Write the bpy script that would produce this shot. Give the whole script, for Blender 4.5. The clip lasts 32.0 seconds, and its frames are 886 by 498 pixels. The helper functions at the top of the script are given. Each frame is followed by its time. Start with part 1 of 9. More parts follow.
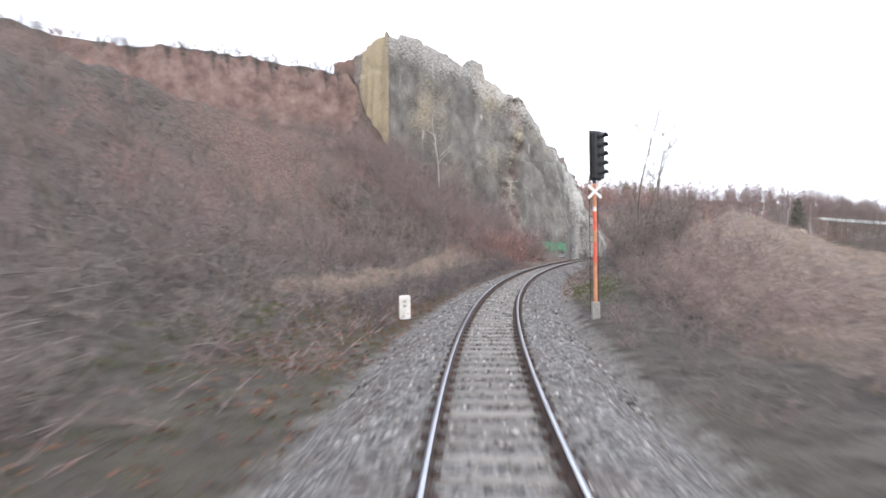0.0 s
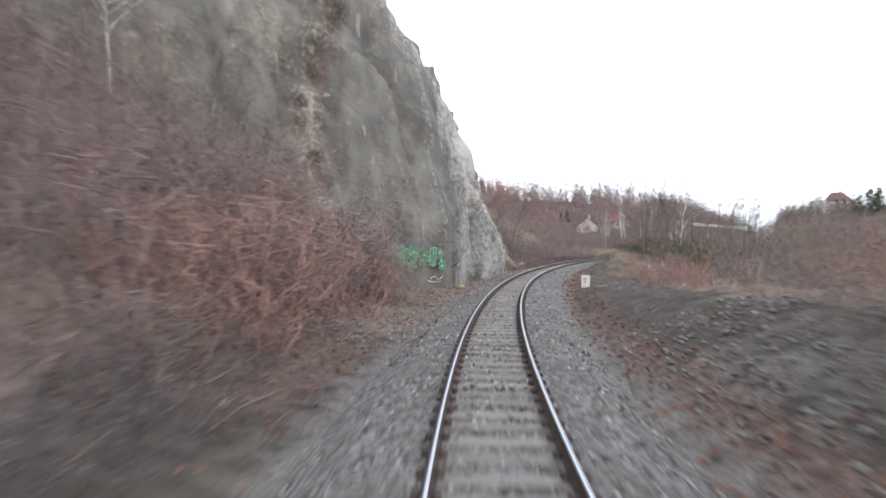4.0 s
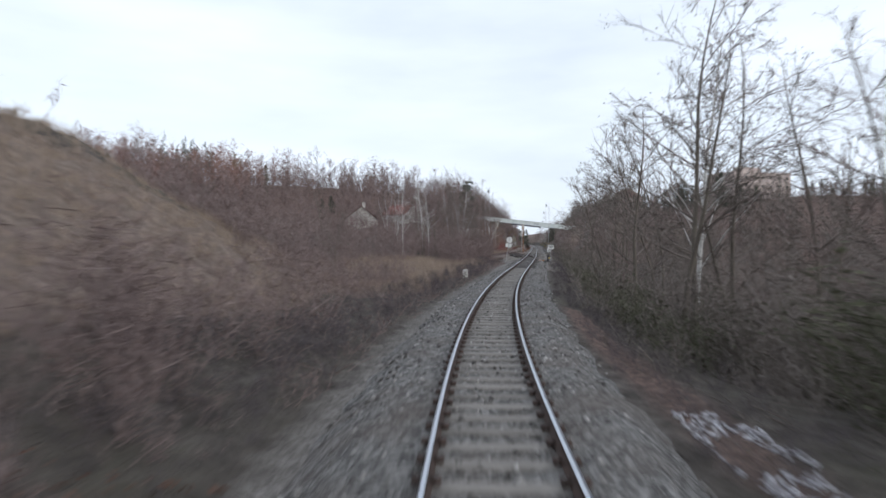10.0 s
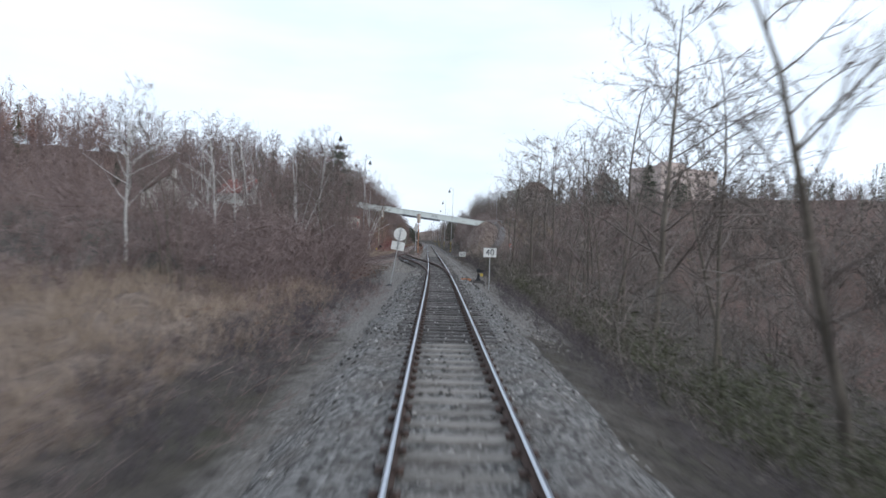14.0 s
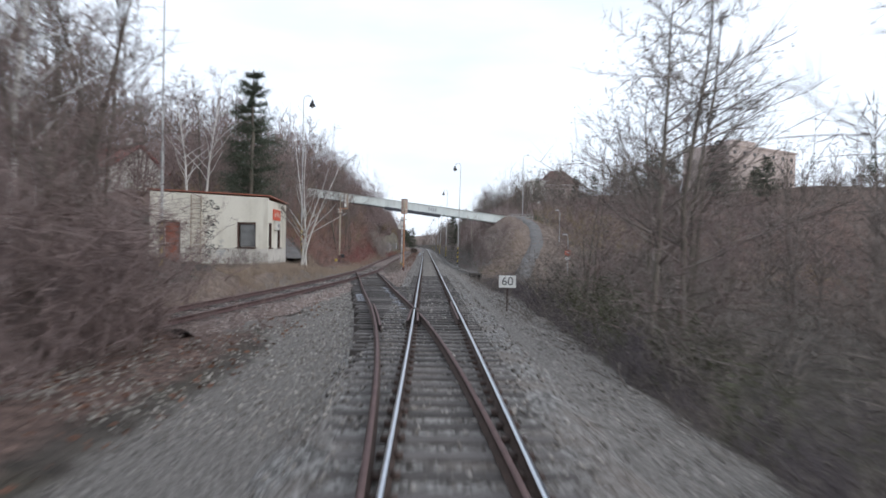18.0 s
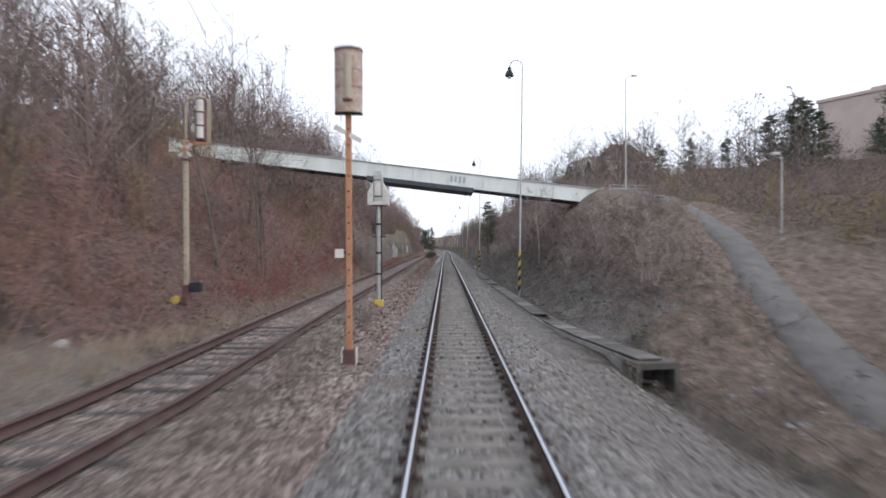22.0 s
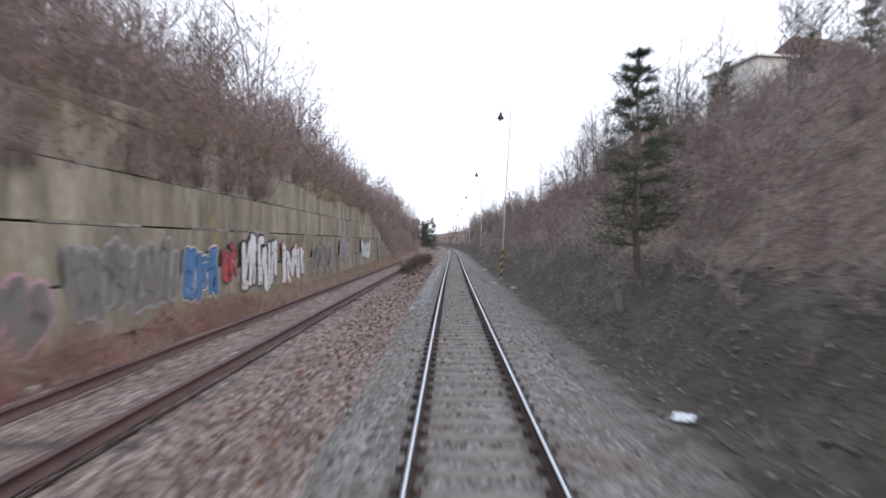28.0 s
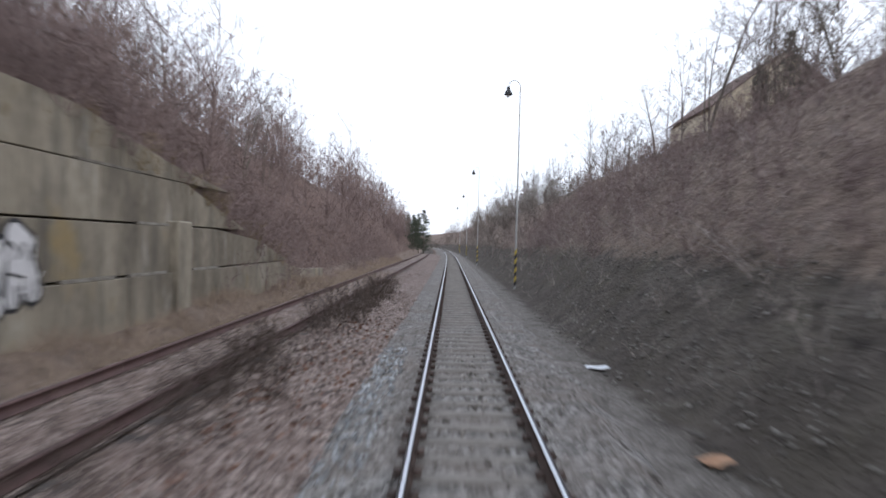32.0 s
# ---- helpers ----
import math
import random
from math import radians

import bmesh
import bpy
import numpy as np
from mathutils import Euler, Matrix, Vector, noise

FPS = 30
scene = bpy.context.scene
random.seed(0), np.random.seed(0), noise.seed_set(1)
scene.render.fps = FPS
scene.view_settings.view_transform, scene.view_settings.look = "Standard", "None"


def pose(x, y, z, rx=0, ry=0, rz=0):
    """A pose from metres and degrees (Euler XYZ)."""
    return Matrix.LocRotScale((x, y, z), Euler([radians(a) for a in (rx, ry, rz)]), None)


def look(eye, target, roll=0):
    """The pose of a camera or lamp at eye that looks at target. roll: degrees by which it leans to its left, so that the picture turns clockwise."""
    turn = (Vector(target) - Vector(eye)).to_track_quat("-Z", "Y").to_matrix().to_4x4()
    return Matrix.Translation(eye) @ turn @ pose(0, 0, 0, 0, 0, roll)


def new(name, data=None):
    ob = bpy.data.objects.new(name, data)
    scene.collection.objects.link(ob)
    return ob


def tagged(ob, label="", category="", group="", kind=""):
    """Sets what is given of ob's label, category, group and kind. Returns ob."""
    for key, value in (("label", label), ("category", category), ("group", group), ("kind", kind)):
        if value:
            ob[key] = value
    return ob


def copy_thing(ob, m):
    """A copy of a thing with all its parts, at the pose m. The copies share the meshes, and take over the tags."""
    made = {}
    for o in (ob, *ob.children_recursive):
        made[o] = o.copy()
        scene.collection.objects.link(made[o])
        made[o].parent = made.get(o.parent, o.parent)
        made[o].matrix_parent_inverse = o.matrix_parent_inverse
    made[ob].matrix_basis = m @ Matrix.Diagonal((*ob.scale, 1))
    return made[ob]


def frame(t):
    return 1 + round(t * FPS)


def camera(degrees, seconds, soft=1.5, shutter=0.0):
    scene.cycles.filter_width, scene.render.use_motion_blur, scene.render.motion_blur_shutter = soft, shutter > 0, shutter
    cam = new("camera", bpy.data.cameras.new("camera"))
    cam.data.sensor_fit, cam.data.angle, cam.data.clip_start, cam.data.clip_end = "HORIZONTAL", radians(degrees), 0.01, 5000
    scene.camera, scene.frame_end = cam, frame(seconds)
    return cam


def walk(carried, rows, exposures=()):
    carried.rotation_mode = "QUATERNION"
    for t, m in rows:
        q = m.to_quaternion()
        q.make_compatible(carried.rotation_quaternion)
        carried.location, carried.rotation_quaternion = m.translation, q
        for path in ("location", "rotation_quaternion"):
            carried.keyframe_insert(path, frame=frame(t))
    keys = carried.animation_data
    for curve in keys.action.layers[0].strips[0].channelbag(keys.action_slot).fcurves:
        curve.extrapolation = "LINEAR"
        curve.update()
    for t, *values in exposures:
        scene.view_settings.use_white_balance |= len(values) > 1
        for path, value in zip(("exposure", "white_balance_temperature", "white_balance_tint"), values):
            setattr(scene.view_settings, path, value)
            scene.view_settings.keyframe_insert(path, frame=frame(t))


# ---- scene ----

# camera: fixed in the driver's cab, 2.27 m over the rails
cam = camera(72.97, 32.0, soft=1.6, shutter=0.62)
# seconds, x, y, z, yaw, pitch, roll
PATH = [
    (0.0, -0.38, 0.00, 2.27, 0.42, -0.65, -0.85),
    (0.5, -0.26, 6.22, 2.27, -1.72, -0.67, -0.69),
    (1.0, 0.07, 12.41, 2.27, -3.77, -0.71, -0.65),
    (1.5, 0.62, 18.57, 2.27, -5.82, -0.67, -0.54),
    (2.0, 1.40, 24.69, 2.27, -7.88, -0.64, -0.49),
    (2.5, 2.39, 30.76, 2.27, -9.82, -0.59, -0.39),
    (3.0, 3.60, 36.77, 2.27, -11.70, -0.59, -0.48),
    (3.5, 5.02, 42.71, 2.27, -13.44, -0.55, -0.42),
    (4.0, 6.63, 48.60, 2.27, -15.27, -0.54, -0.44),
    (4.5, 8.45, 54.43, 2.27, -17.04, -0.54, -0.47),
    (5.0, 10.45, 60.20, 2.27, -18.80, -0.53, -0.49),
    (5.5, 12.64, 65.91, 2.27, -20.53, -0.53, -0.52),
    (6.0, 15.01, 71.54, 2.27, -22.56, -0.51, -0.54),
    (6.5, 17.55, 77.11, 2.27, -24.40, -0.50, -0.60),
    (7.0, 20.28, 82.59, 2.27, -26.33, -0.55, -0.52),
    (7.5, 23.17, 87.95, 2.27, -28.17, -0.53, -0.34),
    (8.0, 26.20, 93.17, 2.27, -30.09, -0.57, -0.21),
    (8.5, 29.37, 98.24, 2.27, -31.88, -0.64, -0.19),
    (9.0, 32.67, 103.15, 2.27, -33.82, -0.59, -0.26),
    (9.5, 36.09, 107.90, 2.27, -35.55, -0.60, -0.26),
    (10.0, 39.62, 112.50, 2.27, -37.36, -0.62, -0.32),
    (10.5, 43.25, 116.95, 2.27, -39.05, -0.66, -0.26),
    (11.0, 46.95, 121.23, 2.27, -40.87, -0.72, -0.14),
    (11.5, 50.68, 125.33, 2.27, -42.32, -0.81, -0.03),
    (12.0, 54.43, 129.28, 2.27, -43.81, -0.88, 0.19),
    (12.5, 58.18, 133.07, 2.27, -45.14, -0.90, 0.55),
    (13.0, 61.91, 136.73, 2.27, -46.32, -0.85, 1.08),
    (13.5, 65.61, 140.27, 2.27, -47.32, -0.84, 1.59),
    (14.0, 69.25, 143.71, 2.27, -48.03, -0.84, 1.67),
    (14.5, 72.90, 147.10, 2.27, -48.60, -0.85, 1.74),
    (15.0, 76.60, 150.53, 2.27, -49.05, -0.85, 1.82),
    (15.5, 80.35, 153.98, 2.27, -49.40, -0.86, 1.90),
    (16.0, 84.13, 157.46, 2.27, -49.55, -0.73, 2.25),
    (16.5, 87.96, 160.99, 2.27, -49.36, -0.70, 2.18),
    (17.0, 91.82, 164.56, 2.27, -49.06, -0.56, 1.93),
    (17.5, 95.71, 168.18, 2.27, -48.76, -0.49, 1.51),
    (18.0, 99.61, 171.81, 2.27, -48.19, -0.44, 1.01),
    (18.5, 103.48, 175.45, 2.27, -47.60, -0.37, 0.32),
    (19.0, 107.34, 179.07, 2.27, -47.25, -0.36, 0.10),
    (19.5, 111.17, 182.70, 2.27, -46.84, -0.33, 0.05),
    (20.0, 114.98, 186.31, 2.27, -46.65, -0.31, -0.13),
    (20.5, 118.78, 189.92, 2.27, -46.45, -0.28, -0.21),
    (21.0, 122.56, 193.51, 2.27, -46.28, -0.24, -0.27),
    (21.5, 126.34, 197.11, 2.27, -46.29, -0.26, -0.26),
    (22.0, 130.14, 200.71, 2.27, -46.15, -0.32, -0.18),
    (22.5, 133.94, 204.32, 2.27, -46.11, -0.36, -0.16),
    (23.0, 137.76, 207.94, 2.27, -45.89, -0.33, -0.12),
    (23.5, 141.58, 211.57, 2.27, -45.86, -0.30, -0.13),
    (24.0, 145.42, 215.22, 2.27, -45.82, -0.31, -0.26),
    (24.5, 149.26, 218.87, 2.27, -45.73, -0.32, -0.28),
    (25.0, 153.13, 222.55, 2.27, -45.69, -0.35, -0.10),
    (25.5, 157.03, 226.26, 2.27, -45.74, -0.37, -0.01),
    (26.0, 160.95, 229.99, 2.27, -45.71, -0.42, 0.03),
    (26.5, 164.91, 233.76, 2.27, -45.65, -0.47, 0.06),
    (27.0, 168.89, 237.56, 2.27, -45.59, -0.53, 0.09),
    (27.5, 172.91, 241.39, 2.27, -45.52, -0.58, 0.13),
    (28.0, 176.95, 245.26, 2.27, -45.64, -0.63, 0.19),
    (28.5, 181.01, 249.15, 2.27, -45.61, -0.64, 0.13),
    (29.0, 185.10, 253.05, 2.27, -45.76, -0.60, 0.21),
    (29.5, 189.20, 256.97, 2.27, -45.73, -0.60, 0.31),
    (30.0, 193.33, 260.90, 2.27, -45.75, -0.58, 0.35),
    (30.5, 197.48, 264.85, 2.27, -45.72, -0.63, 0.39),
    (31.0, 201.65, 268.81, 2.27, -45.71, -0.59, 0.64),
    (31.5, 205.84, 272.78, 2.27, -45.68, -0.60, 0.73),
    (32.0, 210.05, 276.76, 2.27, -45.86, -0.53, 0.95),
]

walk(cam, [(t, pose(x, y, z, 90 + p, 0, w) @ pose(0, 0, 0, 0, 0, r)) for t, x, y, z, w, p, r in PATH],
     [(0, 1.22, 6350, 13), (1.5, 1.33, 6350, 13), (3.5, 1.05, 6350, 12), (6, .55, 6300, 9), (8, .28, 6150, 9), (10, .1, 6180, 9), (12, .18, 6080, 8), (13, .2, 5980, 7), (16, .35, 6100, 9), (20, .3, 6300, 10),
      (22, .42, 6350, 12), (24, .62, 6350, 13), (25, 1.0, 6350, 13), (26.5, .95, 6350, 13), (28, .7, 6300, 13), (32, .5, 6250, 12)])


# ---- light ----
SUN_ELEVATION, SUN_HEADING = 26, 175
world = bpy.data.worlds.new("world")
scene.world = world
world.use_nodes = True
wn, wl = world.node_tree.nodes, world.node_tree.links
sky = wn.new("ShaderNodeTexSky")
sky.sky_type, sky.sun_disc = "NISHITA", False
sky.sun_elevation, sky.sun_rotation = radians(SUN_ELEVATION), radians(SUN_HEADING)
sky.air_density, sky.dust_density = 1.0, 3.0
cloud_place = wn.new("ShaderNodeTexCoord")
cloud_map = wn.new("ShaderNodeMapping")
cloud_map.inputs["Scale"].default_value = (1.2, 1.2, 5.0)
cloud = wn.new("ShaderNodeTexNoise")
cloud.inputs["Scale"].default_value, cloud.inputs["Detail"].default_value = 1.6, 5
cover = wn.new("ShaderNodeMapRange")
cover.inputs["From Min"].default_value, cover.inputs["From Max"].default_value = 0.3, 0.7
cover.inputs["To Min"].default_value, cover.inputs["To Max"].default_value = 0.72, 1.0
veil = wn.new("ShaderNodeMix")
veil.data_type = "RGBA"
veil.inputs["B"].default_value = (12.5, 13.3, 14.5, 1)
wl.new(cloud_place.outputs["Generated"], cloud_map.inputs["Vector"])
wl.new(cloud_map.outputs["Vector"], cloud.inputs["Vector"])
wl.new(cloud.outputs["Fac"], cover.inputs["Value"])
wl.new(cover.outputs["Result"], veil.inputs["Factor"])
wl.new(sky.outputs["Color"], veil.inputs["A"])
back = wn["Background"]
back.inputs["Strength"].default_value = 0.08
wl.new(veil.outputs["Result"], back.inputs["Color"])
sun = new("sun", bpy.data.lights.new("sun", "SUN"))
sun.data.energy, sun.data.angle, sun.data.color = 0.7, radians(25), (1.0, 0.95, 0.88)
_az = radians(SUN_HEADING)
sun.matrix_world = look((0, 0, 60), (-math.sin(_az), -math.cos(_az), 60 - math.tan(radians(SUN_ELEVATION))))

# ---- line of the track: s metres along it, u metres to its right ----
BEND = [3.46, 3.46, 5.53, 5.86, 5.98, 5.72, 5.40, 5.27, 5.16, 5.29, 5.51, 5.47, 5.13, 4.42, 3.21, 1.69, 0.53, -0.16, -0.36, -0.44, -0.38, -0.05, 0.11, -0.06, -0.08, 0.02, -0.09, -0.17, 0.02, 0.18, 0.16, 0.17, -0.01, -0.05, -0.05, -0.05]
S_FIRST, S_LAST = -80.0, 1200.0
_sg = np.arange(S_FIRST, S_LAST, 1.0)
_k = np.interp(_sg, -20 + 12.0 * np.arange(len(BEND) + 3), np.array(BEND + [-0.05, -0.05, -0.25])) / 1000
_psi = np.cumsum(_k)
_psi -= np.interp(0, _sg, _psi)
_lx, _ly = np.cumsum(np.sin(_psi)), np.cumsum(np.cos(_psi))
_lx -= np.interp(0, _sg, _lx)
_ly -= np.interp(0, _sg, _ly)


def spot(s, u=0.0):
    """World x, y of track place s, u; numbers or arrays."""
    a = np.interp(s, _sg, _psi)
    return np.interp(s, _sg, _lx) + u * np.cos(a), np.interp(s, _sg, _ly) - u * np.sin(a)


def heading(s):
    return -math.degrees(float(np.interp(s, _sg, _psi)))


def stand(s, u, z=0.0, turn=0.0, rx=0.0, ry=0.0):
    """Pose at s, u whose y axis runs along the track."""
    x, y = spot(s, u)
    return pose(float(x), float(y), z, rx, ry, heading(s) + turn)


# profiles across the line: (metres out, height)
LEFT = {
    -80: [(2.6, -.7), (5, -.8), (10, .5), (20, 5), (45, 20), (62, 26.5), (90, 29), (160, 36), (300, 45)],
    20: [(2.6, -.7), (4, -.6), (9, .2), (16, 3), (40, 18.5), (62, 27.2), (90, 30), (160, 36), (300, 45)],
    45: [(2.6, -.7), (4, -.6), (6, -.2), (14, .3), (18, 2), (40, 17.5), (62, 28.8), (90, 32), (160, 38), (300, 45)],
    62: [(2.6, -.6), (4, -.3), (8, .5), (11, 2.5), (27, 15), (40, 24.3), (45, 26.6), (62, 31.5), (90, 35), (160, 40), (300, 45)],
    80: [(2.6, -.5), (3.9, -.3), (6, 0), (12, 3), (24, 14), (34, 24), (40, 29), (62, 33), (90, 36), (160, 40), (300, 45)],
    97: [(2.6, -.5), (4, -.2), (6, 1), (9, 3.5), (20, 8), (40, 12), (62, 15), (90, 20), (160, 28), (300, 40)],
    108: [(2.6, -.5), (4, 0), (6, 1), (10, 2.5), (25, 6), (40, 8), (62, 10), (90, 14), (160, 26), (300, 40)],
    125: [(2.6, -.6), (5, -.4), (8, .8), (14, 4), (25, 9), (40, 12), (62, 12), (90, 14), (160, 26), (300, 42)],
    145: [(2.6, -.6), (6, -.4), (9, 0), (14, 3.5), (22, 8.5), (40, 9), (62, 10), (90, 14), (160, 28), (300, 45)],
    162: [(2.6, -.6), (6, -.5), (12, -.2), (14, .8), (22, 2), (40, 5), (62, 9), (90, 15), (160, 32), (300, 48)],
    200: [(2.6, -.55), (4, -.6), (7, 0), (14, .8), (25, 2.5), (40, 6), (62, 12), (90, 18), (160, 34), (300, 48)],
    240: [(2.6, -.4), (5.5, -.25), (9, .5), (17, .8), (25, 2.4), (40, 5), (62, 9), (90, 15), (160, 31), (300, 46)],
    262: [(2.6, -.35), (6.2, -.12), (8.5, -.12), (9.9, -.05), (12, 1.8), (20, 5), (40, 7.5), (62, 11), (90, 16), (160, 28), (300, 42)],
    290: [(2.6, -.35), (3.1, -.12), (6.5, -.05), (7.8, .2), (12, 4), (18, 8), (30, 12), (62, 17), (90, 20), (160, 25), (300, 35)],
    316: [(2.6, -.35), (3.1, -.12), (6.8, -.05), (8, .2), (12, 5), (18, 9), (30, 14), (62, 18), (90, 21), (160, 25), (300, 30)],
    320: [(2.6, -.35), (3.1, -.12), (6.9, -.02), (8.85, .15), (9.35, 5.6), (18, 11), (30, 16), (62, 20), (90, 22), (160, 25), (300, 28)],
    370: [(2.6, -.35), (3.1, -.12), (6.9, -.02), (8.85, .15), (9.35, 4.85), (18, 10.5), (30, 16), (62, 20), (90, 22), (160, 25), (300, 28)],
    384: [(2.6, -.35), (3.1, -.12), (7, -.02), (9, .4), (14, 5), (20, 10), (30, 15), (62, 20), (90, 22), (160, 25), (300, 28)],
    1200: [(2.6, -.35), (3.1, -.12), (7, -.02), (9, .4), (14, 5), (20, 10), (30, 14), (62, 17), (90, 18), (160, 20), (300, 22)],
}
RIGHT = {
    -80: [(2.6, -.7), (5, -1), (12, -3), (30, -8), (60, -13), (100, -14), (150, -9), (300, -2)],
    15: [(2.6, -.7), (3.2, -.42), (4.2, -.38), (8, -.4), (12, .6), (18, -.4), (30, -6), (60, -13), (100, -14), (150, -9), (300, -2)],
    35: [(2.6, -.6), (3.2, -.4), (4, -.2), (7, .8), (12, 2.4), (16, 1.8), (20, .4), (24, -1.6), (30, -5), (60, -13), (100, -14), (150, -9), (300, -2)],
    55: [(2.6, -.6), (4, .2), (6, 1.3), (10, 2.2), (15, 4.4), (19, 3.0), (24, .2), (32, -4), (60, -13), (100, -14), (150, -9), (300, -2)],
    72: [(2.6, -.6), (4, -.2), (6, .4), (10, .4), (15, .6), (20, .2), (32, -5), (60, -13), (100, -14), (150, -9), (300, -2)],
    85: [(2.6, -.5), (4, -.35), (5.5, -.5), (9, -1.6), (15, -3), (32, -8), (60, -12), (100, -10), (150, 2), (300, 14)],
    100: [(2.6, -.5), (4, -.35), (7, -.5), (10, -.7), (15, -2), (32, -8), (60, -12), (100, -10), (150, 2), (300, 14)],
    112: [(2.6, -.5), (4, .1), (6, 1.1), (8, .9), (15, -1), (32, -7), (60, -12), (100, -10), (150, 2), (300, 14)],
    122: [(2.6, -.5), (4, -.35), (7, -.4), (12, -1.5), (20, -4), (32, -8), (60, -12), (100, -10), (150, 2), (300, 14)],
    150: [(2.6, -.6), (4.5, -1.2), (8, -3), (15, -5), (32, -9), (60, -12), (100, -8), (150, 2), (300, 14)],
    200: [(2.6, -.5), (3.8, -.7), (8, -3), (15, -5), (32, -8), (60, -9), (100, -8), (150, -2), (300, 8)],
    240: [(2.6, -.4), (4.8, -.6), (7, -1.6), (10, -2.5), (15, -2.5), (32, -4), (60, -5), (100, -2), (150, 4), (300, 10)],
    256: [(2.6, -.4), (3.6, -.65), (4.4, -1.1), (6, -1.05), (8, -1.1), (11, -1.1), (14, -.7), (20, -.6), (32, -.5), (60, 1), (100, 4), (150, 8), (300, 12)],
    261.3: [(2.6, -.4), (3.5, -.6), (4.1, -1.15), (5.1, -1.15), (6.2, -.7), (8, -.3), (11, -.25), (14, -.2), (20, -.2), (32, 0), (60, 1.4), (100, 4), (150, 8), (300, 12)],
    263: [(2.6, -.4), (3.5, -.5), (4.8, -.45), (6, 0), (8, .4), (11, .2), (14, .1), (20, .1), (32, .3), (60, 1.6), (100, 4), (150, 8), (300, 12)],
    265: [(2.6, -.4), (4.6, -.6), (6, .4), (7, 1.2), (8, 1.1), (9.2, .4), (11.6, .4), (14, .5), (20, .4), (32, .6), (60, 2), (100, 5), (150, 8), (300, 12)],
    275: [(2.6, -.4), (4.6, -.6), (6, .6), (8, 3.0), (9.2, 4.1), (10.4, 4.4), (11.8, 2.8), (14, 2.5), (20, 2.4), (32, 3.5), (60, 6), (100, 9), (150, 12), (300, 14)],
    287: [(2.6, -.4), (4.6, -.6), (6, .8), (9, 4.2), (12, 5.4), (13.3, 5.1), (15.6, 5.0), (20, 3.6), (32, 3.6), (60, 6), (100, 11), (150, 13), (300, 15)],
    294: [(2.6, -.4), (4.6, -.6), (6, .8), (9, 4.8), (10.5, 6), (12, 6.6), (18, 5.4), (32, 5), (60, 8), (100, 12), (150, 14), (300, 16)],
    310: [(2.6, -.4), (4, -.5), (7, 2), (12, 6), (18, 7.6), (32, 8), (60, 11), (100, 14), (150, 16), (300, 18)],
    345: [(2.6, -.4), (3.6, -.5), (6.6, 1.9), (12, 6.5), (18, 10.5), (32, 13), (60, 15), (100, 17), (150, 18), (300, 20)],
    1200: [(2.6, -.4), (3.6, -.5), (6.6, 1.7), (12, 5.5), (18, 9), (32, 12), (60, 15), (100, 17), (150, 18), (300, 20)],
}


def step(x, a, b):
    t = np.clip((x - a) / (b - a), 0, 1)
    return t * t * (3 - 2 * t)


def height(s, u):
    """Ground height at arrays s, u, before small bumps."""
    s, u = np.broadcast_arrays(np.asarray(s, float), np.asarray(u, float))
    out = np.zeros(s.shape)
    for table, side in ((LEFT, u < 0), (RIGHT, u >= 0)):
        keys = sorted(table)
        a = np.abs(u)
        rows = np.array([np.interp(a.ravel(), *zip(*table[k])) for k in keys])
        j = np.clip(np.searchsorted(keys, s.ravel()) - 1, 0, len(keys) - 2)
        lo, hi = np.array(keys, float)[j], np.array(keys, float)[j + 1]
        f = np.clip((s.ravel() - lo) / (hi - lo), 0, 1)
        f = f * f * (3 - 2 * f)
        n = np.arange(a.size)
        z = (rows[j, n] * (1 - f) + rows[j + 1, n] * f).reshape(s.shape)
        out = np.where(side, z, out)
    return out


def bumps(x, y):
    """Small unevenness of the ground, the same everywhere it is asked for."""
    return (0.5 * np.sin(x * .31 + 1.3 * np.sin(y * .17)) * np.sin(y * .27 + np.sin(x * .23))
            + 0.3 * np.sin(x * 1.1 + 2 * np.sin(y * .6)) * np.sin(y * .93 + x * .4)
            + 0.2 * np.sin(x * 2.9 + y * 1.7 + np.sin(y * 1.9)) * np.sin(y * 3.1 - x * 1.3 + np.sin(x * 2.3)))


# footways: from, to, places along the line, places across it, heights, half width
WAYS = [(246, 298, [246, 251, 256, 260.4, 265, 270, 275, 287, 292, 298], [6.0, 6.4, 7.3, 8.4, 9.6, 11.0, 12.7, 14.4, 13.8, 13.2], [-1.0, -1.0, -1.0, -.9, .05, 1.2, 2.5, 5.1, 6.2, 6.9], .75),
        (250, 278, [250, 256, 262, 269, 278], [-10.6, -12.6, -15.2, -18.2, -21], [1.0, 1.9, 3.1, 4.6, 6.2], 1.3)]


BLUFF_X = [-60, -44, -36, -30, -24, -12]


def bluff(x, y):
    """How far a place stands behind the edge of the bare soil bluff, and its weight."""
    edge = np.interp(x, BLUFF_X, [80, 81, 82, 85, 86, 89]) + .6 * np.sin(x * .7 + np.sin(x * .31)) + .2 * np.sin(x * 2.3)
    return y - edge, step(x, -58, -44) * (1 - step(x, -15, -11)) * step(y, 60, 72) * (1 - step(y, 100, 125))


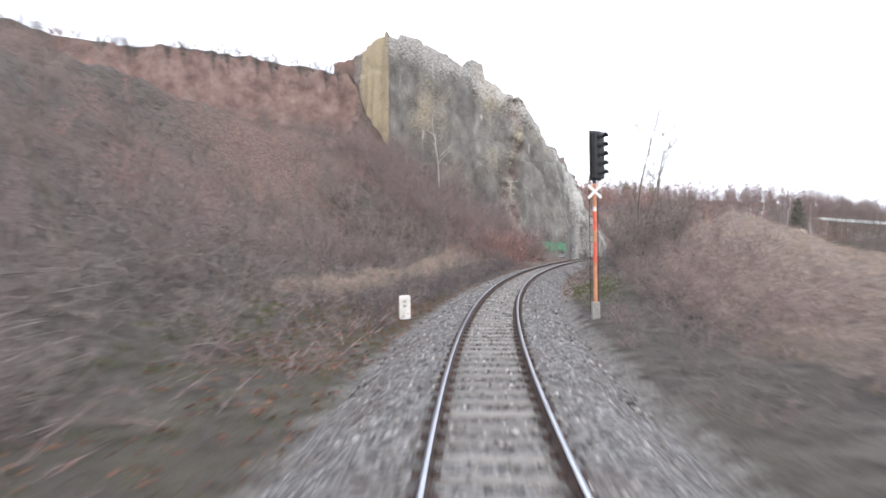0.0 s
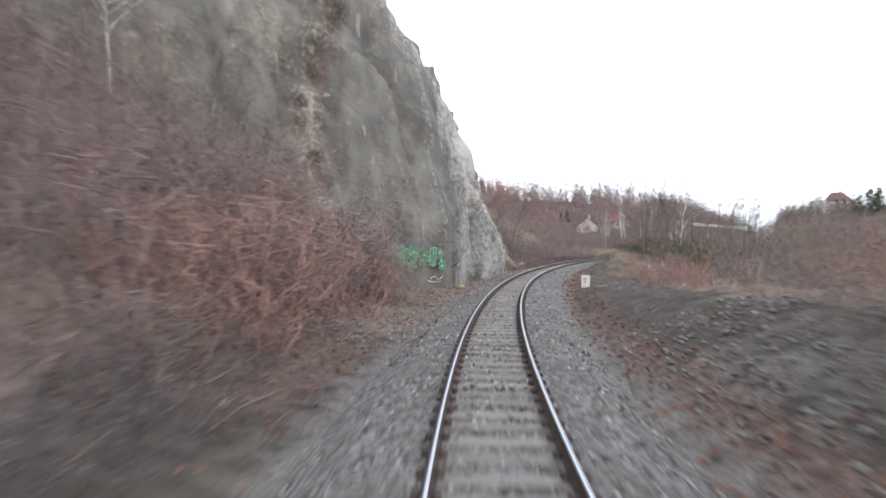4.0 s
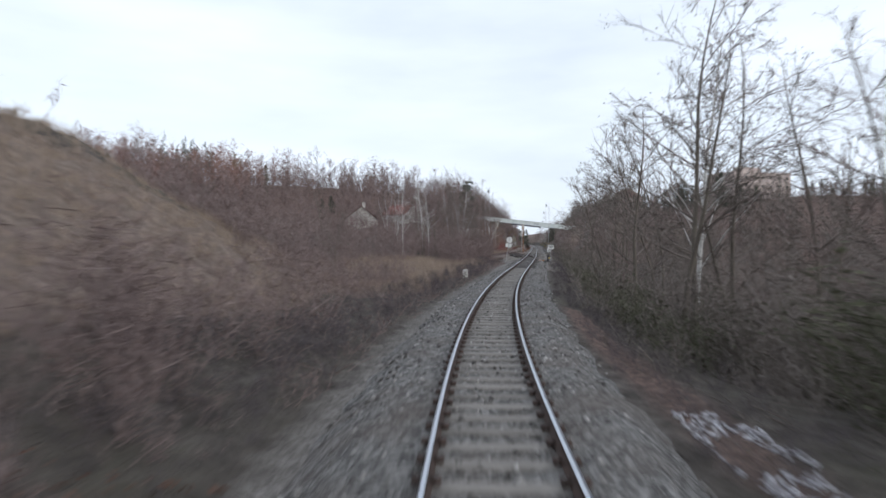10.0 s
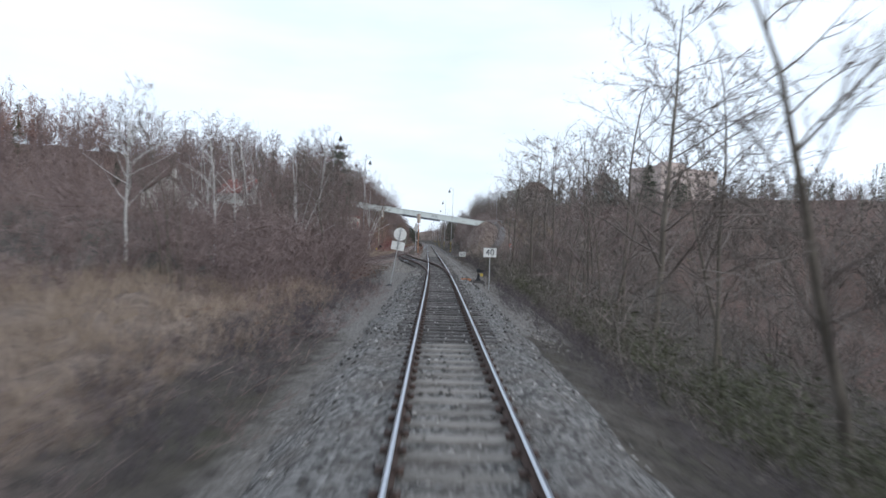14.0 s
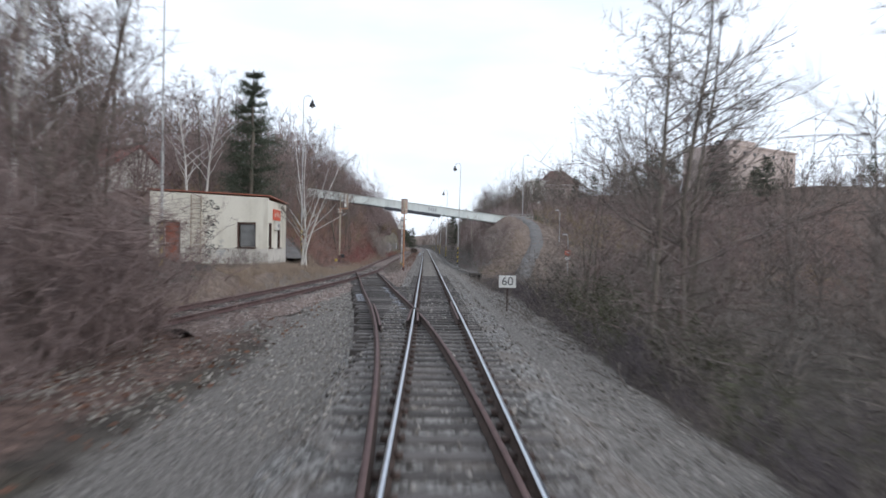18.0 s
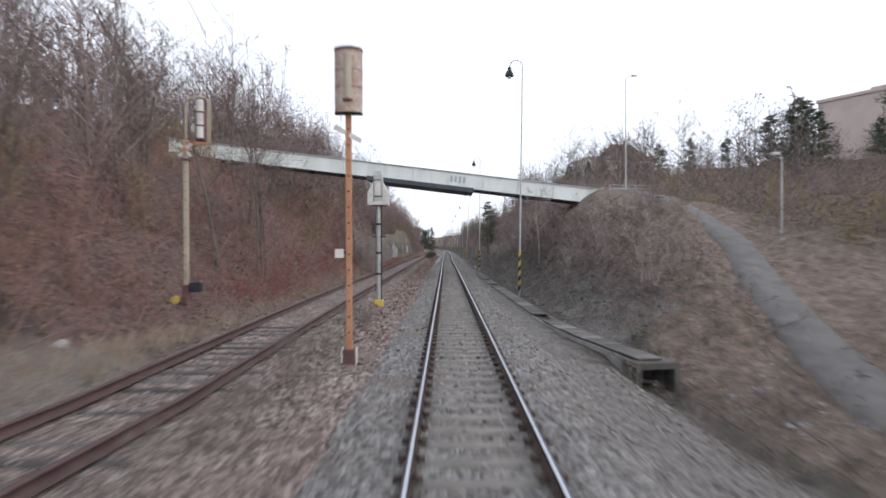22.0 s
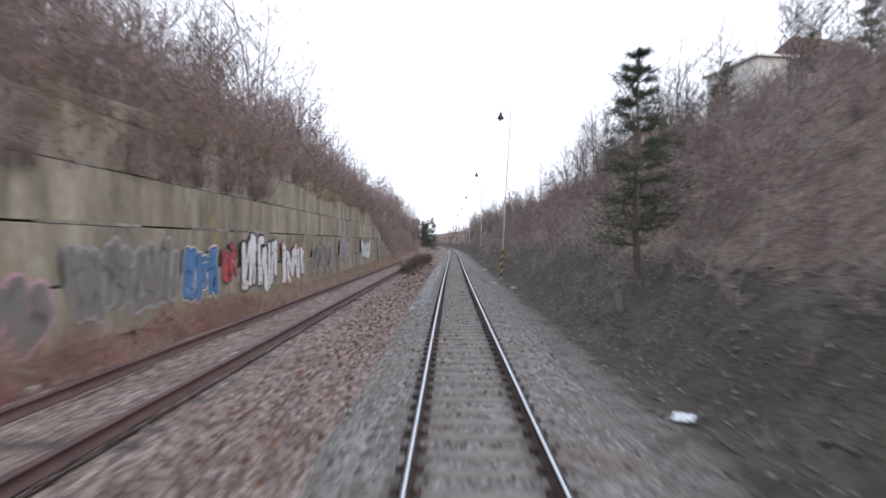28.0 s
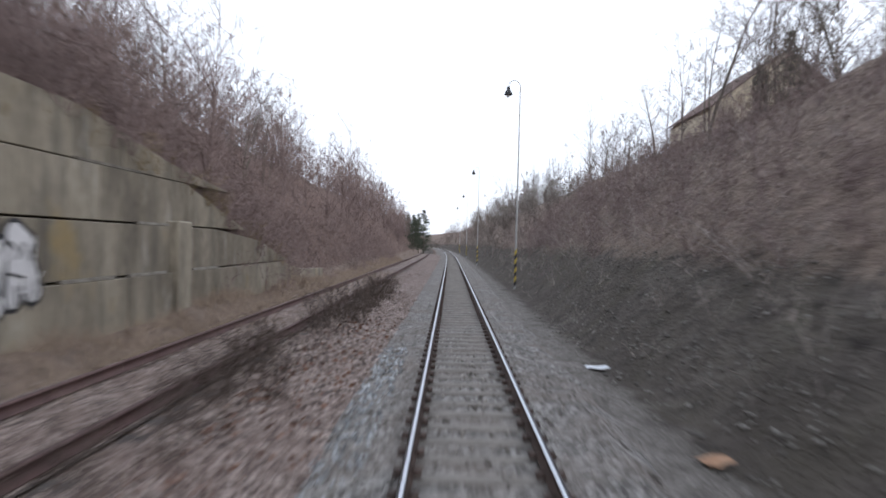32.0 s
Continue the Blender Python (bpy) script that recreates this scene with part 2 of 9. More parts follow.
def ground_at(s, u):
    """Height of the finished ground at s, u."""
    x, y = spot(s, u)
    a = np.abs(u)
    far = np.clip((a - 2.6) / 4, 0, 1) * (0.35 + np.clip((a - 8) / 40, 0, 1.2))
    z = height(s, u) + bumps(x, y) * far
    behind, w = bluff(x, y)
    foot, top = np.interp(x, BLUFF_X, [24, 22.4, 21, 20.5, 20, 18]), np.interp(x, BLUFF_X, [30, 30, 30, 29.5, 28.6, 27.2])
    up = step(behind, -1.6, 1.0)
    z = z + ((1 - up) * np.minimum(z, foot + .3 * np.minimum(behind, 0)) + up * (top + .05 * np.clip(behind, 0, 60)) - z) * w
    for s0, s1, s_at, u_at, z_at, half in WAYS:
        w = np.clip((half + 1.5 - np.abs(u - np.interp(s, s_at, u_at))) / 1.2, 0, 1) * np.clip((s - s0) / 2, 0, 1) * np.clip((s1 - s) / 2, 0, 1)
        z = z + (np.interp(s, s_at, z_at) - z) * w
    # level strip under the siding
    su = np.where(np.asarray(s) > 256, -4.75, -4.75 - (256 - np.asarray(s)) ** 2 / 760 - .055 * (256 - np.asarray(s)))
    w = np.clip((2.9 - np.abs(u - su)) / .8, 0, 1) * np.clip((np.asarray(s) - 198) / 4, 0, 1)
    return np.where(w > 0, z + (np.minimum(z, -.32) - z) * w, z)


# ---- mesh helpers ----
def np_mesh(name, verts, faces, smooth=False):
    """A mesh from arrays: verts n x 3, faces m x 3 or m x 4."""
    verts, faces = np.asarray(verts, np.float32), np.asarray(faces, np.int32)
    me = bpy.data.meshes.new(name)
    k = faces.shape[1]
    me.vertices.add(len(verts))
    me.vertices.foreach_set("co", verts.ravel())
    me.loops.add(faces.size)
    me.loops.foreach_set("vertex_index", faces.ravel())
    me.polygons.add(len(faces))
    me.polygons.foreach_set("loop_start", np.arange(0, faces.size, k, dtype=np.int32))
    me.polygons.foreach_set("loop_total", np.full(len(faces), k, np.int32))
    if smooth:
        me.polygons.foreach_set("use_smooth", np.ones(len(faces), bool))
    me.update(calc_edges=True)
    me.validate()
    return me


def thing(name, m=None, label="", category="", group="", kind=""):
    """An Empty that carries the parts of a thing."""
    ob = new(name)
    ob.empty_display_size = 0.2
    if m is not None:
        ob.matrix_world = m
    return tagged(ob, label, category, group, kind)


def mesh_part(name, me, material, parent=None, label="", m=None):
    """Links a mesh as one object, under a parent if one is given."""
    ob = new(name, me)
    if material is not None and not me.materials:
        me.materials.append(material)
    if parent is not None:
        ob.parent = parent
    if m is not None:
        ob.matrix_basis = m
    return tagged(ob, label)


def part(name, bm, material, parent=None, label="", m=None, bevel=0.0, smooth=False):
    """Links a bmesh as one mesh object."""
    if bevel:
        bmesh.ops.bevel(bm, geom=bm.edges[:], offset=bevel, segments=1, profile=0.5, affect="EDGES")
    me = bpy.data.meshes.new(name)
    if smooth:
        for f in bm.faces:
            f.smooth = True
    bm.to_mesh(me)
    bm.free()
    return mesh_part(name, me, material, parent, label, m)


def add_box(bm, x0, x1, y0, y1, z0, z1, m=None):
    g = bmesh.ops.create_cube(bm, size=1)["verts"]
    t = Matrix.Translation(((x0 + x1) / 2, (y0 + y1) / 2, (z0 + z1) / 2)) @ Matrix.Diagonal((x1 - x0, y1 - y0, z1 - z0, 1))
    bmesh.ops.transform(bm, matrix=(m @ t) if m is not None else t, verts=g)
    return g


def box(x0, x1, y0, y1, z0, z1, m=None):
    bm = bmesh.new()
    add_box(bm, x0, x1, y0, y1, z0, z1, m)
    return bm


def add_rod(bm, p, q, r0, r1=None, n=10, caps=True):
    """A round bar from p to q."""
    p, q = Vector(p), Vector(q)
    d = q - p
    m = Matrix.Translation((p + q) / 2) @ d.to_track_quat("Z", "Y").to_matrix().to_4x4()
    bmesh.ops.create_cone(bm, cap_ends=caps, segments=n, radius1=r0, radius2=r0 if r1 is None else r1, depth=d.length, matrix=m)


def rod(p, q, r0, r1=None, n=10):
    bm = bmesh.new()
    add_rod(bm, p, q, r0, r1, n)
    return bm


def add_path(bm, pts, r, n=8):
    for a, b in zip(pts[:-1], pts[1:]):
        add_rod(bm, a, b, r, n=n)


def lathe(profile, n=20):
    """A turned body from (radius, height) pairs."""
    bm = bmesh.new()
    rings = []
    for r, z in profile:
        rings.append([bm.verts.new((r * math.cos(2 * math.pi * i / n), r * math.sin(2 * math.pi * i / n), z)) for i in range(n)])
    for a, b in zip(rings[:-1], rings[1:]):
        for i in range(n):
            bm.faces.new((a[i], a[(i + 1) % n], b[(i + 1) % n], b[i]))
    bm.faces.new(rings[0][::-1])
    bm.faces.new(rings[-1])
    return bm


def prism(outline, depth):
    """An outline of (x, z) pairs, given a depth along y."""
    bm = bmesh.new()
    a = [bm.verts.new((x, -depth / 2, z)) for x, z in outline]
    b = [bm.verts.new((x, depth / 2, z)) for x, z in outline]
    bm.faces.new(a[::-1])
    bm.faces.new(b)
    n = len(outline)
    for i in range(n):
        bm.faces.new((a[i], a[(i + 1) % n], b[(i + 1) % n], b[i]))
    bmesh.ops.recalc_face_normals(bm, faces=bm.faces[:])
    return bm


# ---- materials ----
def node_material(name):
    mat = bpy.data.materials.new(name)
    mat.use_nodes = True
    nt = mat.node_tree
    return mat, nt.nodes, nt.links, nt.nodes["Principled BSDF"]


def surface(name, colours, scale=2.0, fine=30.0, rough=0.85, metal=0.0, bump=0.15, spread=0.5, fine_mix=0.35, island=False, random_mix=0.0, stretch=(1, 1, 1), gloss=0.5, whole=False):
    """A two-scale noise material: colours from dark to light over a ramp, finer grain over it, and relief."""
    mat, n, l, bsdf = node_material(name)
    place = n.new("ShaderNodeTexCoord")
    shape = n.new("ShaderNodeMapping")
    shape.inputs["Scale"].default_value = stretch
    big, small = n.new("ShaderNodeTexNoise"), n.new("ShaderNodeTexNoise")
    big.inputs["Scale"].default_value, big.inputs["Detail"].default_value = scale, 6
    small.inputs["Scale"].default_value, small.inputs["Detail"].default_value = fine, 4
    ramp = n.new("ShaderNodeValToRGB")
    e = ramp.color_ramp.elements
    lo, hi = 0.5 - spread / 2, 0.5 + spread / 2
    for i, c in enumerate(colours):
        p = lo + (hi - lo) * i / max(1, len(colours) - 1)
        el = e[i] if i < 2 else e.new(p)
        el.position, el.color = p, (*c, 1)
    mixed = n.new("ShaderNodeMath")
    mixed.operation = "MULTIPLY_ADD"
    mixed.inputs[1].default_value = fine_mix
    base = n.new("ShaderNodeMath")
    base.operation = "MULTIPLY"
    base.inputs[1].default_value = 1 - fine_mix
    l.new(n.new("ShaderNodeNewGeometry").outputs["Position"] if whole else place.outputs["Object"], shape.inputs["Vector"])
    l.new(shape.outputs["Vector"], big.inputs["Vector"])
    l.new(shape.outputs["Vector"], small.inputs["Vector"])
    l.new(big.outputs["Fac"], base.inputs[0])
    l.new(small.outputs["Fac"], mixed.inputs[0])
    l.new(base.outputs[0], mixed.inputs[2])
    factor = mixed.outputs[0]
    if island or random_mix:
        source = n.new("ShaderNodeNewGeometry").outputs["Random Per Island"] if island else n.new("ShaderNodeObjectInfo").outputs["Random"]
        shift = n.new("ShaderNodeMath")
        shift.operation = "MULTIPLY_ADD"
        shift.inputs[1].default_value = random_mix or 0.4
        part_shift = n.new("ShaderNodeMath")
        part_shift.operation = "SUBTRACT"
        part_shift.inputs[1].default_value = (random_mix or 0.4) / 2
        l.new(source, shift.inputs[0])
        l.new(factor, part_shift.inputs[0])
        l.new(part_shift.outputs[0], shift.inputs[2])
        factor = shift.outputs[0]
    l.new(factor, ramp.inputs["Fac"])
    l.new(ramp.outputs["Color"], bsdf.inputs["Base Color"])
    bsdf.inputs["Roughness"].default_value, bsdf.inputs["Metallic"].default_value = rough, metal
    bsdf.inputs["Specular IOR Level"].default_value = gloss
    if bump:
        b = n.new("ShaderNodeBump")
        b.inputs["Strength"].default_value, b.inputs["Distance"].default_value = bump, 0.05
        l.new(mixed.outputs[0], b.inputs["Height"])
        l.new(b.outputs["Normal"], bsdf.inputs["Normal"])
    return mat

STEEL = surface("polished_steel", [(.35, .37, .4), (.55, .57, .62)], 8, 90, rough=.28, metal=1.0, bump=.02)
RUST = surface("rusty_steel", [(.03, .02, .017), (.065, .042, .034), (.11, .07, .055)], 5, 60, rough=.8, metal=.25, bump=.2)
RUST_DULL = surface("dull_rusted_rail", [(.05, .03, .03), (.1, .059, .056), (.16, .098, .092)], 5, 60, rough=.8, metal=.2, bump=.2)
CONCRETE = surface("weathered_concrete", [(.16, .15, .14), (.28, .27, .25), (.38, .37, .34)], 1.6, 35, rough=.9, bump=.25)
SLEEPER = surface("sleeper_concrete", [(.11, .1, .09), (.175, .16, .145), (.24, .22, .2)], 3, 45, rough=.9, bump=.3, random_mix=.25)
WOOD = surface("creosoted_wood", [(.03, .026, .024), (.065, .056, .052), (.14, .125, .12)], 3, 50, rough=.85, bump=.4, random_mix=.35, stretch=(1, 6, 6))
STONE = surface("ballast_stone", [(.062, .054, .048), (.18, .16, .143), (.38, .352, .325)], 7, 60, rough=.95, bump=.3, random_mix=.7, island=True, spread=.7)
WHITE = surface("white_paint", [(.5, .49, .46), (.74, .73, .7), (.82, .81, .79)], 3, 40, rough=.6, bump=.08)
DIRTY_WHITE = surface("dirty_white_paint", [(.3, .28, .24), (.62, .6, .56), (.76, .75, .72)], 2.5, 30, rough=.7, bump=.12)
RED = surface("faded_red_paint", [(.4, .06, .03), (.62, .1, .05), (.7, .16, .08)], 4, 40, rough=.6, bump=.1)
ORANGE = surface("rusty_orange_paint", [(.2, .08, .04), (.48, .2, .1), (.6, .34, .2)], 3, 30, rough=.75, bump=.2)
BLACK = surface("black_paint", [(.012, .012, .014), (.035, .035, .04)], 5, 50, rough=.55, bump=.05)
DARK_GLASS = surface("dark_lens", [(.01, .012, .014), (.02, .022, .026)], 3, 20, rough=.15, bump=0)
YELLOW = surface("yellow_paint", [(.45, .33, .06), (.66, .5, .1)], 4, 40, rough=.65, bump=.1)
GREY_STEEL = surface("galvanised_steel", [(.3, .3, .3), (.46, .46, .46), (.56, .56, .55)], 4, 60, rough=.5, metal=.5, bump=.06)
DARK_STEEL = surface("dark_steel", [(.02, .021, .024), (.05, .05, .056)], 3, 40, rough=.7, metal=.3, bump=.1)
ASPHALT = surface("path_asphalt", [(.075, .07, .067), (.125, .117, .113), (.175, .165, .16)], 1.2, 60, rough=.95, bump=.15)


def ground_material():
    mat, n, l, bsdf = node_material("ground_cover")
    place = n.new("ShaderNodeTexCoord")
    att = n.new("ShaderNodeAttribute")
    att.attribute_name = "cover"
    split = n.new("ShaderNodeSeparateColor")
    l.new(att.outputs["Color"], split.inputs["Color"])

    def noise_ramp(scale, detail, stops):
        t = n.new("ShaderNodeTexNoise")
        t.inputs["Scale"].default_value, t.inputs["Detail"].default_value, t.inputs["Roughness"].default_value = scale, detail, .65
        r = n.new("ShaderNodeValToRGB")
        for i, (p, c) in enumerate(stops):
            e = r.color_ramp.elements[i] if i < 2 else r.color_ramp.elements.new(p)
            e.position, e.color = p, (*c, 1)
        l.new(place.outputs["Object"], t.inputs["Vector"])
        l.new(t.outputs["Fac"], r.inputs["Fac"])
        return r.outputs["Color"], t.outputs["Fac"]

    def blend(a, b, weight, fine):
        # weight broken up by a finer noise
        add = n.new("ShaderNodeMath")
        add.operation = "ADD"
        sub = n.new("ShaderNodeMapRange")
        sub.inputs["From Min"].default_value, sub.inputs["From Max"].default_value = .75, 1.15
        l.new(weight, add.inputs[0])
        l.new(fine, add.inputs[1])
        l.new(add.outputs[0], sub.inputs["Value"])
        m = n.new("ShaderNodeMix")
        m.data_type = "RGBA"
        l.new(sub.outputs["Result"], m.inputs["Factor"])
        l.new(a, m.inputs["A"])
        l.new(b, m.inputs["B"])
        return m.outputs["Result"]

    soil, fine = noise_ramp(1.7, 10, [(.3, (.032, .027, .024)), (.5, (.1, .086, .077)), (.72, (.25, .222, .203))])
    green, _ = noise_ramp(.35, 8, [(.35, (.06, .05, .044)), (.6, (.09, .08, .062)), (.75, (.075, .08, .045))])
    tan, _ = noise_ramp(2.3, 9, [(.3, (.11, .084, .07)), (.55, (.22, .17, .14)), (.75, (.33, .265, .22))])
    leaf, _ = noise_ramp(5.0, 9, [(.35, (.075, .053, .045)), (.55, (.17, .117, .1)), (.7, (.29, .197, .164))])
    grit, _ = noise_ramp(14.0, 6, [(.3, (.06, .055, .051)), (.5, (.19, .174, .16)), (.72, (.4, .378, .355))])
    big = noise_ramp(.45, 6, [(.3, (0, 0, 0)), (.7, (1, 1, 1))])[1]
    half = n.new("ShaderNodeMath")
    half.operation = "MULTIPLY"
    half.inputs[1].default_value = .9
    l.new(big, half.inputs[0])
    col = blend(soil, green, half.outputs[0], fine)
    col = blend(col, tan, split.outputs["Red"], fine)
    col = blend(col, leaf, split.outputs["Green"], fine)
    col = blend(col, grit, split.outputs["Blue"], fine)
    red, _ = noise_ramp(.5, 10, [(.3, (.11, .075, .066)), (.5, (.2, .134, .116)), (.75, (.3, .225, .196))])
    col = blend(col, red, att.outputs["Alpha"], fine)
    l.new(col, bsdf.inputs["Base Color"])
    bsdf.inputs["Roughness"].default_value = .95
    bsdf.inputs["Specular IOR Level"].default_value = .2
    rough = n.new("ShaderNodeTexNoise")
    rough.inputs["Scale"].default_value, rough.inputs["Detail"].default_value = 9, 8
    l.new(place.outputs["Object"], rough.inputs["Vector"])
    b = n.new("ShaderNodeBump")
    b.inputs["Strength"].default_value, b.inputs["Distance"].default_value = 1.0, .22
    l.new(rough.outputs["Fac"], b.inputs["Height"])
    l.new(b.outputs["Normal"], bsdf.inputs["Normal"])
    return mat


GROUND = ground_material()


def ballast_material(name, stops, dirt_colour):
    mat, n, l, bsdf = node_material(name)
    place = n.new("ShaderNodeTexCoord")
    cells = n.new("ShaderNodeTexVoronoi")
    cells.inputs["Scale"].default_value = 16
    l.new(place.outputs["Object"], cells.inputs["Vector"])
    ramp = n.new("ShaderNodeValToRGB")
    for i, (p, c) in enumerate(stops):
        e = ramp.color_ramp.elements[i] if i < 2 else ramp.color_ramp.elements.new(p)
        e.position, e.color = p, (*c, 1)
    grey = n.new("ShaderNodeSeparateColor")
    l.new(cells.outputs["Color"], grey.inputs["Color"])
    l.new(grey.outputs["Red"], ramp.inputs["Fac"])
    dirt = n.new("ShaderNodeTexNoise")
    dirt.inputs["Scale"].default_value, dirt.inputs["Detail"].default_value = .9, 7
    l.new(place.outputs["Object"], dirt.inputs["Vector"])
    fade = n.new("ShaderNodeMapRange")
    fade.inputs["From Min"].default_value, fade.inputs["From Max"].default_value = .42, .68
    fade.inputs["To Max"].default_value = .6
    l.new(dirt.outputs["Fac"], fade.inputs["Value"])
    brown = n.new("ShaderNodeMix")
    brown.data_type = "RGBA"
    brown.inputs["B"].default_value = (*dirt_colour, 1)
    l.new(fade.outputs["Result"], brown.inputs["Factor"])
    l.new(ramp.outputs["Color"], brown.inputs["A"])
    l.new(brown.outputs["Result"], bsdf.inputs["Base Color"])
    bsdf.inputs["Roughness"].default_value = .95
    b = n.new("ShaderNodeBump")
    b.inputs["Strength"].default_value, b.inputs["Distance"].default_value = 1.0, .05
    b.invert = True
    l.new(cells.outputs["Distance"], b.inputs["Height"])
    l.new(b.outputs["Normal"], bsdf.inputs["Normal"])
    return mat


BALLAST = ballast_material("ballast_bed", [(.1, (.065, .059, .055)), (.5, (.165, .154, .144)), (.9, (.33, .317, .303))], (.15, .118, .098))
DARK_BALLAST = ballast_material("old_ballast_bed", [(.1, (.044, .041, .039)), (.5, (.115, .108, .102)), (.9, (.25, .24, .23))], (.1, .08, .068))
RED_GRAVEL = ballast_material("reddish_brown_gravel", [(.1, (.052, .037, .033)), (.5, (.158, .115, .099)), (.9, (.4, .33, .296))], (.13, .086, .072))


def rock_material():
    mat, n, l, bsdf = node_material("limestone_rock")
    place = n.new("ShaderNodeTexCoord")
    stretch = n.new("ShaderNodeMapping")
    stretch.inputs["Scale"].default_value = (1, 1, .5)
    l.new(place.outputs["Object"], stretch.inputs["Vector"])
    streak, grain, big = n.new("ShaderNodeTexNoise"), n.new("ShaderNodeTexNoise"), n.new("ShaderNodeTexNoise")
    streak.inputs["Scale"].default_value, streak.inputs["Detail"].default_value = .8, 9
    grain.inputs["Scale"].default_value, grain.inputs["Detail"].default_value = 3.5, 10
    big.inputs["Scale"].default_value, big.inputs["Detail"].default_value = .16, 6
    l.new(stretch.outputs["Vector"], streak.inputs["Vector"])
    l.new(place.outputs["Object"], grain.inputs["Vector"])
    l.new(place.outputs["Object"], big.inputs["Vector"])
    r1 = n.new("ShaderNodeValToRGB")
    for i, (p, c) in enumerate([(.24, (.062, .057, .051)), (.44, (.118, .111, .1)), (.62, (.165, .156, .14)), (.82, (.31, .294, .265))]):
        e = r1.color_ramp.elements[i] if i < 2 else r1.color_ramp.elements.new(p)
        e.position, e.color = p, (*c, 1)
    l.new(streak.outputs["Fac"], r1.inputs["Fac"])
    # ochre and red stains and painted-in light, by the colour attribute
    att = n.new("ShaderNodeAttribute")
    att.attribute_name = "stain"
    sp = n.new("ShaderNodeSeparateColor")
    l.new(att.outputs["Color"], sp.inputs["Color"])
    last = r1.outputs["Color"]
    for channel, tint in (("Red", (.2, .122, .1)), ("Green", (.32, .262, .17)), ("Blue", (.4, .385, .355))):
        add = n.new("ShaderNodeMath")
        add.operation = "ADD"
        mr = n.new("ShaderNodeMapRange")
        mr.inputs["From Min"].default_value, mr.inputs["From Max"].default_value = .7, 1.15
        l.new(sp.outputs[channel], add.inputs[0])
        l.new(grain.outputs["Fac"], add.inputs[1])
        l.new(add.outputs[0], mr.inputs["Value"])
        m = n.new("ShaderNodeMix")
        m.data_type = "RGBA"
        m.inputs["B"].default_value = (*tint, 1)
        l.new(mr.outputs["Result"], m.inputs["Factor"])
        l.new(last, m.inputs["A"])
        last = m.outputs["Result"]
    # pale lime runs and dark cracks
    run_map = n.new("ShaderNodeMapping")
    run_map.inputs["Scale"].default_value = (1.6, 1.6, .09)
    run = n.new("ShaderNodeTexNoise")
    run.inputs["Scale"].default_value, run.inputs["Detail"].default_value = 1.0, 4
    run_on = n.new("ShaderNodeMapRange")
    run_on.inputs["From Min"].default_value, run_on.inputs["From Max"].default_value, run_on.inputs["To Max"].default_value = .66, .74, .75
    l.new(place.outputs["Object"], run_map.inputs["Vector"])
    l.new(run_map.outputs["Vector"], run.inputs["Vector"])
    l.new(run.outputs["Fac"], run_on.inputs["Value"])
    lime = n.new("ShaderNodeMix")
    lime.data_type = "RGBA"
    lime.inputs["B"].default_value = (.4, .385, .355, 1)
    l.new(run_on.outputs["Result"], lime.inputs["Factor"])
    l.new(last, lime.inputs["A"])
    warp = n.new("ShaderNodeMix")
    warp.data_type, warp.blend_type = "RGBA", "ADD"
    warp.inputs["Factor"].default_value = 1.0
    l.new(place.outputs["Object"], warp.inputs["A"])
    far_warp = n.new("ShaderNodeVectorMath")
    far_warp.operation = "SCALE"
    far_warp.inputs["Scale"].default_value = 9
    l.new(big.outputs["Color"], far_warp.inputs[0])
    l.new(far_warp.outputs["Vector"], warp.inputs["B"])
    crack = n.new("ShaderNodeTexVoronoi")
    crack.feature = "DISTANCE_TO_EDGE"
    crack.inputs["Scale"].default_value = .17
    l.new(warp.outputs["Result"], crack.inputs["Vector"])
    crack_on = n.new("ShaderNodeMapRange")
    crack_on.inputs["From Min"].default_value, crack_on.inputs["From Max"].default_value = .0, .035
    crack_on.inputs["To Min"].default_value = .45
    l.new(crack.outputs["Distance"], crack_on.inputs["Value"])
    split = n.new("ShaderNodeMix")
    split.data_type, split.blend_type = "RGBA", "MULTIPLY"
    split.inputs["Factor"].default_value = .3
    l.new(lime.outputs["Result"], split.inputs["A"])
    l.new(crack_on.outputs["Result"], split.inputs["B"])
    last = split.outputs["Result"]
    dark = n.new("ShaderNodeMix")
    dark.data_type, dark.blend_type = "RGBA", "MULTIPLY"
    dm = n.new("ShaderNodeMapRange")
    dm.inputs["From Min"].default_value, dm.inputs["From Max"].default_value = .3, .7
    dm.inputs["To Min"].default_value, dm.inputs["To Max"].default_value = .78, 1.1
    l.new(big.outputs["Fac"], dm.inputs["Value"])
    dark.inputs["Factor"].default_value = .8
    l.new(last, dark.inputs["A"])
    l.new(dm.outputs["Result"], dark.inputs["B"])
    l.new(dark.outputs["Result"], bsdf.inputs["Base Color"])
    bsdf.inputs["Roughness"].default_value = .92
    b = n.new("ShaderNodeBump")
    b.inputs["Strength"].default_value, b.inputs["Distance"].default_value = .7, .14
    l.new(grain.outputs["Fac"], b.inputs["Height"])
    b2 = n.new("ShaderNodeBump")
    b2.inputs["Strength"].default_value, b2.inputs["Distance"].default_value = .35, .2
    l.new(streak.outputs["Fac"], b2.inputs["Height"])
    l.new(b.outputs["Normal"], b2.inputs["Normal"])
    l.new(b2.outputs["Normal"], bsdf.inputs["Normal"])
    return mat


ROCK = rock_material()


def colour_layer(me, name, values):
    """A point colour attribute of cover weights."""
    layer = me.color_attributes.new(name, "FLOAT_COLOR", "POINT")
    rgba = np.ones((len(values), 4), np.float32)
    rgba[:, :values.shape[1]] = values
    layer.data.foreach_set("color", rgba.ravel())


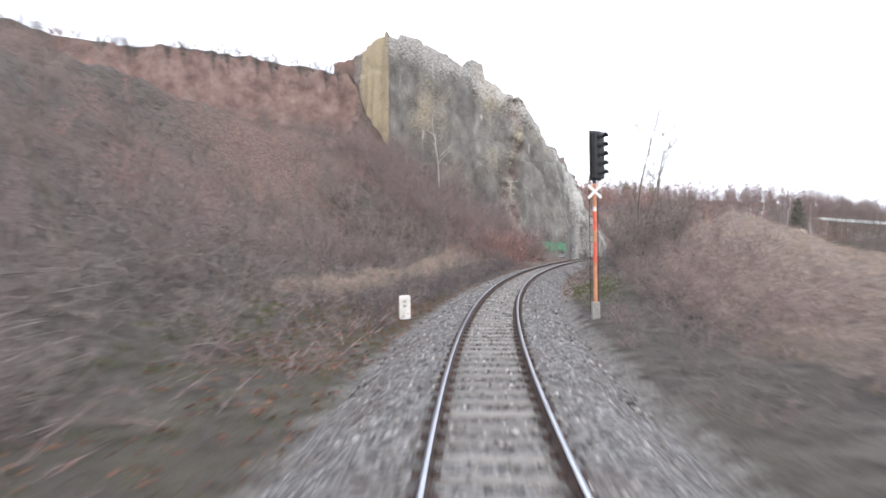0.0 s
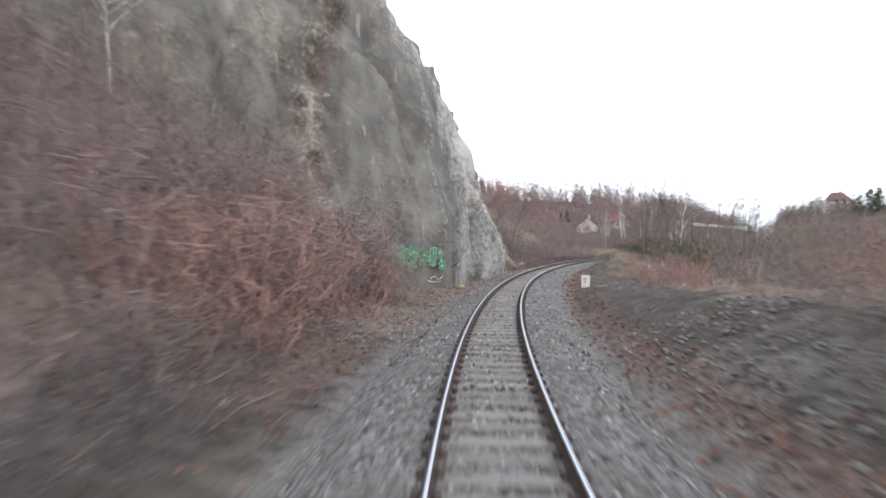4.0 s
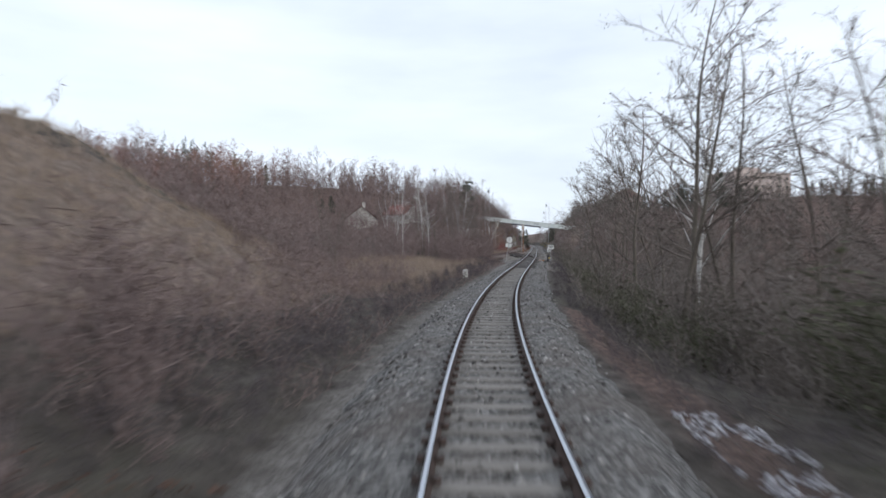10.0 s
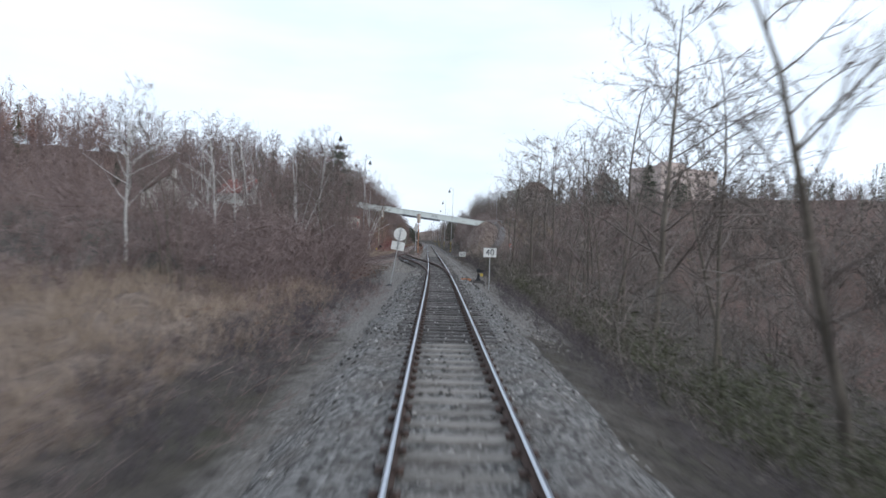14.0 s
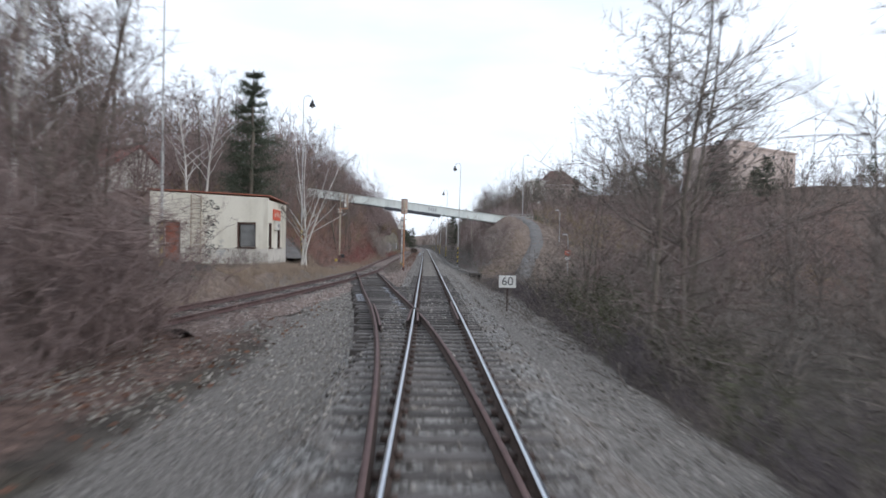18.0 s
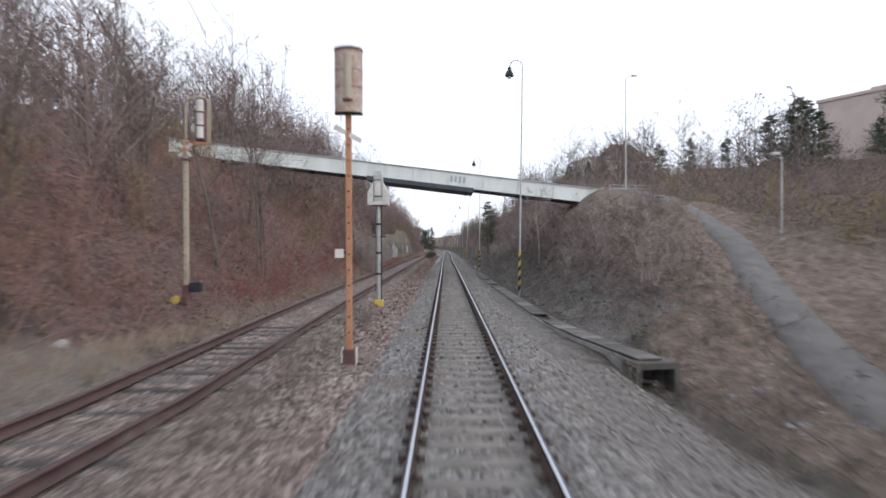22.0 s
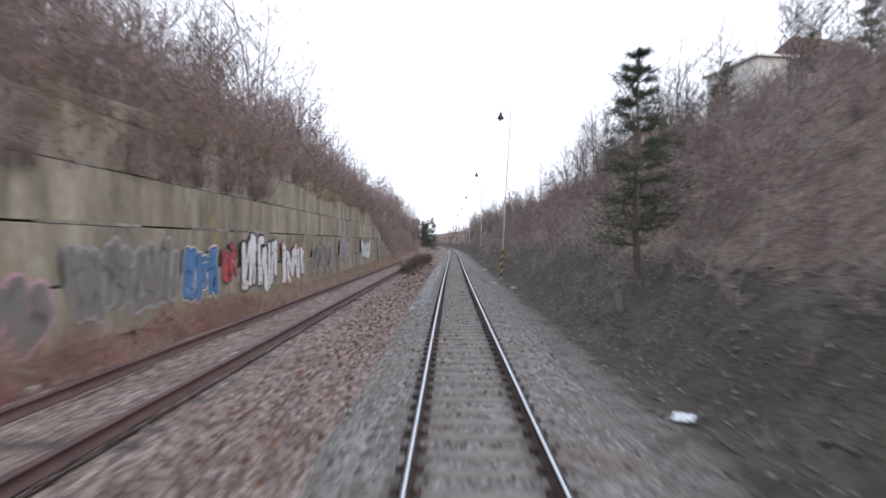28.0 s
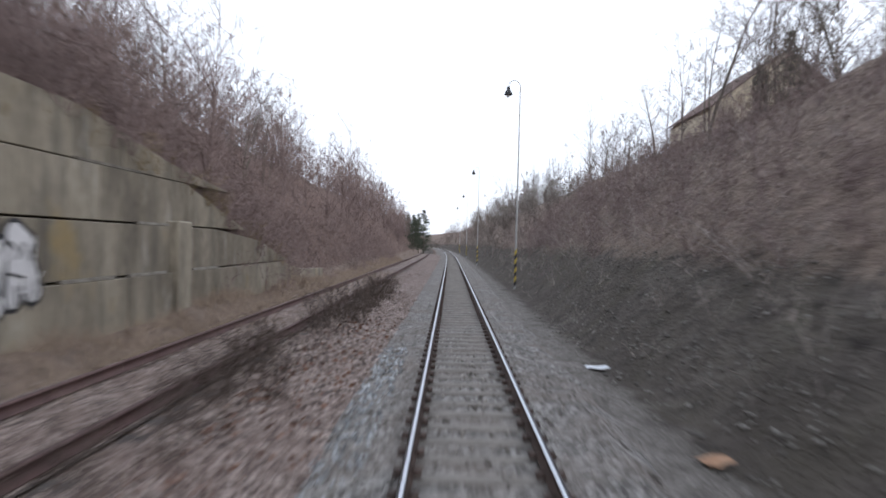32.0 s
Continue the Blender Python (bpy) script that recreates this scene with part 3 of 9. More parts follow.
def grid_faces(rows, cols, first=0):
    i = np.arange(rows - 1)[:, None] * cols + np.arange(cols - 1)[None, :] + first
    return np.stack([i, i + 1, i + cols + 1, i + cols], -1).reshape(-1, 4)


# ---- ground ----
def build_ground():
    out = np.concatenate([np.arange(2.6, 20, .45), np.arange(20, 64, 1.5), np.arange(64, 100, 6), np.arange(100, 151, 12.5)])
    left = np.concatenate([out, [175, 210, 255, 300]])
    us = np.concatenate([-left[::-1], [-1.3, 0, 1.3], out])
    ss = np.concatenate([np.arange(-80, 440, 1.0), np.arange(440, 700, 5.0), np.arange(700, 1190, 20.0)])
    S, U = np.meshgrid(ss, us, indexing="ij")
    x, y = spot(S, U)
    z = ground_at(S, U)
    z = z + np.random.RandomState(3).uniform(-.1, .1, z.shape) * step(np.abs(U), 4, 8)
    v = np.stack([x, y, z], -1).reshape(-1, 3)
    f = grid_faces(len(ss), len(us))[:, ::-1]
    # lower country round about, to the horizon
    rr = np.concatenate([[.5, 30], np.linspace(60, 600, 10), [900, 1400, 2200, 3400]])
    aa = np.linspace(0, 2 * math.pi, 49)
    R, A = np.meshgrid(rr, aa, indexing="ij")
    far = np.stack([120 + R * np.cos(A), 180 + R * np.sin(A), -16 + 0 * R + 10 * step(R, 500, 1400) + 6 * np.sin(A * 3 + R * .004) * step(R, 400, 900)], -1).reshape(-1, 3)
    f2 = grid_faces(len(rr), len(aa), len(v))[:, ::-1]
    me = np_mesh("ground", np.concatenate([v, far]), np.concatenate([f, f2]), smooth=True)
    a = np.abs(U)
    L, Rt = U < 0, U >= 0
    # ragged edges between the covers, more so away from the line
    S = S + np.clip(a - 9, 0, 45) * (.4 * np.sin(x * .11 + 2 * np.sin(y * .07)) + .25 * np.sin(y * .31 + np.sin(x * .23)))
    nz = .5 + .5 * np.sin(x * .21 + 2 * np.sin(y * .13)) * np.sin(y * .19)
    tan = (L & (S > 25) & (S < 64)) * step(a, 6.5, 8) * (1 - step(a, 9.5, 11)) * .95
    tan = np.maximum(tan, (L & (S > 121) & (S < 158)) * step(a, 7, 10) * (1 - step(a, 13, 17) * step(S, 140, 150)) * .95)
    tan = np.maximum(tan, (L & (S >= 150) & (S < 192)) * step(a, 4.2, 6) * (1 - step(a, 15, 22)) * .95)
    tan = np.maximum(tan, (L & (S > 205) & ((S < 262) | (S > 312))) * step(a, 6.4, 7.4) * (1 - step(a, 9.4, 11)) * .75)
    tan = np.maximum(tan, (L & (S > 106) & (S < 113)) * step(a, 3.4, 4.2) * (1 - step(a, 6, 7)) * .9)
    tan = np.maximum(tan, (Rt & (S > 5) & (S < 75)) * step(a, 5.5, 8) * (1 - step(a, 24, 50)) * (.55 + .3 * nz))
    tan = np.maximum(tan, (Rt & (S > 264)) * step(a, 5.6, 7.4) * (.5 + .35 * nz))
    tan = np.maximum(tan, (Rt & (S > 246) & (S < 268)) * step(a, 4.6, 5.4) * .7)
    tan = np.maximum(tan, (L & (S > 66) & (S < 104)) * step(a, 2.6, 3.2) * (1 - step(a, 6, 8)) * .75)
    leaf = (L & (S > 12) & (S < 60)) * step(a, 2.6, 4) * (1 - step(a, 6, 9)) * (-.1 + .75 * nz)
    leaf = np.maximum(leaf, (L & (S < 66)) * step(a, 10, 26) * (.25 + .5 * nz))
    leaf = np.maximum(leaf, (L & (S > 58) & (S < 90)) * step(a, 2.7, 3.4) * np.where(S > 66, .1 + .25 * nz, .4 + .25 * nz))
    leaf = np.maximum(leaf, (L & (S < 100)) * step(a, 20, 30) * (.25 + .5 * nz))
    # lighter litter colour on the far slopes, painted in place of haze
    leaf = np.maximum(leaf, (S > 100) * step(a, 22, 34) * (.5 + .25 * nz))
    leaf = np.maximum(leaf, (L & (S > 262)) * step(a, 6.4, 7.6) * np.where((S > 321) & (a < 9), .2, .75))
    leaf = np.maximum(leaf, (L & (S > 100) & (S < 125)) * step(a, 3.5, 5) * .6)
    leaf = np.maximum(leaf, (Rt & (S > 28) & (S < 150)) * step(a, 2.4, 2.9) * (1 - step(a, 3.4, 4.4)) * (.3 + .5 * nz))
    leaf = np.maximum(leaf, (L & (S > 185) & (S < 235)) * step(a, 4.5, 5.5) * (1 - step(a, 8, 10)) * .7)
    leaf = np.maximum(leaf, (L & (S > 240)) * step(a, 1.8, 2.4) * (1 - step(a, 3.4, 4.2)) * .62)
    grit = (1 - step(a, 2.7, 3.6)) * .6
    grit = np.maximum(grit, (Rt & (S > 28) & (S < 62)) * step(a, 3, 4) * (1 - step(a, 5, 7)) * (.1 + .35 * nz))
    grit = np.maximum(grit, (Rt & (S > 264)) * step(a, 3.4, 4.4) * (1 - step(a, 6, 7.5)) * (.3 + .3 * nz) * (1 - .75 * step(S, 296, 312)))
    grit = np.where(Rt & (S > 124) & (S < 204), grit * .4, grit)
    grit = np.maximum(grit, (Rt & (S > 84) & (S < 135)) * step(a, 3, 4) * (1 - step(a, 7, 10)) * .22)
    grit = np.maximum(grit, ((S > 182) & (S < 262)) * (1 - step(a, 3.9, 4.9)) * .9)
    grit = np.maximum(grit, (L & (S > 222) & (S < 262)) * (1 - step(a, 8.3, 9.4)) * .6)
    # bare red soil of the bluff and the washed slope under it
    behind, w = bluff(x, y)
    soil = np.clip(w * (step(behind, -3.2, -1.2) * (1 - step(behind, .6, 1.6)) * .95 + step(behind, -22, -4) * (1 - step(behind, -3, -1)) * (.2 + .3 * nz)), 0, 1)
    leaf = np.where(w > .3, leaf * (1 - step(behind, .4, 2)), leaf)
    cover = np.stack([tan, leaf, grit, soil], -1).reshape(-1, 4)
    colour_layer(me, "cover", np.concatenate([cover, np.zeros((len(far), 4))]))
    ob = mesh_part("ground", me, GROUND)
    return tagged(ob, "rough brown winter ground with dry grass and leaf litter", "ground", kind="structure")


build_ground()


# ---- tracks ----
RAIL_HEAD = [(-.036, 0), (.036, 0), (.036, -.03), (.01, -.045), (.01, -.125), (.07, -.145), (.07, -.155), (-.07, -.155), (-.07, -.145), (-.01, -.125), (-.01, -.045), (-.036, -.03)]


def sweep_rail(name, places, parent, top, side, label=""):
    """A rail along places: rows of x, y, z, heading in radians clockwise from y."""
    pr = np.array(RAIL_HEAD)
    P = np.asarray(places)
    c, s = np.cos(P[:, 3])[:, None], np.sin(P[:, 3])[:, None]
    v = np.stack([P[:, :1] + c * pr[:, 0], P[:, 1:2] - s * pr[:, 0], P[:, 2:3] + pr[:, 1] + 0 * c], -1).reshape(-1, 3)
    n, k = len(P), len(pr)
    i = np.arange(n - 1)[:, None] * k
    j = np.arange(k)[None, :]
    f = np.stack([i + j, i + k + j, i + k + (j + 1) % k, i + (j + 1) % k], -1).reshape(-1, 4)
    me = np_mesh(name, v, f)
    me.materials.append(side)
    me.materials.append(top)
    me.polygons.foreach_set("material_index", np.tile((np.arange(k) == 0).astype(np.int32), n - 1))
    ob = mesh_part(name, me, None, parent, label)
    return ob


def line_places(s, u, z=0.0):
    """Rows for sweep_rail along u(s)."""
    s = np.asarray(s, float)
    u = np.broadcast_to(np.asarray(u, float), s.shape)
    x, y = spot(s, u)
    h = np.arctan2(np.gradient(x), np.gradient(y))
    return np.stack([x, y, np.broadcast_to(np.asarray(z, float), s.shape), h], -1)


def side_line(places, off):
    """The same line, off metres to its right."""
    q = places.copy()
    q[:, 0] += np.cos(q[:, 3]) * off
    q[:, 1] -= np.sin(q[:, 3]) * off
    return q


HALF_GAUGE = .7525
main_track = thing("main_track", None, "single railway track with shiny worn rails on grey sleepers", "railway track", kind="structure")
_s = np.arange(-30, 640, 1.0)
for _side in (-1, 1):
    sweep_rail("rail", line_places(_s, _side * HALF_GAUGE), main_track, STEEL, RUST, "steel rail with a polished running surface")

DIVERGE_S = np.arange(203.5, 251.1, .5)
DIVERGE_U = np.where(DIVERGE_S < 229, -(DIVERGE_S - 203) ** 2 / 380, -(26 ** 2) / 380 - (DIVERGE_S - 229) * 26 / 190)
DIVERGE_U = np.maximum(DIVERGE_U, -4.75)
SIDING_S = np.concatenate([np.arange(222, 262, 1.0), np.arange(262, 480, 2.0)])
SIDING_U = np.where(SIDING_S > 256, -4.75, -4.75 - (256 - SIDING_S) ** 2 / 760 - .055 * (256 - SIDING_S))
SIDING_Z = .1 + .22 * step(SIDING_S, 240, 275)


def siding_u(s):
    return np.interp(s, SIDING_S, SIDING_U)


def siding_z(s):
    return np.interp(s, SIDING_S, SIDING_Z)


turnout = thing("turnout", None, "railway turnout with dark wooden sleepers and worn rails", "railway switch", kind="structure")
_d = line_places(DIVERGE_S, DIVERGE_U, np.interp(DIVERGE_S, [235, 250], [0, .15]))
sweep_rail("rail", side_line(_d, -HALF_GAUGE), turnout, RUST_DULL, RUST, "brown rusted turnout rail")
sweep_rail("rail", side_line(_d, HALF_GAUGE), turnout, RUST_DULL, RUST, "brown rusted turnout rail")
for _a, _b, _u in ((224, 230, .7525 - .12), (221, 227, None)):
    if _u is not None:
        sweep_rail("guard_rail", line_places(np.arange(_a, _b, .5), _u), turnout, RUST_DULL, RUST)
    else:
        m_ = (DIVERGE_S > 222) & (DIVERGE_S < 229)
        sweep_rail("guard_rail", side_line(_d[m_], -HALF_GAUGE + .12), turnout, RUST_DULL, RUST)
for _o in (-.1, .1):
    sweep_rail("wing_rail", line_places(np.arange(223.5, 227.5, .5), -HALF_GAUGE + _o + np.sign(_o) * .03 * np.arange(8)[::-1] / 4), turnout, RUST_DULL, RUST)
siding = thing("siding_track", None, "disused siding with dull rusted rails and grassy sleepers", "railway track", kind="structure")
_d2 = line_places(SIDING_S, SIDING_U, SIDING_Z)
for _side in (-1, 1):
    sweep_rail("rail", side_line(_d2, _side * HALF_GAUGE), siding, RUST_DULL, RUST_DULL, "dull brown rusted rail")


RED_STONE = surface("reddish_stone", [(.075, .057, .05), (.2, .15, .128), (.43, .365, .33)], 7, 60, rough=.95, bump=.3, random_mix=.7, island=True, spread=.7)


def bed(name, places, half, top, toe, depth, parent_label, material=None, heaped=0.0):
    """A ballast bank under a line; heaped: metres by which it rises outside the rails."""
    prof = np.array([(-toe, -depth), (-half, top + heaped), (-.92, top + heaped), (-.6, top - .015), (.6, top - .015), (.92, top + heaped), (half, top + heaped), (toe, -depth)])
    P = places
    c, s = np.cos(P[:, 3])[:, None], np.sin(P[:, 3])[:, None]
    wob = np.zeros((len(P), 8))
    r = np.random.RandomState(5)
    wob[:, [1, 6]] = r.uniform(-.06, .06, (len(P), 2))
    wob[:, [0, 7]] = r.uniform(-.22, .22, (len(P), 2))
    px = prof[:, 0] + wob
    v = np.stack([P[:, :1] + c * px, P[:, 1:2] - s * px, P[:, 2:3] + prof[:, 1] + 0 * c], -1).reshape(-1, 3)
    me = np_mesh(name, v, grid_faces(len(P), 8)[:, ::-1], smooth=True)
    return tagged(mesh_part(name, me, material or BALLAST), parent_label, "ballast", kind="structure")


for _a, _b, _up, _mat, _lab in ((-40, 178, .035, DARK_BALLAST, "dark grey"), (178, 205, 0, DARK_BALLAST, "dark grey"), (205, 252, 0, BALLAST, "pale grey"), (252, 640, .035, BALLAST, "pale grey")):
    bed("ballast_bed", line_places(np.arange(_a, _b + .1, 1.0), 0.0), 1.75, -.2, 2.85, .78, "bank of " + _lab + " crushed stone under the track", _mat, _up)
bed("siding_fill", _d2[SIDING_S > 262], .62, -.166, .66, .25, "brown gravel and leaves filling the disused siding", RED_GRAVEL)
bed("siding_bed", _d2, 1.35, -.2, 1.95, .46, "thin brown stone bed under the siding", RED_GRAVEL)


# ---- rock face ----
def build_cliff():
    """The limestone cliff: a face that looks back along the line, and a face along the track."""
    tk = lambda a, b: tuple(float(q) for q in spot(a, b))
    # foot x, y; crest x, y, z; share of the height at which the face starts to lean
    cols = [(-19, 90, -18, 95, 31, .0), (-13, 85, -12.5, 89.5, 30.5, .0), (-8.0, 80.8, -8.3, 84.2, 32.6, .0), (0, 80.2, .5, 85.6, 29.6, .0), (5.5, 79.3, 6, 86.4, 26.2, .0),
            (10, 80.0, 10.4, 86.1, 22.5, .16), (13.4, 80.86, 12.8, 86.3, 19, .2), (15.9, 81.5, 14.4, 87.2, 17.5, .25), (*tk(86.5, -3.7), *tk(88.5, -7.4), 16.5, .35),
            (*tk(90, -3.25), *tk(92, -6.2), 13, .4), (*tk(97, -3.15), *tk(98, -6.2), 10, .3), (*tk(103, -3.2), *tk(103.5, -6.8), 6.6, .15), (*tk(109, -3.6), *tk(109.5, -6.4), 2.6, .05), (*tk(113, -4.4), *tk(113, -5.6), -.1, .05)]
    c = np.array(cols)
    at = np.concatenate([[0], np.cumsum(np.hypot(*np.diff(c[:, :2], axis=0).T))])
    q = np.arange(0, at[-1], .3)
    col = np.stack([np.interp(q, at, c[:, i]) for i in range(6)], -1)
    ws = np.linspace(0, 1, 96)
    W = ws[None, :] + 0 * q[:, None]
    bx, by, tx, ty, crest, bend = [col[:, i:i + 1] for i in range(6)]
    g = np.clip((W - bend) / (1 - bend), 0, 1) ** 1.15
    x, y = bx + (tx - bx) * g, by + (ty - by) * g
    z = -.7 + (crest + .7) * W
    # outward direction in plan
    tx_, ty_ = np.gradient(col[:, 0]), np.gradient(col[:, 1])
    ln = np.hypot(tx_, ty_)
    ox, oy = (ty_ / ln)[:, None], (-tx_ / ln)[:, None]

    def grain(fn, a, b, d):
        return np.array([[fn(Vector((i * a, j * b, k * d))) for i, j, k in zip(*r)] for r in zip(x, y, z)])

    Q = q[:, None] + 0 * W
    rib_q = at[4] + .62 * (at[5] - at[4]) + .5 * np.sin(z * .45) + .06 * z
    flutes = 1 - step(Q, at[2] - .5, at[2] + .2)
    rib = np.exp(-((Q - rib_q + .4) / (1.2 + .02 * z)) ** 2) * step(z, -.5, 2)
    side = step(Q, at[7], at[8] + 1)
    end = step(Q + z * (.95 + .1 * np.sin(Q * .9)), at[11] - 2.5, at[11] + .5)
    fr = grain(lambda v: noise.fractal(v, 1.0, 2.0, 6), .2, .2, .1)
    fine = grain(lambda v: noise.fractal(v, 1.0, 2.0, 4), .8, .8, .36)
    slab = grain(noise.cell, .3, .3, .075)
    joint = grain(lambda v: abs(noise.noise(v)), .32, .32, .05)
    pillar = grain(noise.noise, .9, .9, .03)
    crack = np.clip(.07 - joint, 0, 1) / .07
    strata = np.abs(((z * .8 + Q * .6 + fr * 1.5) % .9) / .9 - .5) * 2
    push = (fr * .16 + slab * .22 - .3 * crack) * np.interp(z, [-.6, 1.5, 8], [.3, .45, 1.0]) * (1 - .55 * flutes) + fine * .07
    push = push + flutes * (pillar * .75 - .25 * np.abs(fine))
    push = push + rib * (fine * 1.5 + np.abs(pillar) * .7 + .1)
    push = push + side * ((fr * .3 + fine * .55) * np.interp(z, [-.6, 2, 6], [.5, .9, 1]) + end * (strata - .5) * .2)
    smooth_foot = step(x, 10.5, 12) * (1 - step(z, 2.6, 4.5)) * (1 - step(y, 85.0, 87.0))
    push = push * (1 - .985 * smooth_foot)
    x, y = x + ox * push, y + oy * push
    z = z + (fr * .5 + (slab - .5) * .9 * (1 - flutes)) * W * np.clip(crest / 8, 0, 1) * (1 - .6 * side)
    face = np.stack([x, y, z], -1)
    turn = step(q, at[2] - .3, at[2] + 4)
    back = [face[:, -1] + np.stack([-.86 * d * turn + .25 * d * (1 - turn), d * (1 - .5 * turn), np.full(len(q), e)], -1) for d, e in ((.8, -.1), (3, -1.6), (12, -8))]
    back[2][:, 2] = np.maximum(np.minimum(back[2][:, 2], back[1][:, 2] - .5), -1)
    rows = np.concatenate([face] + [b[:, None] for b in back], 1)
    n, k = rows.shape[:2]
    me = np_mesh("rock_cliff", rows.reshape(-1, 3), grid_faces(n, k)[:, ::-1], smooth=False)
    wide = lambda m: np.concatenate([m, np.repeat(m[:, -1:], 3, 1)], 1)
    stain = np.zeros((n, k, 3))
    red = np.maximum((1 - step(Q, at[1] - 2.5, at[1] - .3)) * .62, end * (.5 + .22 * np.sin(strata * 5)))
    ochre = step(Q, at[1] - 1.2, at[1] + .6) * (1 - step(Q, at[2] - .5, at[2] + .25)) * (.72 + .2 * pillar)
    ochre = np.maximum(ochre, rib * (.2 + .4 * fine))
    # brown in the rib's hollows puts part of its shade into the colour
    red = np.maximum(red, rib * (.32 - .3 * fine))
    ochre = np.maximum(ochre, (.16 + .3 * fr) * step(W, .1, .4) * (1 - step(Q, at[6], at[8])))
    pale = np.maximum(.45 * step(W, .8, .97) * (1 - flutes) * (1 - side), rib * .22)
    # paler colour on the track face stands in for light falling on it
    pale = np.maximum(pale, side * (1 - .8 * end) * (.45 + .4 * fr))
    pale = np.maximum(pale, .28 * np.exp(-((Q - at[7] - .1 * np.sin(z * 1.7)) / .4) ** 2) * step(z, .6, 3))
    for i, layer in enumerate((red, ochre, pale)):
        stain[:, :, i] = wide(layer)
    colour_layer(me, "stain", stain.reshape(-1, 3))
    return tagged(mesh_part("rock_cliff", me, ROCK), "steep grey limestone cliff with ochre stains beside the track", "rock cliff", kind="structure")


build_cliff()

# ---- sleepers ----
def sleeper_mesh(length, wide=.25, high=.2):
    bm = box(-length / 2, length / 2, -wide / 2, wide / 2, -high, 0)
    bmesh.ops.bevel(bm, geom=[e for e in bm.edges if abs(e.verts[0].co.z) < .01 and abs(e.verts[1].co.z) < .01], offset=.025, segments=1, affect="EDGES")
    me = bpy.data.meshes.new("sleeper")
    bm.to_mesh(me)
    bm.free()
    return me


_rs = np.random.RandomState(3)
CONCRETE_SLEEPER, SIDING_SLEEPER = sleeper_mesh(2.45), sleeper_mesh(2.4)
CONCRETE_SLEEPER.materials.append(SLEEPER)
SIDING_SLEEPER.materials.append(WOOD)


def sleeper_stuff(name, spots, length, material, parent, label):
    """Many far sleepers as one joined part: spots are matrices."""
    L, w, h = length / 2, .125, .2
    c = np.array([(-L, -w, -h), (L, -w, -h), (L, w, -h), (-L, w, -h), (-L, -w + .02, 0), (L, -w + .02, 0), (L, w - .02, 0), (-L, w - .02, 0)])
    q = np.array([(4, 5, 6, 7), (0, 1, 5, 4), (1, 2, 6, 5), (2, 3, 7, 6), (3, 0, 4, 7)])
    M = np.array([np.array(m) for m in spots])
    v = np.einsum("nij,kj->nki", M[:, :3, :3], c) + M[:, None, :3, 3]
    f = q[None] + 8 * np.arange(len(M))[:, None, None]
    ob = mesh_part(name, np_mesh(name, v.reshape(-1, 3), f.reshape(-1, 4)), material, parent, label)
    return tagged(ob, kind="stuff")


def lay_sleepers():
    far = []
    count = 0
    for i in range(int(660 / .6)):
        s = -28 + i * .6
        if 178.5 <= s <= 252:
            continue
        m = stand(s + _rs.uniform(-.02, .02), _rs.uniform(-.02, .02), -.185 + _rs.uniform(-.012, .006), _rs.uniform(-.5, .5))
        if 0 <= s < 176 and count < 295:
            mesh_part("sleeper", CONCRETE_SLEEPER, None, main_track, "", m)
            count += 1
        else:
            far.append(m)
    sleeper_stuff("sleepers", far, 2.45, SLEEPER, main_track, "row of grey concrete sleepers")
    # long timbers of the turnout, reaching out to the second line
    meshes = {}
    for i in range(int(74 / .58)):
        s = 178.5 + i * .58
        d = float(np.interp(s, DIVERGE_S, DIVERGE_U)) if 203.5 < s < 240 else 0.0
        left = -1.3 + (d if s > 203.5 else 0)
        left = left if s < 240 else -1.3
        length = round((1.3 - left) * 5) / 5
        if length not in meshes:
            meshes[length] = sleeper_mesh(length, .26)
            meshes[length].materials.append(WOOD)
        mesh_part("timber_sleeper", meshes[length], None, turnout, "", stand(s, 1.3 - length / 2, -.175 + _rs.uniform(-.01, .008), _rs.uniform(-.8, .8)))
    for i in range(20):
        s = 240.2 + i * .6
        u = float(np.interp(s, DIVERGE_S, DIVERGE_U))
        mesh_part("timber_sleeper", SIDING_SLEEPER, None, turnout, "", stand(s, u - .1, -.05 + _rs.uniform(-.02, .01), 7 + _rs.uniform(-2, 2)))
    for i in range(300):
        s = 222.5 + i * .62
        mesh_part("sleeper", SIDING_SLEEPER, None, siding, "", stand(s, float(siding_u(s)), float(siding_z(s)) - .19 + _rs.uniform(-.03, .01), _rs.uniform(-1.5, 1.5) + math.degrees(math.atan2(-(float(siding_u(s + 1)) - float(siding_u(s))), 1))))


lay_sleepers()


def fasteners():
    """Chairs and clips that hold the rails, as one joined part."""
    boxes = []
    for i in range(int(430 / .6)):
        s = -10 + i * .6
        for r in (-1, 1):
            for o in (-.1, .1):
                boxes.append(np.array(stand(s, r * HALF_GAUGE + o, -.165)))
    c = np.array([(x, y, z) for z in (0, .05) for x, y in ((-.05, -.07), (.05, -.07), (.05, .07), (-.05, .07))])
    q = np.array([(4, 5, 6, 7), (0, 1, 5, 4), (1, 2, 6, 5), (2, 3, 7, 6), (3, 0, 4, 7)])
    M = np.array(boxes)
    v = np.einsum("nij,kj->nki", M[:, :3, :3], c) + M[:, None, :3, 3]
    ob = mesh_part("rail_clips", np_mesh("rail_clips", v.reshape(-1, 3), (q[None] + 8 * np.arange(len(M))[:, None, None]).reshape(-1, 4)), RUST, main_track, "rusty iron rail clips")
    tagged(ob, kind="stuff")


fasteners()


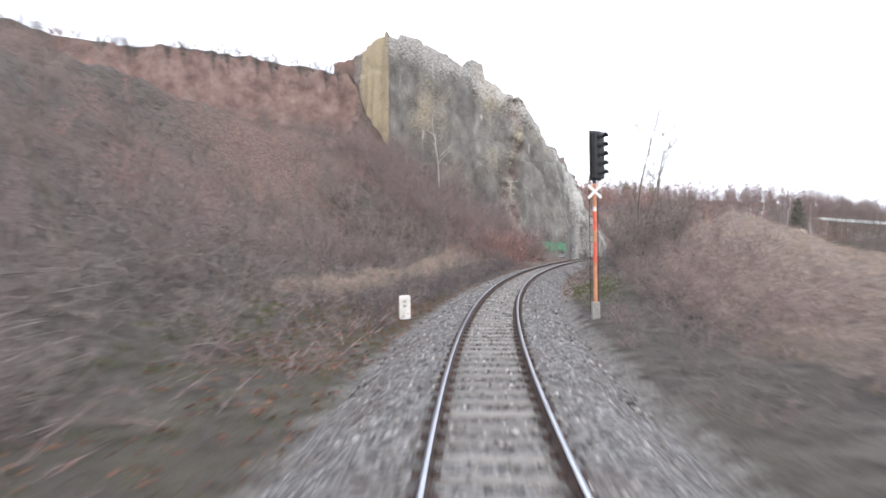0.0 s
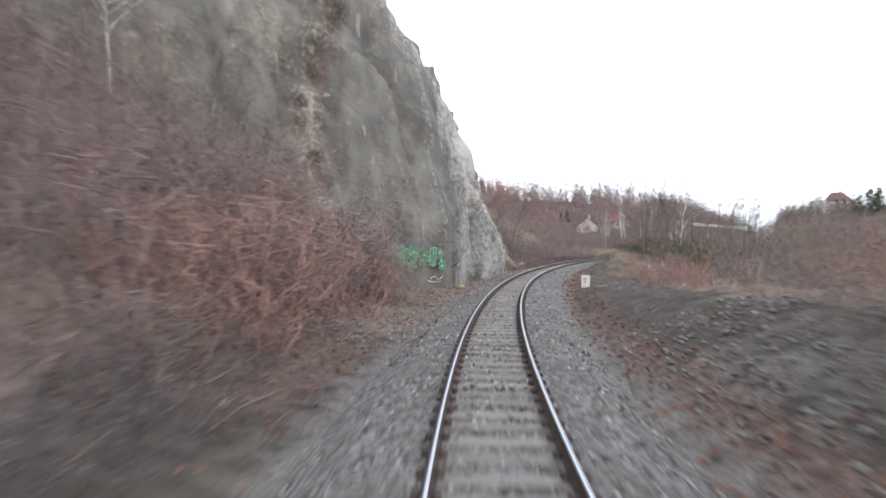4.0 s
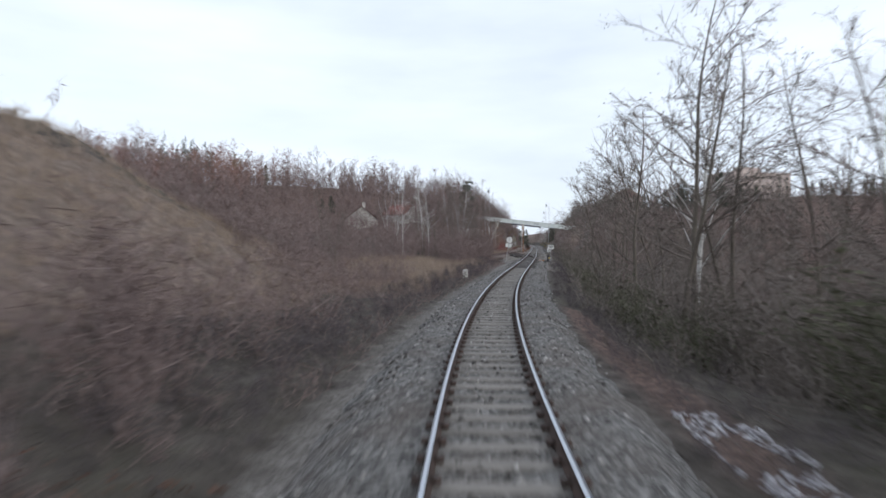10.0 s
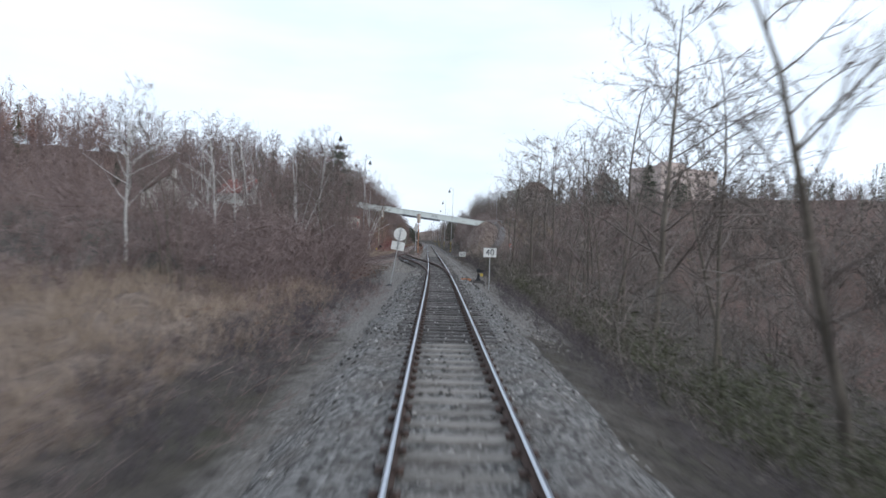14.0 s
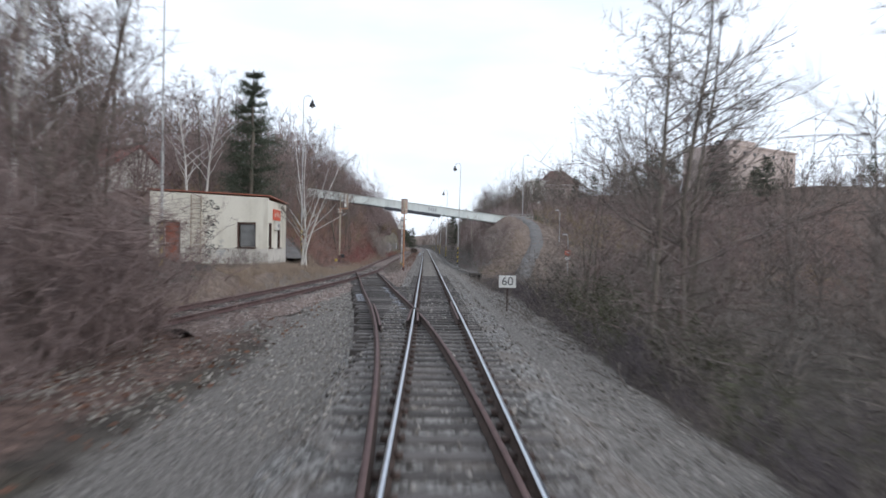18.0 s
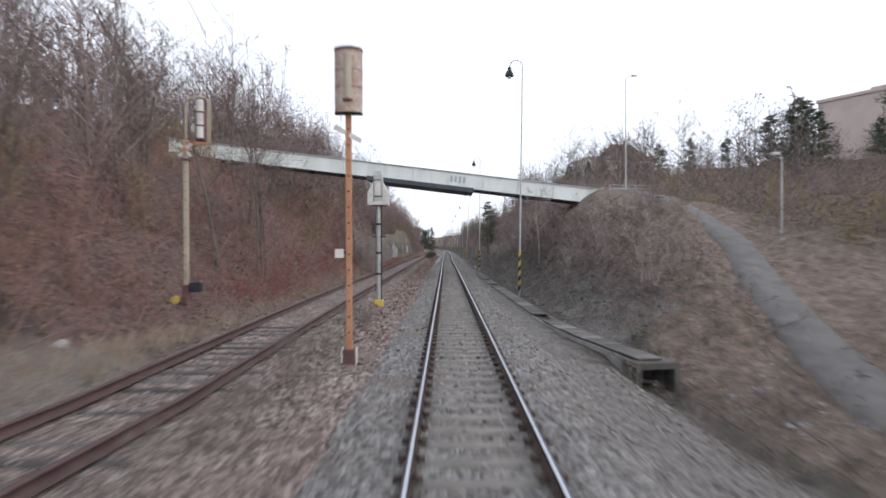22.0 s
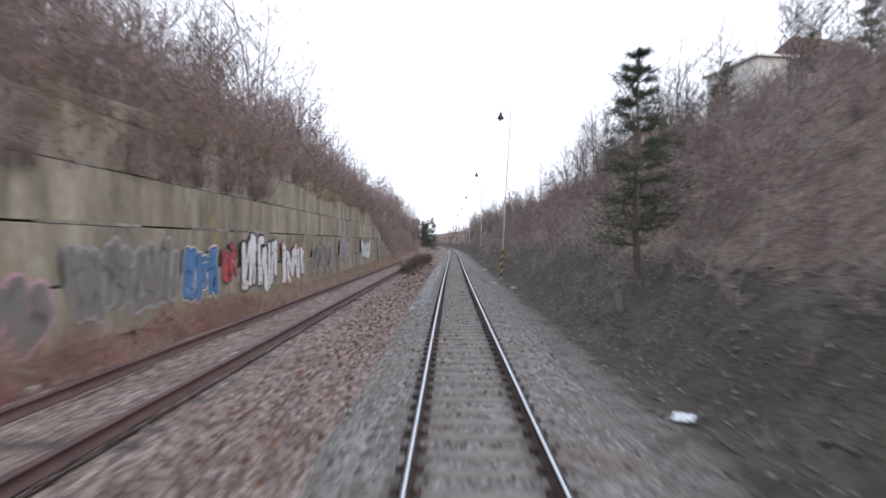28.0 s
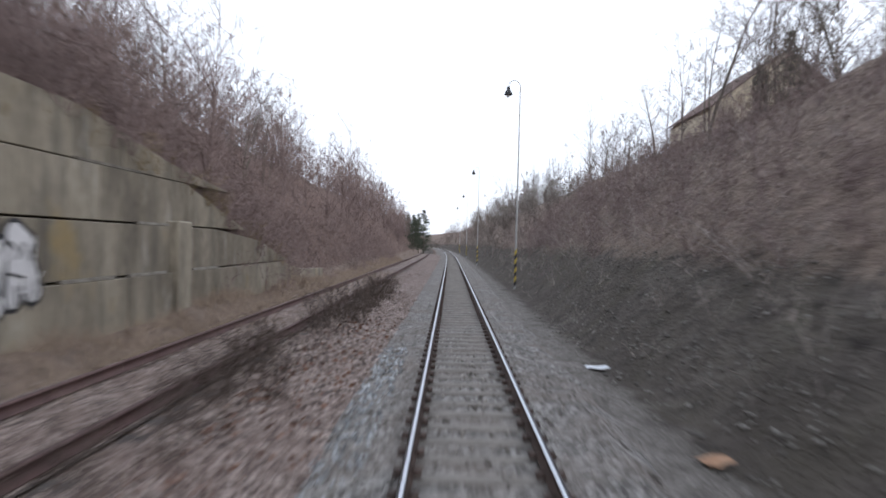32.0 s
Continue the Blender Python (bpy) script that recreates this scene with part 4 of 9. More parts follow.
# ---- signals and signs ----
def round_post(name, r, z0, z1, material, parent, label="", n=12):
    return part(name, rod((0, 0, z0), (0, 0, z1), r, n=n), material, parent, label, smooth=False)


def cross_plate(size, material, parent, y=0.0, z=0.0, width=.09):
    bm = bmesh.new()
    for a in (45, -45):
        add_box(bm, -size / 2, size / 2, y - .006, y + .006, -width / 2, width / 2, Matrix.Translation((0, 0, z)) @ Matrix.Rotation(radians(a), 4, "Y"))
    return part("cross_plate", bm, material, parent, "white crossed boards")


def main_signal():
    ob = thing("railway_signal", stand(21.0, 3.42, -.7, 2), "tall colour-light railway signal with a red and white striped mast", "railway signal")
    part("base", box(-.13, .13, -.13, .13, -.2, .85), CONCRETE, ob, "pale concrete footing", bevel=.02)
    bands = [(.85, 2.2, ORANGE), (2.2, 2.9, RED), (2.9, 3.3, ORANGE), (3.3, 3.95, RED), (3.95, 4.1, DIRTY_WHITE), (4.1, 4.9, ORANGE), (4.9, 5.05, BLACK)]
    for a, b, mt in bands:
        round_post("mast_band", .062, a, b, mt, ob)
    head = part("signal_head", box(-.2, .2, -.13, .13, 5.05, 6.65), BLACK, ob, "black signal head with five dark lenses", bevel=.03, m=pose(.13, 0, 0, 0, 0, 30))
    part("backboard", box(-.25, .25, .13, .15, 5.0, 6.72), BLACK, head)
    for i in range(5):
        z = 5.22 + i * .31
        part("lens", rod((0, -.125, z), (0, -.15, z), .095, n=16), DARK_GLASS, head)
        hood = bmesh.new()
        for k in range(7):
            a0, a1 = radians(-5 + k * 27), radians(-5 + (k + 1) * 27)
            p = [(.12 * math.cos(a), y, z + .12 * math.sin(a)) for a, y in ((a0, -.13), (a1, -.13), (a1, -.42), (a0, -.42))]
            hood.faces.new([hood.verts.new(v) for v in p])
        bmesh.ops.remove_doubles(hood, verts=hood.verts[:], dist=1e-4)
        bmesh.ops.solidify(hood, geom=hood.faces[:], thickness=.012)
        part("hood", hood, BLACK, head)
    ladder = bmesh.new()
    for x in (-.14, .14):
        add_rod(ladder, (x, .22, .4), (x, .22, 5.2), .014, n=6)
    for i in range(16):
        add_rod(ladder, (-.14, .22, .6 + i * .29), (.14, .22, .6 + i * .29), .01, n=6)
    part("ladder", ladder, RUST, ob, "thin rusty ladder")
    cross_plate(.62, WHITE, ob, -.1, 4.62)


main_signal()


RUSTY_ENAMEL = surface("rusty_white_enamel", [(.2, .085, .05), (.36, .2, .14), (.5, .44, .39), (.6, .57, .53)], 3.2, 14, rough=.7, bump=.1, spread=.7)


PATCHY_RUST = surface("patchy_rust_paint", [(.22, .09, .05), (.4, .17, .085), (.5, .27, .16), (.55, .47, .38)], 2.2, 22, rough=.75, bump=.15, spread=.75)
CREAM_RUST = surface("rust_streaked_cream_paint", [(.2, .13, .09), (.42, .36, .28), (.56, .52, .43)], 2.6, 20, rough=.75, bump=.12, stretch=(1, 1, .4), spread=.7)
MAROON = surface("faded_maroon_steel", [(.05, .03, .032), (.12, .06, .06), (.2, .11, .1)], 3, 30, rough=.75, bump=.1)


def perforated_mast(ob, r, z0, z1, material):
    """A square steel mast with round holes up its face."""
    part("mast", box(-r, r, -r, r, z0, z1), material, ob, bevel=.012)
    z = z0 + .35
    while z < z1 - .3:
        part("mast_hole", rod((0, -r - .002, z), (0, -r + .01, z), .022, n=8), BLACK, ob)
        z += .32


def curved_shell(width, deep, z0, z1):
    """Upright sheet shell, rounded towards -y."""
    bm = bmesh.new()
    ring = [(width / 2 * math.cos(radians(q)), -deep * math.sin(radians(q))) for q in range(0, 181, 15)] + [(-width / 2, .12), (width / 2, .12)]
    rows = [[bm.verts.new((x, y, z)) for x, y in ring] for z in (z0, z1)]
    n = len(ring)
    for i in range(n):
        bm.faces.new((rows[0][i], rows[0][(i + 1) % n], rows[1][(i + 1) % n], rows[1][i]))
    bm.faces.new(rows[0][::-1])
    bm.faces.new(rows[1])
    bmesh.ops.recalc_face_normals(bm, faces=bm.faces[:])
    return bm


def rusty_signal():
    ob = thing("railway_signal", stand(260.1, -2.35, -.35, 4), "disused railway signal on a perforated rusty orange mast", "railway signal")
    part("pad", box(-.3, .3, -.3, .3, -.3, .04), CONCRETE, ob, "pale concrete pad", bevel=.03)
    part("pedestal", box(-.13, .13, -.13, .13, .04, .5), MAROON, ob, "maroon pedestal", bevel=.015)
    for x in (-.155, .131):
        part("pedestal_cheek", box(x, x + .024, -.12, .12, .04, .52), DIRTY_WHITE, ob)
    perforated_mast(ob, .06, .5, 5.4, PATCHY_RUST)
    head = part("signal_head", curved_shell(.56, .2, 5.32, 6.6), RUSTY_ENAMEL, ob, "rounded sheet-metal head with flaking white and rust paint")
    part("cap", curved_shell(.58, .215, 6.6, 6.66), MAROON, head)
    part("hatch", curved_shell(.26, .245, 5.6, 6.5), CREAM_RUST, head, "pale hatch with peeling paint")
    part("hatch_lip", curved_shell(.3, .255, 5.55, 5.6), MAROON, head)
    for z, w in ((5.32, .02), (5.85, .012), (6.2, .012)):
        part("seam", curved_shell(.57, .206, z, z + w), RUST, head)
    for x0, x1, rz in ((-.32, -.06, 28), (.02, .3, 28)):
        part("board_stump", box(x0, x1, -.075, -.062, -.05, .05), DIRTY_WHITE, ob, "broken end of a white crossed board", m=pose(0, 0, 4.9, 0, rz, 0))
    part("side_plate", box(-.28, -.1, -.07, -.055, 2.38, 2.56), DIRTY_WHITE, ob, "small white plate")
    part("plate_arm", box(-.1, -.02, -.055, -.04, 2.46, 2.5), RUST, ob)


def hooked_signal():
    ob = thing("railway_signal", stand(268.4, -9.3, -.15, 6), "railway signal on a rust-streaked cream mast with crossed boards", "railway signal")
    part("pedestal", box(-.12, .12, -.12, .12, -.3, 1.1), MAROON, ob, "dark maroon pedestal", bevel=.015)
    perforated_mast(ob, .07, 1.1, 5.7, CREAM_RUST)
    hook = bmesh.new()
    add_path(hook, [(0, 0, 5.7), (0, 0, 7.25), (.07, 0, 7.48), (.22, 0, 7.56), (.66, 0, 7.56)], .035, 8)
    part("hook", hook, CREAM_RUST, ob, "curved hanger over the head")
    head = part("signal_head", curved_shell(.34, .14, 6.08, 7.5), MAROON, ob, "narrow head with three pale lids", m=pose(.5, 0, 0))
    part("backboard", box(-.19, .3, .12, .14, 6.0, 7.52), CREAM_RUST, head)
    for k in range(3):
        part("lid", curved_shell(.3, .165, 6.14 + k * .46, 6.54 + k * .46), DIRTY_WHITE, head, "pale lid")
    part("bracket", box(-.05, .75, -.05, .05, 5.92, 6.0), PATCHY_RUST, ob)
    cross_plate(.6, DIRTY_WHITE, ob, -.12, 5.72)
    part("cross_disc", rod((0, -.14, 5.72), (0, -.17, 5.72), .09, n=14), PATCHY_RUST, ob)
    part("collar", box(-.14, .14, -.12, .12, 5.36, 5.44), MAROON, ob)
    lamp = part("lamp_box", box(.12, .5, -.18, .12, .85, 1.2), BLACK, ob, "dark lantern box", bevel=.03)
    part("lamp_stalk", rod((.1, 0, 1.0), (.3, 0, 1.0), .03, n=8), RUST, lamp)
    disc = part("points_weight", rod((-.34, -.1, .6), (-.34, -.16, .6), .14, n=18), YELLOW, ob, "round yellow weight")
    part("weight_arm", rod((-.3, -.08, .6), (0, -.08, .35), .022, n=6), RUST, disc)
    part("footing", box(.1, .95, -.35, .15, -.3, .06), CONCRETE, ob, "pale concrete footing", bevel=.03)


rusty_signal()
hooked_signal()


def relay_signal():
    ob = thing("railway_signal", stand(270.8, -2.95, -.3), "pale grey signal post with a boxy head and yellow foot", "railway signal")
    part("foot", box(-.17, .17, -.17, .17, -.3, .5), YELLOW, ob, "chipped yellow concrete foot", bevel=.02)
    round_post("mast", .085, .5, 4.2, GREY_STEEL, ob)
    for i in range(8):
        part("step_iron", rod((-.14, 0, .9 + i * .4), (.14, 0, .9 + i * .4), .012, n=6), RUST, ob)
    part("collar", box(-.26, .26, -.05, .05, 2.9, 2.94), RUST, ob)
    head = part("signal_head", box(-.17, .17, -.2, .2, 4.22, 5.3), GREY_STEEL, ob, "dirty grey sheet-metal signal box", bevel=.02)
    part("tray", box(-.4, .4, -.24, .24, 4.12, 4.26), DIRTY_WHITE, head, "white tray under the signal box", bevel=.015)
    for d in (-1, 1):
        flap = bmesh.new()
        pts = [(d * .18, 4.27), (d * .4, 4.27), (d * .38, 4.62), (d * .18, 5.02)]
        front = [flap.verts.new((x, -.22, z)) for x, z in pts]
        rear = [flap.verts.new((x, .2, z)) for x, z in pts]
        flap.faces.new(front)
        flap.faces.new(rear[::-1])
        for i in range(4):
            flap.faces.new((front[i], rear[i], rear[(i + 1) % 4], front[(i + 1) % 4]))
        bmesh.ops.recalc_face_normals(flap, faces=flap.faces[:])
        part("side_hood", flap, DIRTY_WHITE, head, "white sloping hood")
    part("cap", box(-.13, .13, -.14, .14, 5.3, 5.46), DIRTY_WHITE, head, bevel=.02)
    part("lid", box(-.1, .1, -.222, -.2, 4.5, 5.0), DIRTY_WHITE, head)
    for z in (4.45, 5.08):
        part("hinge", box(-.16, .16, -.212, -.2, z - .015, z + .015), DARK_STEEL, head)
    for z in (1.5, 2.3, 3.4):
        part("mast_band", rod((0, 0, z - .04), (0, 0, z + .04), .1, n=12), RUST, ob)
    part("cable_pipe", rod((.11, -.04, .4), (.11, -.04, 4.1), .02, n=6), DARK_STEEL, ob)
    part("bottom_clamp", box(-.2, .2, -.12, .12, 4.1, 4.2), DARK_STEEL, ob)


relay_signal()


def text_part(words, size, material, parent, m, label=""):
    cu = bpy.data.curves.new("lettering", "FONT")
    cu.body, cu.size, cu.extrude, cu.align_x, cu.align_y = words, size, .003, "CENTER", "CENTER"
    cu.materials.append(material)
    tmp = new("lettering", cu)
    me = bpy.data.meshes.new_from_object(tmp.evaluated_get(bpy.context.evaluated_depsgraph_get()))
    bpy.data.objects.remove(tmp)
    return mesh_part("lettering", me, material, parent, label, m)


def speed_sign(s, u, z0, centre, words, width, high, turn=0):
    ob = thing("speed_sign", stand(s, u, z0, turn), "white speed board with the black number " + words + " on a thin post", "railway sign", group="speed boards")
    part("post", rod((0, .02, -.3), (0, .02, centre - z0 + high / 2 - .05), .028, n=8), GREY_STEEL if words == "40" else RUST, ob)
    part("board", box(-width / 2, width / 2, -.012, .0, centre - z0 - high / 2, centre - z0 + high / 2), WHITE, ob, bevel=.004)
    text_part(words, high * .98, BLACK, ob, pose(0, -.016, centre - z0, 90, 0, 0))
    return ob


speed_sign(199.4, 2.88, -.55, 1.62, "40", .76, .53, 0)
speed_sign(230.4, 3.0, -.6, .78, "60", .7, .5, -4)


def warning_disc():
    ob = thing("warning_disc", stand(200.8, -3.0, -.6, 4, 0, 9.5), "pale back of a round disc and square plate", "railway sign")
    part("post", rod((0, 0, -.2), (0, 0, 3.55), .03, n=8), GREY_STEEL, ob)
    part("disc", rod((0, .05, 3.2), (0, .035, 3.2), .39, n=36), WHITE, ob, "white back of a round metal disc")
    part("plate", box(-.4, .4, .035, .05, 2.22, 2.74), WHITE, ob, "white back of a square metal plate")
    for z in (2.36, 2.64, 2.96, 3.42):
        part("clamp", box(-.13, .13, -.01, .035, z - .02, z + .02), GREY_STEEL, ob)
    part("foot", lathe([(.3, -.12), (.28, .0), (.12, .08), (.05, .12)], 14), DARK_STEEL, ob, "dark cast foot")


warning_disc()


def point_lever():
    ob = thing("point_lever", stand(202.8, 2.1, -.3), "rusty hand point lever with a round yellow counterweight", "switch lever")
    part("long_timber", box(-1.0, .8, -.18, -.02, -.12, .02), WOOD, ob)
    part("long_timber", box(-1.0, .8, .2, .36, -.12, .02), WOOD, ob)
    gear = part("gear_box", box(-.7, -.05, -.14, .3, .02, .16), ORANGE, ob, "rusty orange lidded gear box", bevel=.02)
    for k in range(5):
        part("lid_bar", box(-.66 + k * .12, -.6 + k * .12, -.15, .31, .16, .18), RUST, gear)
    part("stand", prism([(.2, .02), (.6, .02), (.5, .22), (.44, .5), (.34, .5), (.32, .22)], .14), DARK_STEEL, ob)
    part("bearing", rod((.39, -.14, .46), (.39, .14, .46), .05, n=12), RUST, ob)
    part("lever_arm", rod((.39, -.11, .46), (.66, -.11, .4), .025, n=8), RUST, ob)
    part("counterweight", rod((.6, -.18, .42), (.6, -.04, .42), .1, n=20), YELLOW, ob, "round yellow iron weight")
    part("pull_rod", rod((-1.0, .09, .02), (.3, .09, .08), .02, n=8), RUST, ob)
    lantern = part("lantern", box(.3, .56, -.1, .14, .56, .74), DARK_STEEL, ob, "dark lantern housing", bevel=.03)
    part("lantern_cap", prism([(.27, .74), (.59, .74), (.5, .81), (.36, .81)], .26), DARK_STEEL, lantern)
    part("lantern_wing", box(.56, .74, .0, .03, .58, .72), DARK_STEEL, lantern)


point_lever()


def marker_stone(s, u, top, tilt, width=.24):
    ob = thing("marker_stone", stand(s, u, top - .78, tilt), "white painted kilometre stone standing in the grass", "marker stone", group="kilometre stones")
    bm = box(-width / 2, width / 2, -.1, .1, -.1, .78)
    bmesh.ops.bevel(bm, geom=bm.edges[:], offset=.03, segments=2, affect="EDGES")
    part("stone", bm, DIRTY_WHITE, ob)
    for k, w in ((.52, .1), (.36, .12)):
        part("faded_mark", box(-w / 2, w / 2, -.104, -.1, k, k + .08), CONCRETE, ob)
    return ob


marker_stone(21.6, -3.35, .34, 8, .4)
marker_stone(84.3, 3.9, .4, -14, .46)
marker_stone(167, -3.75, .2, 5, .38)


# ---- lamps ----
def station_lamp(s, u, z0, top, left=True, lean=0.0):
    ob = thing("station_lamp", stand(s, u, z0, 0, 0, lean), "tall thin steel station lamp with a bell-shaped shade", "lamp post", group="station lamps along the track")
    h = top - z0
    part("lower_pole", rod((0, 0, -.3), (0, 0, h * .42), .066, .06, 10), GREY_STEEL, ob)
    part("upper_pole", rod((0, 0, h * .42), (0, 0, h - .05), .045, .032, 8), GREY_STEEL, ob)
    part("joint_ring", rod((0, 0, h * .42 - .05), (0, 0, h * .42 + .05), .075, n=10), GREY_STEEL, ob)
    for k in range(8):
        band = rod((0, 0, .4 + k * .27), (0, 0, .67 + k * .27), .071, n=12)
        for v in band.verts:
            v.co.z += v.co.x * 1.3
        part("warning_stripe", band, YELLOW if k % 2 else BLACK, ob)
    d = -1 if left else 1
    arm = bmesh.new()
    pts = [(0, 0, h - .1)] + [(d * .36 * (1 - math.cos(radians(a))), 0, h - .1 + .4 * math.sin(radians(a))) for a in range(20, 181, 20)]
    add_path(arm, pts, .025, 6)
    part("arm", arm, GREY_STEEL, ob)
    shade = part("shade", lathe([(.05, .0), (.1, -.05), (.11, -.2), (.2, -.32), (.25, -.5), (.22, -.5)], 18), DARK_STEEL, ob, "dark bell-shaped lamp shade", m=Matrix.Translation((d * .72, 0, h - .08)))
    part("lamp_glass", lathe([(.02, -.5), (.12, -.52), (.1, -.62), (.03, -.66)], 12), WHITE, shade)
    return ob


for _s0, _u0, _z0, _top, _l, _lean in ((231.5, -11.6, .4, 13.6, False, 0), (255.4, -10.6, .7, 14.0, False, 0), (281, 3.68, -.6, 12.2, True, 1.0), (316.3, 3.5, -.6, 12.0, True, .6), (356.6, 3.32, -.6, 11.9, True, 3.2), (394.5, 3.6, -.6, 11.9, True, .6),
                               (436, 3.2, -.6, 11.9, True, .5), (475, 3.2, -.6, 11.9, True, 0), (514, 3.2, -.6, 11.9, True, 0)):
    station_lamp(_s0, _u0, _z0, _top, _l, _lean)


def street_lamp(s, u, top, arm, d=1):
    z0 = float(ground_at(s, u)) - .1
    ob = thing("street_lamp", stand(s, u, z0), "slender grey street lamp on the embankment", "lamp post", group="street lamps beside the path")
    h = top - z0
    part("pole", rod((0, 0, -.2), (0, 0, h), .06, .035, 8), GREY_STEEL, ob)
    b = bmesh.new()
    add_path(b, [(0, 0, h), (d * arm * .3, 0, h + .25), (d * arm, 0, h + .35)], .025, 6)
    part("arm", b, GREY_STEEL, ob)
    part("lamp_head", box(min(d * arm, d * (arm + .4)), max(d * arm, d * (arm + .4)), -.09, .09, h + .28, h + .4), GREY_STEEL, ob, bevel=.02)
    return ob


street_lamp(297, 14.4, 15.8, .5)
street_lamp(276, 15.4, 6.2, .1, -1)
street_lamp(259, 12.35, 3.0, .1, -1)
street_lamp(262, -15.5, 7.5, .1, -1)


def no_entry_sign():
    ob = thing("warning_sign", stand(258.9, 12.3, float(ground_at(258.9, 12.3))), "small round red and white sign on a lamp post", "sign")
    part("disc", rod((0, -.08, 2.2), (0, -.1, 2.2), .27, n=28), RED, ob)
    part("bar", box(-.22, .22, -.106, -.1, 2.14, 2.26), WHITE, ob)
    part("plate", box(-.22, .22, -.1, -.085, 1.55, 1.82), WHITE, ob)
    part("post", rod((0, -.05, -.2), (0, -.05, 2.5), .025, n=8), GREY_STEEL, ob)


no_entry_sign()


# ---- trackside building ----
STUCCO = surface("cream_stucco", [(.52, .485, .4), (.72, .68, .585), (.79, .76, .67)], .9, 25, rough=.9, bump=.12, stretch=(1, 1, .35))
PLINTH = surface("greyish_lower_wall", [(.46, .42, .37), (.6, .565, .51), (.68, .645, .59)], 1.5, 30, rough=.92, bump=.15)
FOUNDATION = surface("stained_foundation", [(.1, .08, .065), (.19, .16, .13), (.28, .25, .21)], 1.5, 30, rough=.92, bump=.25)
DARK_FRAME = surface("dark_brown_frame_paint", [(.05, .025, .02), (.09, .045, .035), (.13, .07, .055)], 2, 30, rough=.6, bump=.06)
LADDER_WOOD = surface("weathered_ladder", [(.24, .19, .14), (.38, .32, .25), (.48, .42, .34)], 3, 30, rough=.85, bump=.1)
FADED_RED = surface("sun_faded_red", [(.55, .3, .22), (.68, .45, .36), (.74, .58, .5)], 6, 40, rough=.7, bump=.05)
SPRAY_GREY = surface("thin_grey_spray", [(.3, .31, .32), (.42, .43, .44), (.5, .52, .52)], 9, 50, rough=.7, bump=0)
BROWN_RED = surface("brown_red_door_paint", [(.2, .06, .035), (.32, .1, .06), (.38, .14, .09)], 2, 30, rough=.6, bump=.06, stretch=(6, 6, 1))
SHUTTER = surface("grey_shutter", [(.1, .1, .1), (.2, .2, .2), (.27, .27, .26)], 3, 40, rough=.6, bump=.1)
GLASS = surface("dark_window_glass", [(.015, .018, .02), (.03, .035, .04)], 1, 10, rough=.08, bump=0)
MARK = surface("dark_spray_paint", [(.04, .04, .05), (.07, .07, .08)], 5, 40, rough=.7, bump=0)


def wall_with_openings(width, high, thick, holes, material, name, parent, m, label=""):
    """A wall in the xz plane, y from 0 to thick, with rectangular holes (x0, x1, z0, z1)."""
    xs = sorted({0, width, *[h[0] for h in holes], *[h[1] for h in holes]})
    zs = sorted({0, high, *[h[2] for h in holes], *[h[3] for h in holes]})
    bm = bmesh.new()
    for i in range(len(xs) - 1):
        for k in range(len(zs) - 1):
            cx, cz = (xs[i] + xs[i + 1]) / 2, (zs[k] + zs[k + 1]) / 2
            if not any(h[0] < cx < h[1] and h[2] < cz < h[3] for h in holes):
                add_box(bm, xs[i], xs[i + 1], 0, thick, zs[k], zs[k + 1])
    bmesh.ops.remove_doubles(bm, verts=bm.verts[:], dist=1e-4)
    seen = {}
    for f in bm.faces:
        seen.setdefault(tuple(round(q, 3) for q in f.calc_center_median()), []).append(f)
    bmesh.ops.delete(bm, geom=[f for fs in seen.values() if len(fs) > 1 for f in fs], context="FACES_ONLY")
    return part(name, bm, material, parent, label, m)


def scribble(ob, x0, x1, z0, z1, y, seed, count, material):
    """Loose sprayed loops on a wall that looks along -y."""
    r = random.Random(seed)
    for k in range(count):
        cx, cz, rx, rz = r.uniform(x0, x1), r.uniform(z0, z1), r.uniform(.06, .2), r.uniform(.06, .17)
        a0, a1 = r.uniform(0, 6.28), r.uniform(3.0, 5.8)
        bm = bmesh.new()
        rows = []
        for i in range(11):
            a = a0 + a1 * i / 10
            x, z = cx + rx * math.cos(a) + .02 * i * r.uniform(-1, 1) * .3, cz + rz * math.sin(a)
            rows.append([bm.verts.new((x + math.cos(a) * w, y - .0005 * (k % 6), z + math.sin(a) * w)) for w in (-.018, .018)])
        for p, q in zip(rows[:-1], rows[1:]):
            bm.faces.new((p[0], p[1], q[1], q[0]))
        bmesh.ops.solidify(bm, geom=bm.faces[:], thickness=.002)
        part("spray_stroke", bm, material, ob)


